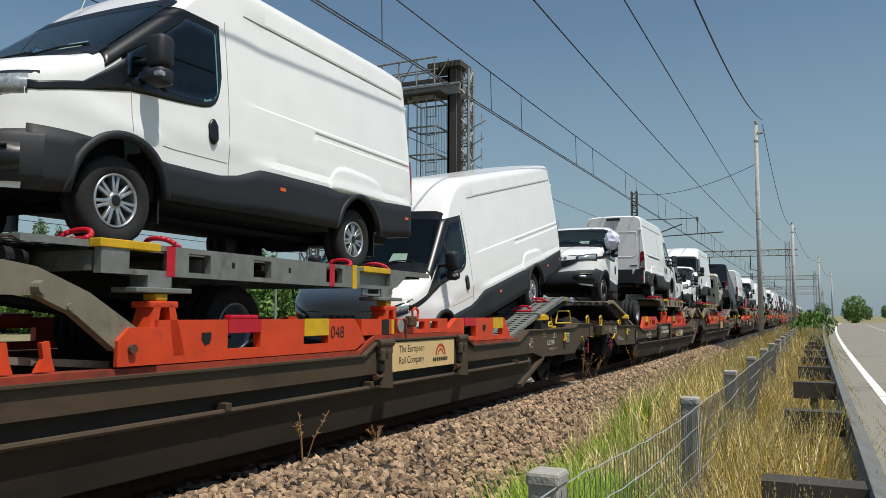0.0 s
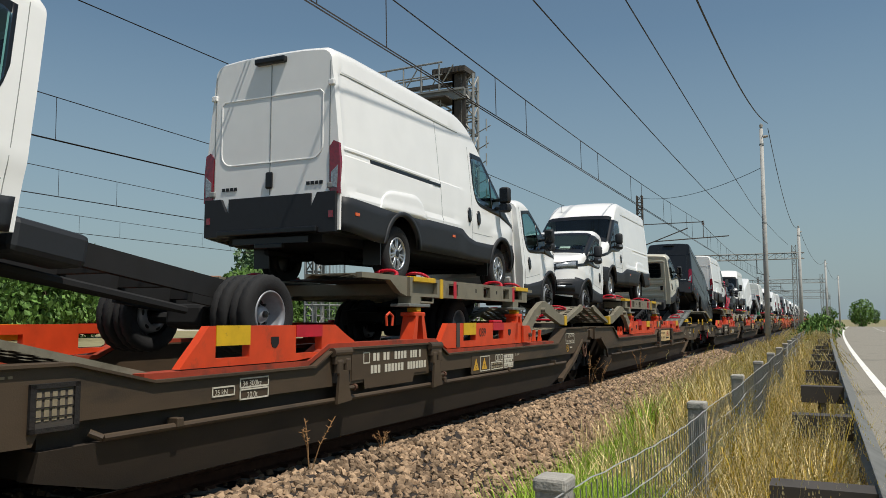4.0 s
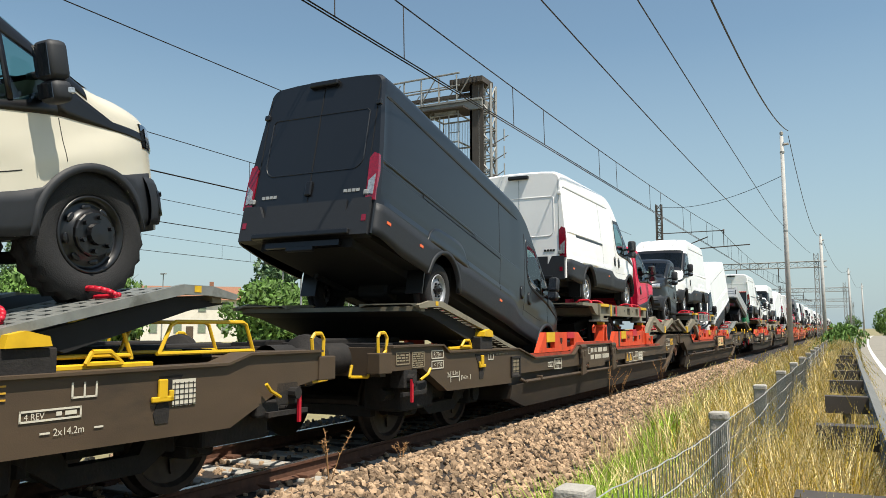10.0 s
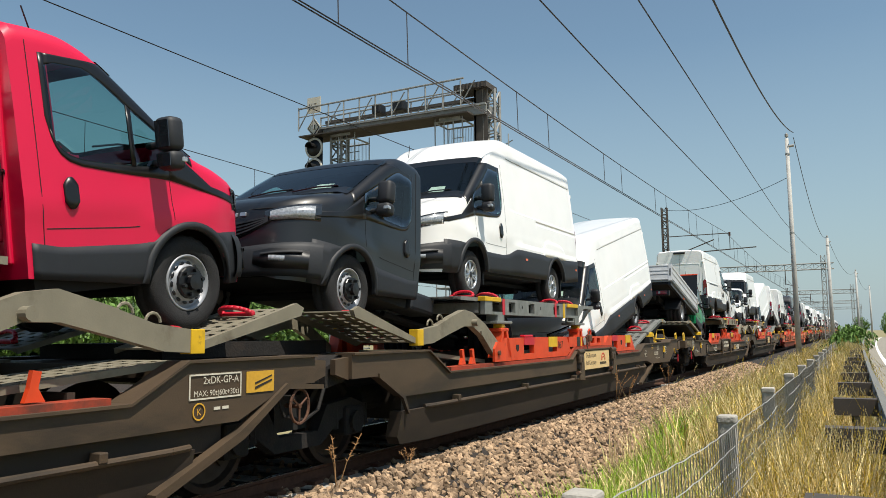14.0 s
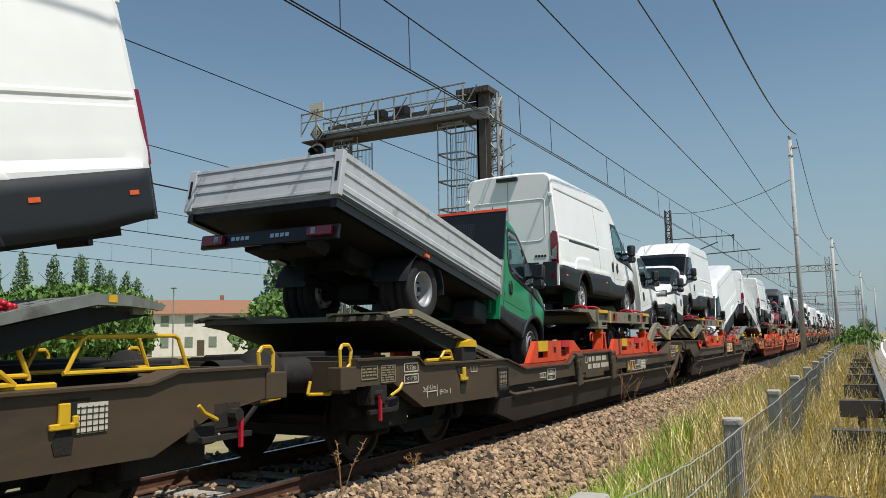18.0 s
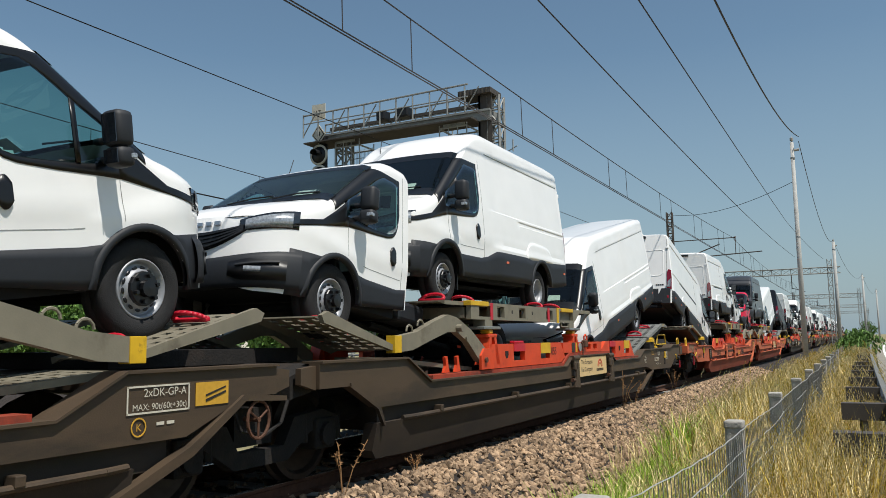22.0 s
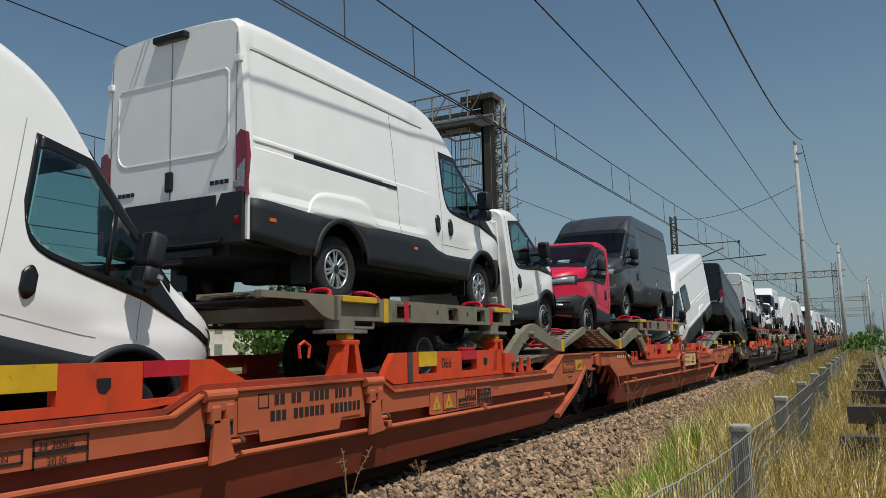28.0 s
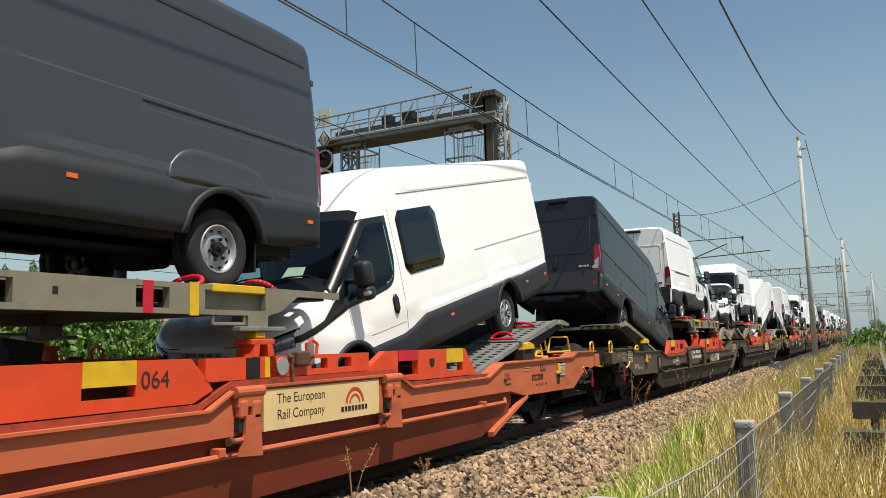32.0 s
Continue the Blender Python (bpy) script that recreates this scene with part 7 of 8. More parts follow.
def portal(y, z, x0, x1, legs, h=0.6):
    p = thing("portal", "grey lattice portal across the tracks", "portal", "portals", Matrix.Translation((0, y, 0)))
    part("girder", lattice(bmesh.new(), (x0, 0, z), (x1, 0, z), 0.5, h, max(8, int((x1 - x0) / 0.9)), 0.04), GANTRY, p)
    for x in legs:
        part("leg", lattice(bmesh.new(), (x, 0, -0.4), (x, 0, z + 1.1), 0.4, 0.4, 14, 0.035), GANTRY, p)
    for x in (TRACK_X, -9.9):
        bm = rod(bmesh.new(), (x, 0, z - h / 2), (x, 0, 6.0), 0.05, 6)
        rod(bm, (x, 0, 6.1), (x + 1.2, 0, 5.7), 0.03, 6)
        part("drop_tube", bm, GANTRY_DARK, p)
    return p


portal(88.0, 7.75, -24, -1.35, (-2.3, -24))
portal(142.0, 7.5, -24, 0.8, (0.2, -24))
portal(196.0, 7.5, -24, 1.6, (1.2, -24))
portal(250.0, 7.5, -24, 2.6, (2.2, -24))


def line(name, pts, r, mat, label, group="wires"):
    ob = wires(name, [pts], mat, None, "", r)
    return tagged(ob, label, "wire", group)


def sag(x0, y0, z0, x1, y1, z1, s, n=24):
    return [(x0 + (x1 - x0) * f, y0 + (y1 - y0) * f, z0 + (z1 - z0) * f - 4 * s * f * (1 - f)) for f in np.linspace(0, 1, n)]


def catenary(cx, spans, drop, zc=5.42, zm=6.55, s=0.35, twin=True, rc=0.013):
    t = thing("catenary_line", "dark contact wire hung from a carrying wire by droppers", "wire", "catenary lines")
    allm, alld = [], []
    for y0, y1 in spans:
        allm.append(sag(cx, y0, zm, cx, y1, zm, s))
        for f in drop:
            y = y0 + (y1 - y0) * f
            zz = zm - 4 * s * f * (1 - f)
            alld.append([(cx, y, zz), (cx + 0.02, y, zc)])
    a, b = spans[0][0], spans[-1][1]
    wires("carrying_wire", allm, WIRE, t, "", rc)
    cl = [[(cx + o, y, zc) for y in np.linspace(a, b, 30)] for o in ((-0.03, 0.03) if twin else (0,))]
    wires("contact_wire", cl, WIRE, t, "", rc)
    wires("dropper", alld, WIRE, t, "", rc * 0.7)
    return t


DROPS = tuple(f + d for f in (0.07, 0.19, 0.31, 0.43, 0.55, 0.67, 0.79, 0.91) for d in (0.0, 0.035))
catenary(TRACK_X + 0.05, [(-8, 44.7), (44.7, 88), (88, 142), (142, 196), (196, 250)], DROPS, zm=6.66, s=0.44)
catenary(-15.7, [(-55, 5), (5, 75), (75, 140)], DROPS)
catenary(-23.0, [(-55, 5), (5, 75), (75, 140)], DROPS)
catenary(-32.0, [(-55, 5), (5, 75), (75, 140)], DROPS)
line("feeder_wire", sag(-5.4, -30, 9.25, -5.4, 88, 9.25, 1.06, 40), 0.018, WIRE, "dark feeder wire above the track")
line("feeder_wire", sag(-3.0, -12, 7.3, -4.1, 60, 9.3, 0.15) + sag(-4.1, 60, 9.3, -2.8, 88, 8.9, 0.2), 0.016, WIRE, "dark feeder wire above the track")
line("pole_wire", sag(-1.47, -20, 8.28, -1.47, 30, 8.28, 2.49, 40), 0.016, WIRE, "sagging dark cable between the poles", "pole wires")
line("pole_wire", sag(-1.48, 30, 8.1, -1.30, 63.5, 8.1, 1.2), 0.014, WIRE, "sagging dark cable between the poles", "pole wires")
line("pole_wire", sag(-1.3, 63.5, 8.1, 0.62, 103, 8.1, 1.3), 0.014, WIRE, "sagging dark cable between the poles", "pole wires")
line("pole_wire", sag(0.62, 103, 8.1, 2.6, 140, 8.1, 1.2), 0.014, WIRE, "sagging dark cable between the poles", "pole wires")
line("span_wire", sag(-1.66, 30, 6.73, -8.95, 44.6, 8.1, 0.42), 0.013, WIRE, "thin stay from the pole to the mast")
line("yard_wire", sag(-10.4, -40, 6.55, -10.4, 44, 6.55, 0.2), 0.012, WIRE, "single dark wire behind the train")


# ---------- signal gantry ----------
def gantry():
    g = thing("signal_gantry", "weathered grey steel signal gantry with railed walkway", "gantry", "", Matrix.Translation((0, 20.9, 0)))
    # right leg: dark open channel and lattice column
    bm = bmesh.new()
    box(bm, -9.52, -9.10, -0.22, -0.16, -0.4, 8.62)
    box(bm, -9.52, -9.46, -0.22, 0.22, -0.4, 8.62)
    part("leg_channel", bm, GANTRY_DARK, g, "dark rusty leg channel")
    bm = bmesh.new()
    lattice(bm, (-9.06, 0, -0.4), (-9.06, 0, 8.45), 0.36, 0.36, 20, 0.045)
    for i in range(20):
        box(bm, -9.25, -8.87, -0.2, -0.185, i * 0.44 - 0.3, i * 0.44 - 0.25)
    part("leg_lattice", bm, GANTRY, g, "tan lattice leg")
    bm = bmesh.new()
    box(bm, -10.1, -9.05, -0.4, 0.4, 8.50, 8.66)
    for k in range(8):
        box(bm, -10.05 + 0.12 * k, -10.0 + 0.12 * k, -0.42, -0.40, 8.50, 8.66)
    part("leg_cap", bm, GANTRY_DARK, g)
    bm = lattice(bmesh.new(), (-14.42, 0, -0.4), (-14.42, 0, 7.9), 0.4, 0.4, 18, 0.05)
    part("left_leg", bm, GANTRY, g, "grey lattice leg")
    # main girder and walkway
    bm = bmesh.new()
    box(bm, -15.3, -9.1, -0.30, 0.30, 7.72, 8.02)
    box(bm, -15.3, -9.1, -0.36, -0.30, 7.98, 8.04)
    part("girder", bm, GANTRY, g, "grey box girder")
    wk = B(-15.5, -9.5, -0.75, 0.2, 7.70, 7.74)
    part("walkway", wk, GANTRY_DARK, g)
    rl = bmesh.new()
    for y in (-0.75, 0.45):
        rod(rl, (-15.5, y, 8.62), (-9.6, y, 8.72), 0.03, 6)
        rod(rl, (-15.5, y, 8.35), (-9.6, y, 8.35), 0.02, 6)
        for i in range(11):
            x = -15.5 + 0.58 * i
            rod(rl, (x, y, 7.9), (x, y, 8.66), 0.025, 5)
            if i % 2 == 0:
                rod(rl, (x, y, 7.95), (x + 0.45, y, 8.6), 0.02, 5)
    part("handrail", rl, GANTRY, g, "grey tubular walkway railing")
    part("cable_tray", B(-15.3, -9.5, 0.42, 0.50, 8.38, 8.48), GANTRY_DARK, g)
    for x, ww in ((-13.0, 0.16), (-12.2, 0.2)):
        bm = bmesh.new()
        box(bm, x - ww, x + ww, -0.1, 0.3, 8.3, 8.62, 0.05)
        part("signal_back", bm, SIGNAL_BLACK, g, "black signal head seen from behind")
    # ladder cages
    for cx, top in ((-10.25, 7.8), (-14.0, 7.7)):
        bm = bmesh.new()
        for i in range(int(top / 0.82)):
            z = top - 0.2 - 0.82 * i
            for a, b in (((-0.45, -0.45), (0.45, -0.45)), ((0.45, -0.45), (0.45, 0.4)), ((-0.45, -0.45), (-0.45, 0.4)), ((-0.45, 0.4), (0.45, 0.4))):
                rod(bm, (cx + a[0], a[1], z), (cx + b[0], b[1], z), 0.028, 5)
        for x, y in ((-0.45, -0.45), (-0.15, -0.45), (0.15, -0.45), (0.45, -0.45), (-0.45, 0.4), (0.45, 0.4)):
            rod(bm, (cx + x, y, 1.0), (cx + x, y, top), 0.02, 5)
        for i in range(24):
            rod(bm, (cx - 0.2, 0.2, 0.8 + 0.28 * i), (cx + 0.2, 0.2, 0.8 + 0.28 * i), 0.014, 5)
        part("ladder_cage", bm, GALV, g, "galvanised ladder cage")
        part("mesh_panel", bars_mesh(cx), GALV, g)
    for x in (-10.2, -14.05):
        part("name_plate", B(x - 0.35, x + 0.35, -0.5, -0.47, 7.62, 7.78), GALV, g)
    bm = bmesh.new()
    for i in range(6):
        rod(bm, (-8.87, 0, 4.2 + 0.5 * i), (-8.45 + 0.06 * (i % 3), -0.2, 4.35 + 0.5 * i), 0.015, 5)
        rod(bm, (-8.46, -0.2, 4.2 + 0.5 * i), (-8.46, -0.2, 4.55 + 0.5 * i), 0.02, 5)
    part("side_bracket", bm, GALV, g)
    return g


def bars_mesh(cx):
    bm = bmesh.new()
    for i in range(18):
        rod(bm, (cx - 0.45 + 0.053 * i, 0.41, 1.0), (cx - 0.45 + 0.053 * i, 0.41, 7.6), 0.006, 4)
    return bm


gantry()
sg = thing("railway_signal", "black two-lamp railway signal with white rims and signs", "signal", "", Matrix.Translation((-15.0, 20.3, 0)))
bm = bmesh.new()
box(bm, -0.10, 0.14, 0.1, 0.3, 5.6, 7.95, 0.02)
part("bracket", bm, SIGNAL_BLACK, sg)
for z in (7.32, 6.66):
    bm = bmesh.new()
    lathe(bm, [(0.0, 0.0), (0.30, 0.0), (0.30, 0.06), (0.0, 0.06)], 28, "y")
    bmesh.ops.translate(bm, vec=(0, 0, z), verts=bm.verts[:])
    d = part("lamp_disc", bm, SIGNAL_BLACK, sg, "round black signal disc with a white rim", True)
    bm = bmesh.new()
    lathe(bm, [(0.27, -0.012), (0.335, -0.012), (0.335, 0.02), (0.27, 0.02), (0.27, -0.012)], 28, "y")
    bmesh.ops.translate(bm, vec=(0, 0, z), verts=bm.verts[:])
    part("rim", bm, WHITE_MARK, d, "", True)
    bm = bmesh.new()
    for i in range(9):
        a0, a1 = math.pi * i / 9, math.pi * (i + 1) / 9
        prism(bm, [(0.13 * math.cos(a0), z + 0.13 * math.sin(a0)), (0.13 * math.cos(a1), z + 0.13 * math.sin(a1)), (0.14 * math.cos(a1), z + 0.14 * math.sin(a1)), (0.14 * math.cos(a0), z + 0.14 * math.sin(a0))], -0.30, 0.0, "y")
    part("hood", bm, SIGNAL_BLACK, d)
part("diamond_sign", prism(bmesh.new(), [(0, 7.66), (0.27, 7.98), (0, 8.32), (-0.27, 7.98)], -0.02, 0.0, "y"), WHITE_MARK, sg, "white diamond sign with black marks")
bm = prism(bmesh.new(), [(0, 7.71), (0.23, 7.98), (0, 8.27), (-0.23, 7.98)], -0.028, -0.021, "y")
part("sign_rim", bm, SIGNAL_BLACK, sg)
part("sign_face", prism(bmesh.new(), [(0, 7.76), (0.19, 7.98), (0, 8.22), (-0.19, 7.98)], -0.036, -0.029, "y"), WHITE_MARK, sg)
bm = bmesh.new()
for k in (-1, 1):
    box(bm, -0.05 + 0.07 * k, -0.03 + 0.09 * k, -0.042, -0.037, 7.92, 8.06)
part("sign_mark", bm, SIGNAL_BLACK, sg)
part("name_sign", B(-0.26, 0.26, -0.02, 0.0, 8.46, 8.98), WHITE_MARK, sg, "white square name sign")
me_t = lettering("H.T.", 0.2, DARK_MARK, sg, Matrix(((1, 0, 0, -0.20), (0, 0, -1, -0.024), (0, 1, 0, 8.64), (0, 0, 0, 1))))


# ---------- trees, bushes, houses beyond the tracks ----------
def crown_mesh(name, n, rx, ry, rz, cz, size, seed, mat, gaps=0.35):
    rnd = random.Random(seed)
    V, Fc = [], []
    while len(Fc) < n:
        a, b, c = rnd.uniform(-1, 1), rnd.uniform(-1, 1), rnd.uniform(-1, 1)
        d = math.sqrt(a * a + b * b + c * c)
        if d > 1 or d < 0.35:
            continue
        bulge = 0.75 + 0.5 * noise.noise(Vector((a * 1.8 + seed, b * 1.8, c * 1.8)))
        if noise.noise(Vector((a * 3 + seed * 2.1, b * 3, c * 3))) < -gaps:
            continue
        p = Vector((a * rx * bulge, b * ry * bulge, cz + c * rz * (0.9 + 0.2 * bulge)))
        e = Euler((rnd.uniform(0, 6.3), rnd.uniform(0, 6.3), 0)).to_matrix()
        s = size * rnd.uniform(0.6, 1.3)
        o = len(V)
        for q in ((-s, 0, 0), (0, -s * 0.55, s * 0.12), (s, 0, 0), (0, s * 0.55, s * 0.12)):
            V.append(tuple(p + e @ Vector(q)))
        Fc.append((o, o + 1, o + 2, o + 3))
    me = bpy.data.meshes.new(name)
    me.from_pydata(V, [], Fc)
    me.materials.append(mat)
    return me


def tree(name, label, crown, h, r, m, kind="tree", trunk_to=None):
    t = thing(name, label, kind, name + "s", m)
    bm = bmesh.new()
    top = trunk_to or h * 0.7
    rod(bm, (0, 0, -0.3), (0, 0, top), r, 8, r * 0.35)
    rnd = random.Random(int(h * 100))
    for k in range(6):
        a = rnd.uniform(0, 6.28)
        z = top * rnd.uniform(0.35, 0.95)
        rod(bm, (0, 0, z), (math.cos(a) * h * 0.16, math.sin(a) * h * 0.16, z + h * 0.16), r * 0.3, 5, r * 0.08)
    part("trunk", bm, BARK, t)
    part("crown", crown, None, t)
    return t


poplar_c = [crown_mesh("crown", 2600, 2.6, 2.6, 10.5, 11.5, 0.34, s, LEAF_DARK, 0.3) for s in (1, 2)]
for k, (az, dist, sc) in enumerate(((53.6, 205, 1.0), (52.0, 205, 1.05), (50.9, 205, 0.95), (50.2, 210, 0.9), (49.2, 205, 0.85), (48.5, 205, 0.8), (55.4, 200, 1.0), (57, 205, 1.0), (47.6, 208, 0.6))):
    a = radians(az)
    m = Matrix.Translation((-dist * math.sin(a), dist * math.cos(a), -0.4)) @ Matrix.Rotation(k * 1.3, 4, "Z") @ Matrix.Diagonal((sc, sc, sc, 1))
    tree("poplar", "tall slim dark green poplar", poplar_c[k % 2], 21, 0.35, m, trunk_to=17)
bush_c = [crown_mesh("crown", 3200, 4.6, 4.6, 3.4, 3.2, 0.30, s, LEAF, 0.25) for s in (5, 6, 7)]
rnd = random.Random(4)
for k in range(22):
    az = radians(37 + 21 * k / 21)
    dist = 74 + rnd.uniform(-7, 9)
    if 39.3 < math.degrees(az) < 49.3:
        continue
    sc = rnd.uniform(0.62, 0.84) * (1.25 if math.degrees(az) < 42 else 1.35)
    m = Matrix.Translation((-dist * math.sin(az), dist * math.cos(az), -0.4)) @ Matrix.Rotation(k * 2.1, 4, "Z") @ Matrix.Diagonal((sc, sc, sc, 1))
    tree("hedge_tree", "dense green leafy tree in a hedge", bush_c[k % 3], 6.5, 0.2, m, trunk_to=4)
for k in range(26):
    az = radians(24 + 38 * k / 25)
    dist = 150 + rnd.uniform(-12, 12)
    sc = rnd.uniform(0.9, 1.3)
    m = Matrix.Translation((-dist * math.sin(az), dist * math.cos(az), -0.4)) @ Matrix.Rotation(k * 1.7, 4, "Z") @ Matrix.Diagonal((sc, sc, sc, 1))
    tree("far_tree", "green leafy tree behind the yard", bush_c[(k + 1) % 3], 6.5, 0.2, m, trunk_to=4)
pine = crown_mesh("crown", 2400, 2.6, 2.6, 4.4, 5.2, 0.3, 21, LEAF_DARK, 0.3)
tree("conifer", "dark green conifer beside the hedge", pine, 9.5, 0.2, pose(-46, 57.5, -0.4), trunk_to=8)
vb = crown_mesh("crown", 1500, 0.75, 1.2, 0.75, 0.6, 0.09, 31, LEAF, 0.2)
for x, y, s in ((-0.65, 24, 0.5), (-0.5, 27, 0.6), (-0.6, 31, 0.75), (-0.45, 36, 0.85), (-0.4, 42, 1.0), (-0.75, 21.0, 0.35), (-0.3, 50, 1.15), (0.0, 58, 1.3)):
    m = Matrix.Translation((x, y, -0.1)) @ Matrix.Rotation(y, 4, "Z") @ Matrix.Diagonal((s, s, s, 1))
    tree("bush", "green bush at the verge", vb, 1.0, 0.03, m, "bush", trunk_to=0.6)
rb = crown_mesh("crown", 1600, 3.0, 3.0, 2.8, 3.2, 0.26, 33, LEAF, 0.25)
for x, y, s in ((6.4, 158, 0.85), (16, 300, 0.8), (24, 330, 0.9), (34, 330, 1.0), (44, 340, 0.9), (10, 300, 0.8), (56, 340, 1.0), (2.0, 260, 0.9)):
    m = Matrix.Translation((x, y, -0.4)) @ Matrix.Rotation(y, 4, "Z") @ Matrix.Diagonal((s, s, s, 1))
    tree("roadside_tree", "green tree beyond the bend of the road", rb, 5.5, 0.2, m, trunk_to=4)


def house(x, y, w, d, h, ridge, rot, label):
    b = thing("house", label, "house", "houses", Matrix.Translation((x, y, -0.4)) @ Matrix.Rotation(rot, 4, "Z"))
    part("wall", B(-w / 2, w / 2, -d / 2, d / 2, 0, h), HOUSE_WALL, b, "pale plastered walls")
    rf = prism(bmesh.new(), [(-d / 2 - 0.6, h - 0.05), (d / 2 + 0.6, h - 0.05), (0.3, ridge), (-0.3, ridge)], -w / 2 - 0.6, w / 2 + 0.6)
    roof = part("roof", rf, ROOF, b, "low tiled roof")
    for i in range(4):
        for z in (1.2, 4.2):
            if z + 1.5 > h:
                continue
            x0 = -w / 2 + w * (i + 0.5) / 4
            fr = part("window", B(x0 - 0.55, x0 + 0.55, -d / 2 - 0.04, -d / 2 + 0.02, z, z + 1.5), GANTRY, b)
            part("pane", B(x0 - 0.45, x0 + 0.45, -d / 2 - 0.06, -d / 2 - 0.045, z + 0.1, z + 1.4), SHUTTER, fr)
    part("door", B(-0.5, 0.5, -d / 2 - 0.05, -d / 2 + 0.02, 0, 2.2), BARK, b)
    part("chimney", B(w * 0.2, w * 0.2 + 0.6, -0.3, 0.3, ridge - 0.8, ridge + 0.7), ROOF, roof)
    return b


house(-86, 88, 13, 9, 6.0, 8.1, radians(44), "two-storey pale plastered house with a brown tiled roof")
house(-108, 66, 16, 9, 3.4, 5.8, radians(58), "low pale house with a brown tiled roof behind the hedge")


def street_lamp(x, y, h):
    p = thing("street_lamp", "slim grey street lamp beyond the tracks", "street lamp", "street lamps", Matrix.Translation((x, y, -0.4)))
    part("pole", rod(bmesh.new(), (0, 0, 0), (0, 0, h), 0.08, 8, 0.05), GALV, p)
    part("head", B(-0.35, 0.35, -0.12, 0.12, h, h + 0.14, 0.04), GALV, p)


street_lamp(-62.5, 60, 7.4)
street_lamp(-44, 56, 7.2)
street_lamp(-30, 40, 6.8)


# ---------- the train ----------
TRAIN = []          # (thing, place along the train, x, z, pose turned about its own base)
TURNED = Matrix.Rotation(math.pi, 4, "Z")


def aboard(ob, start, m):
    TRAIN.append((ob, start, m))
    ob.matrix_basis = Matrix.Translation((TRACK_X, start - RUN[0][1], 0)) @ m
    return ob


def seat(front, z_front, rear, z_rear, nose_left, fw):
    """The pose of a vehicle whose front and rear wheels touch down at these places of its wagon."""
    slope = math.atan2(z_rear - z_front, abs(rear - front))       # rear higher than nose: positive
    tilt = Matrix.Rotation(slope, 4, "X")
    base = Matrix.Translation((0, -fw, 0))                       # front axle over the origin
    if nose_left:
        return Matrix.Translation((0, front, z_front)) @ tilt @ base
    return Matrix.Translation((0, front, z_front)) @ TURNED @ tilt @ base


SLOT = {  # front-wheel and rear-wheel contact: place, height
    1: (7.05, 0.54, 3.05, 1.47), 2: (13.19, 1.83, 9.67, 1.83), 3: (15.75, 1.42, 11.45, 0.86),
    4: (18.40, 1.40, 22.70, 0.82), 5: (21.01, 1.86, 24.53, 1.86), 6: (27.15, 0.54, 31.15, 1.47)}
SPECIAL = {(4, 4): (18.24, 1.42, 22.54, 0.84, True), (2, 4): (18.06, 1.47, 22.36, 0.87, True), (3, 5): (21.01, 1.82, 24.53, 1.82, True), (2, 1): (6.88, 0.57, 2.78, 1.53, False), (3, 3): (15.97, 1.40, 11.67, 0.84, False), (4, 3): (15.85, 1.41, 11.55, 0.85, False), (0, 4): (18.12, 1.40, 22.42, 0.82, True), (1, 2): (12.95, 1.83, 9.43, 1.83, False), (4, 5): (21.40, 1.86, 24.92, 1.86, True), (2, 5): (21.28, 1.86, 24.80, 1.86, True), (1, 1): (2.50, 1.61, 6.76, 1.01, True), (1, 6): (31.46, 1.58, 27.62, 0.76, False), (3, 1): (6.74, 0.84, 2.93, 1.62, False), (3, 2): (13.19, 1.79, 9.67, 1.79, False), (3, 6): (27.18, 0.55, 31.28, 1.46, True)}


def slot_pose(k, wb, fw, left=None):
    f, zf, r, zr = SLOT[k]
    if left is None:
        left = k > 3
    if left != (k > 3):            # nose at the high end instead
        f, zf, r, zr = r, zr, f, zf
    d = (r - f) / abs(r - f)
    if k in (1, 6):                # the high pair of wheels stays put
        if (zf > zr):
            r = f + d * wb
        else:
            f = r - d * wb
    else:
        r = f + d * wb
    return seat(f, zf, r, zr, left, fw)


AWAY = [  # how far each vehicle stands from its usual place, wagon by wagon
    (0.30, 0.30, 0.30, 0.30, 0.30, 0.40), (0.26, 0.25, 0.13, 0.18, 0.06, 0.09), (-0.02, 0.08, 0.07, 0.04, 0.02, 0.08),
    (-0.08, -0.05, -0.08, -0.13, -0.13, -0.08), (-0.28, 0.13, 0.12, 0.06, -0.07, -0.02), (0.12, 0.12, 0.12, 0.12, 0.12, 0.12)]


CACHE = {}


def spawn(key, make, start, m):
    """The first of a kind is built, the others are copies that share its meshes."""
    if key in CACHE:
        ob = copy_thing(CACHE[key], Matrix.Identity(4))
    else:
        ob = CACHE[key] = make()
    return aboard(ob, start, m)


NEAR = 6          # wagons from here on never come near: their small parts are joined by material


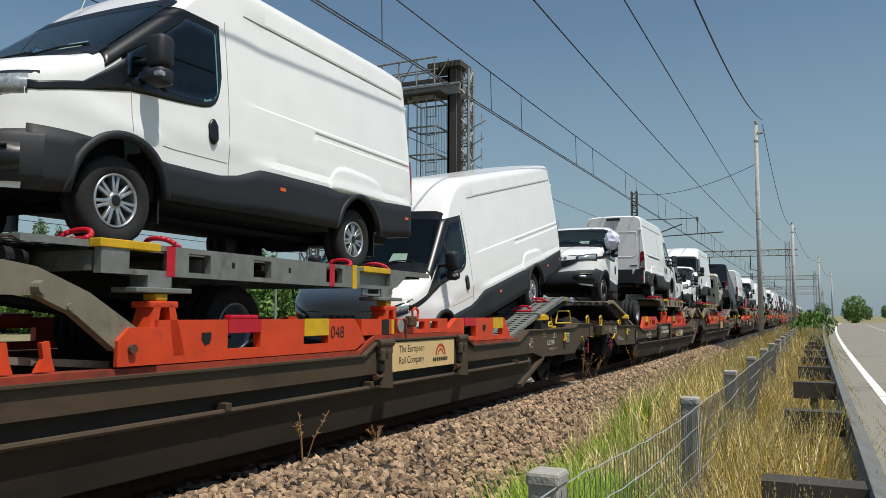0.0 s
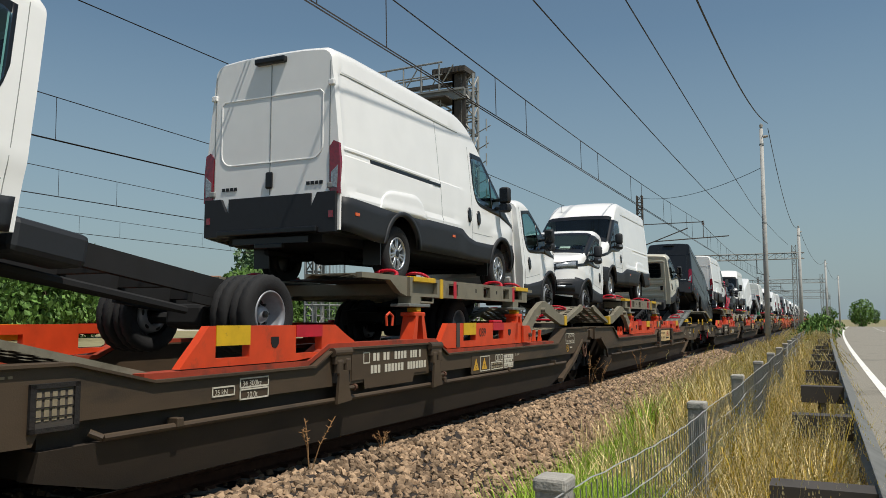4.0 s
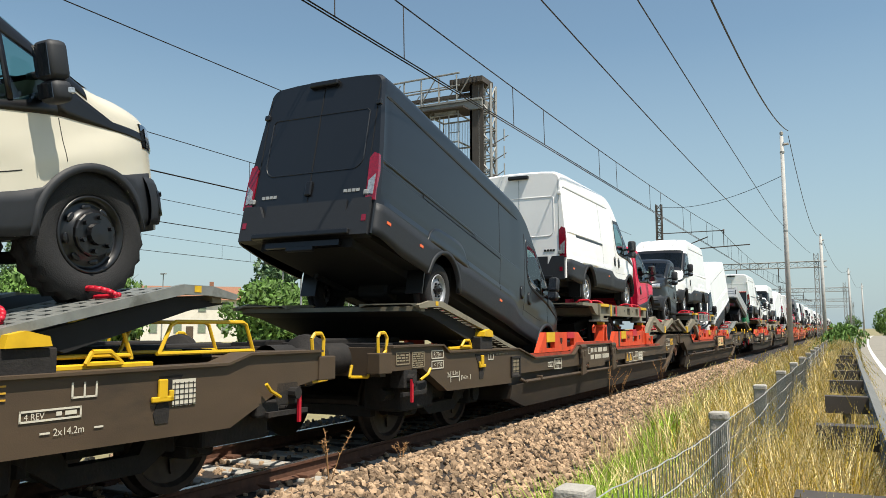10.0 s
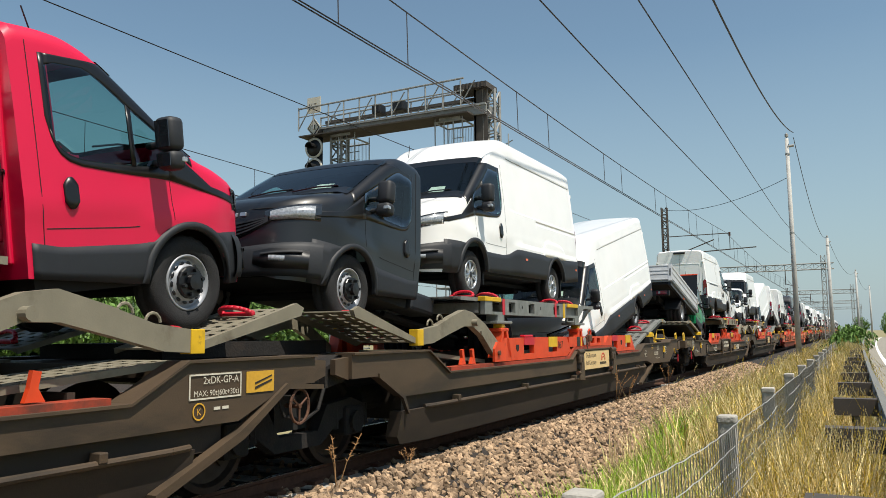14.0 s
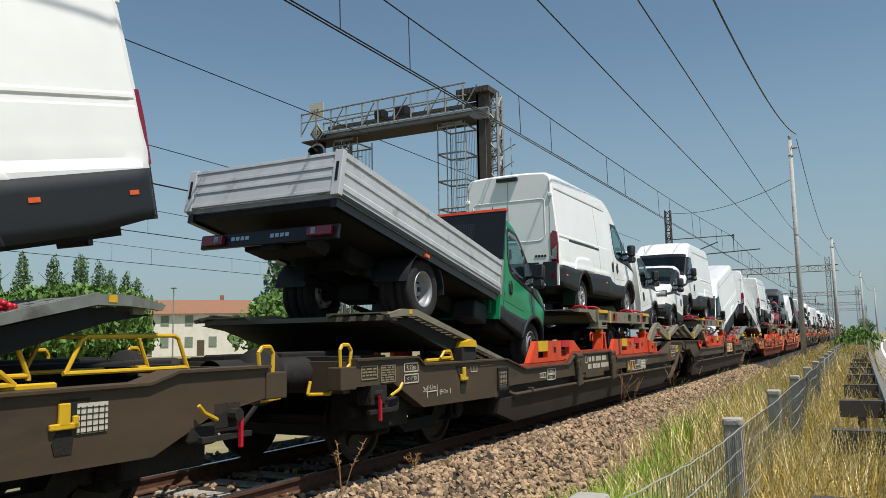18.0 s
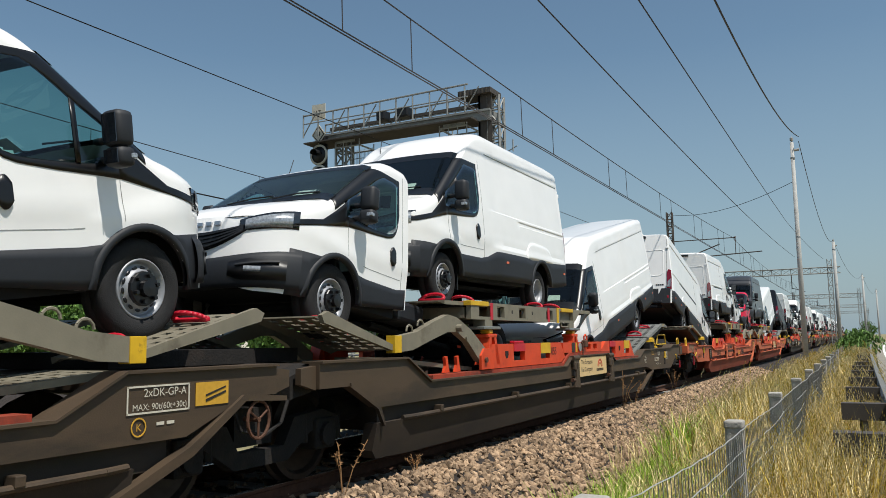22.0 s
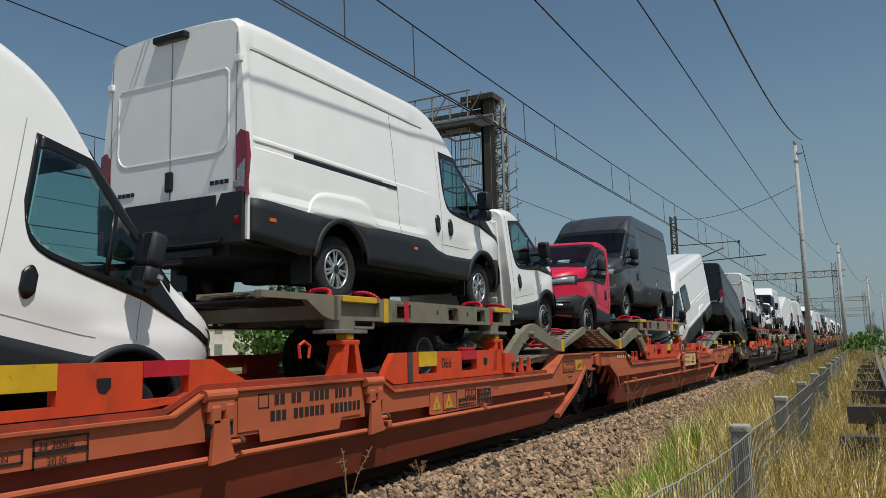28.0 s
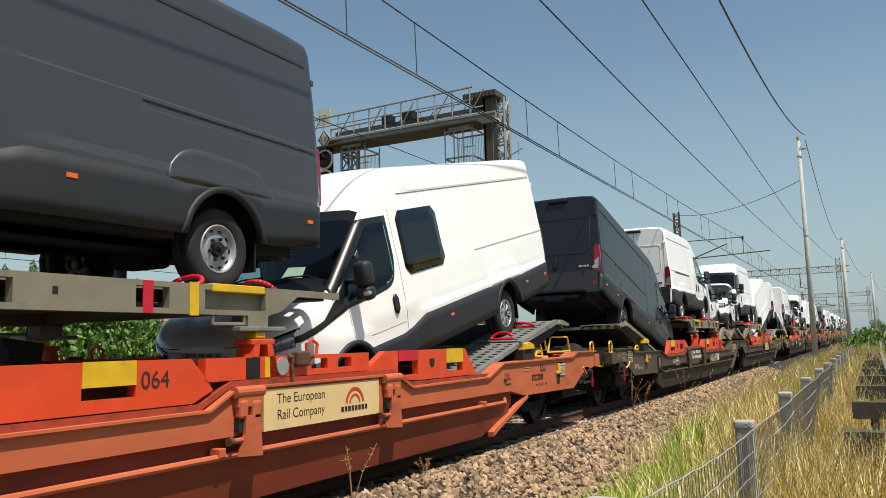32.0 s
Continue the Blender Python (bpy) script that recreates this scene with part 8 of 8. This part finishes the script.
def plain_copy(src):
    """A copy of a thing whose parts are joined by material, for the far end of the train."""
    ob = new(src.name.split(".")[0])
    for key in ("label", "category", "group"):
        ob[key] = src[key]
    by = {}
    for c in src.children_recursive:
        if c.data is None:
            continue
        m = c.matrix_basis.copy()
        p = c.parent
        while p is not src:
            m = p.matrix_basis @ m
            p = p.parent
        by.setdefault(c.data.materials[0], []).append((c, m))
    for mat, items in by.items():
        big = max(items, key=lambda it: len(it[0].data.polygons))[0]
        bm = bmesh.new()
        for c, m in items:
            if len(c.data.polygons) < 3:
                continue
            n0 = len(bm.verts)
            bm.from_mesh(c.data)
            bm.verts.ensure_lookup_table()
            bmesh.ops.transform(bm, matrix=m, verts=bm.verts[n0:])
        part(big.name.split(".")[0], bm, mat, ob)
    return ob


VAN_S = lambda label, col, wheel, **k: (lambda: van(label, col, 6.02, 3.52, wheel, **k))
VAN_L = lambda label, col, wheel, **k: (lambda: van(label, col, 7.18, 4.22, wheel, **k))
KINDS = {
    "van_white": (VAN_S("white high-roof panel van with alloy wheels on the rack", WHITE, "alloy"), 3.52),
    "van_white_twin": (VAN_S("white high-roof panel van with twin rear wheels on the rack", WHITE, "truck", twin=True), 3.52),
    "van_grey": (VAN_S("dark grey high-roof panel van with steel wheels on the rack", GREY, "steel"), 3.52),
    "long_white": (VAN_L("long white panel van tilted on the sloping gangway", WHITE, "steel"), 4.22),
    "long_alloy": (VAN_L("long white panel van with alloy wheels tilted on the gangway", WHITE, "alloy"), 4.22),
    "long_black": (VAN_L("long black panel van tilted on the sloping gangway", BLACK, "steel"), 4.22),
    "long_window": (VAN_L("long white van with a side window tilted on the gangway", WHITE, "alloy", window=True), 4.22),
    "cab_white": (lambda: cab_truck("white cab chassis nose up on the gangway", WHITE), 4.3),
    "cab_wrap": (lambda: cab_truck("white cab chassis with a plastic-wrapped mirror", WHITE, wrap=True), 4.3),
    "cab_red": (lambda: cab_truck("bright red cab chassis nose up on the gangway", RED), 4.3),
    "cab_black": (lambda: cab_truck("black cab chassis nose up on the gangway", BLACK), 4.3),
    "cab_beige": (lambda: cab_truck("beige four-wheel-drive cab chassis with coarse tyres", BEIGE, "dark", 0.47, 3.85, "dark", four=True, lift=0.10), 3.85),
    "cab_green": (lambda: dropside(), 3.81)}


def dropside():
    v = cab_truck("green dropside truck with a grey load bed, tilted", GREEN, wb=3.81)
    dropside_body(v)
    return v


LOAD = [  # per wagon: the six vehicles from its front coupling on
    ("long_white", "van_white", "cab_white", "cab_white", "van_white", "long_alloy"),
    ("cab_wrap", "van_white", "cab_white", "cab_white", "van_white", "cab_beige"),
    ("long_black", "van_white", "cab_red", "cab_black", "van_white", "long_white"),
    ("cab_green", "van_white", "cab_white", "cab_white", "van_white_twin", "long_white"),
    ("long_white", "van_white", "cab_white", "cab_red", "van_grey", "long_window"),
    ("long_black", "van_white", "cab_white", "cab_white", "van_white", "long_white"),
    ("long_white", "van_white", "cab_red", "cab_white", "van_white", "long_white")]
NUMBERS = [("", "048"), ("089", "052"), ("041", "067"), ("229", "055"), ("066", "064"), ("", "")]

for i, start in enumerate(STARTS):
    if i == 4:
        make = lambda: wagon("orange-brown double pocket wagon with white and dark lettering", WORANGE, WORANGE_SHADED, DARK_MARK, CREAM, True)
    else:
        make = lambda: wagon("olive-brown double pocket wagon with white lettering", OLIVE, OLIVE_SHADED, WHITE_MARK, CREAM)
    wg = spawn("wagon_orange" if i == 4 else "wagon" if i < NEAR else "wagon_far", make if i < NEAR else (lambda: plain_copy(CACHE["wagon"])), start, Matrix.Identity(4))
    if i == 1:
        for c in [c for c in wg.children if c.name.startswith("cable_sign")]:
            bpy.data.objects.remove(c)
    for h in (0, 1) if i else (1,):          # the front half of the first wagon has passed
        num = NUMBERS[i][h] if i < len(NUMBERS) else ""
        galv = h == 1 and i in (0, 2)
        close = i < NEAR - 1 or i < NEAR and h == 0
        key = ("rack_grey" if galv else "rack_olive", h) if close else ("rack_far", h)
        rk = spawn(key, (lambda h=h: plain_copy(CACHE["rack_olive", h])) if not close else lambda: rack("orange and grey steel rack that carries vehicles in the wagon", RACK_GREY if galv else RACK_OLIVE, h == 1), start,
                   Matrix.Identity(4) if h == 0 else Matrix.Translation((0, WAGON, 0)) @ TURNED)
        for c in [c for c in rk.children if c.name.startswith("marking")]:
            if rk is not CACHE[key]:
                bpy.data.objects.remove(c)
        if close:          # the chocks stand at the wheels of the van above
            k = 5 if h else 2
            d = (SPECIAL[i, k][0] if (i, k) in SPECIAL else SLOT[k][0]) + AWAY[i][k - 1] - SLOT[k][0]
            for c in rk.children:
                if c.name.startswith("wheel_chock") and 9 < c.data.vertices[0].co.y < 14:
                    c.location.y = -d if h else d
        if num:
            m = on_side(11.18, 1.10, 1.464) if h == 0 else on_side(0, 0, 0)
            if h == 1:
                m = TURNED.inverted() @ Matrix.Translation((0, -WAGON, 0)) @ on_side(23.60, 1.10, 1.464)
            lettering(num, 0.17, DARK_MARK, rk, m)
    for k, kind in enumerate(LOAD[i] if i < len(LOAD) else LOAD[(0, 3, 2, 4)[i % 4]], 1):
        if i == 0 and k < 4:
            continue
        if i > 6 and kind == "cab_green":
            kind = "long_white"
        build, wb = KINDS[kind]
        fw = 1.0 if kind.startswith("cab") else 1.10
        close = i < NEAR - 1 or i < NEAR and k < 4
        away = Matrix.Translation((0, AWAY[i][k - 1] if i < len(AWAY) else 0.0, 0))
        if (i, k) in SPECIAL:
            f, zf, r, zr, left = SPECIAL[i, k]
            spawn(kind, build, start, away @ seat(f, zf, r, zr, left, fw))
        else:
            spawn(kind if close else kind + "_far", build if close else (lambda b=build, q=kind: plain_copy(CACHE[q] if q in CACHE else b())), start, away @ slot_pose(k, wb, fw))


def motions():
    for ob, start, m in TRAIN:
        walk(ob, [(t, Matrix.Translation((TRACK_X, start - s, 0)) @ m) for t, s in RUN])
    # wheelsets of the wagons that pass close by roll on the rails
    ts = np.arange(0, 32.01, 0.13).tolist()
    if ts[-1] < 32:
        ts.append(32.0)
    run_t, run_s = zip(*RUN)
    for ob, start, m in TRAIN:
        if ob.name.startswith("pocket_wagon") and start < 70:
            for b in ob.children:
                for ax in b.children:
                    if ax.name.startswith("wheelset"):
                        place = ax.matrix_basis.translation.copy()
                        walk(ax, [(t, Matrix.Translation(place) @ Matrix.Rotation((np.interp(t, run_t, run_s) - run_s[0]) / 0.46, 4, "X")) for t in ts])


motions()
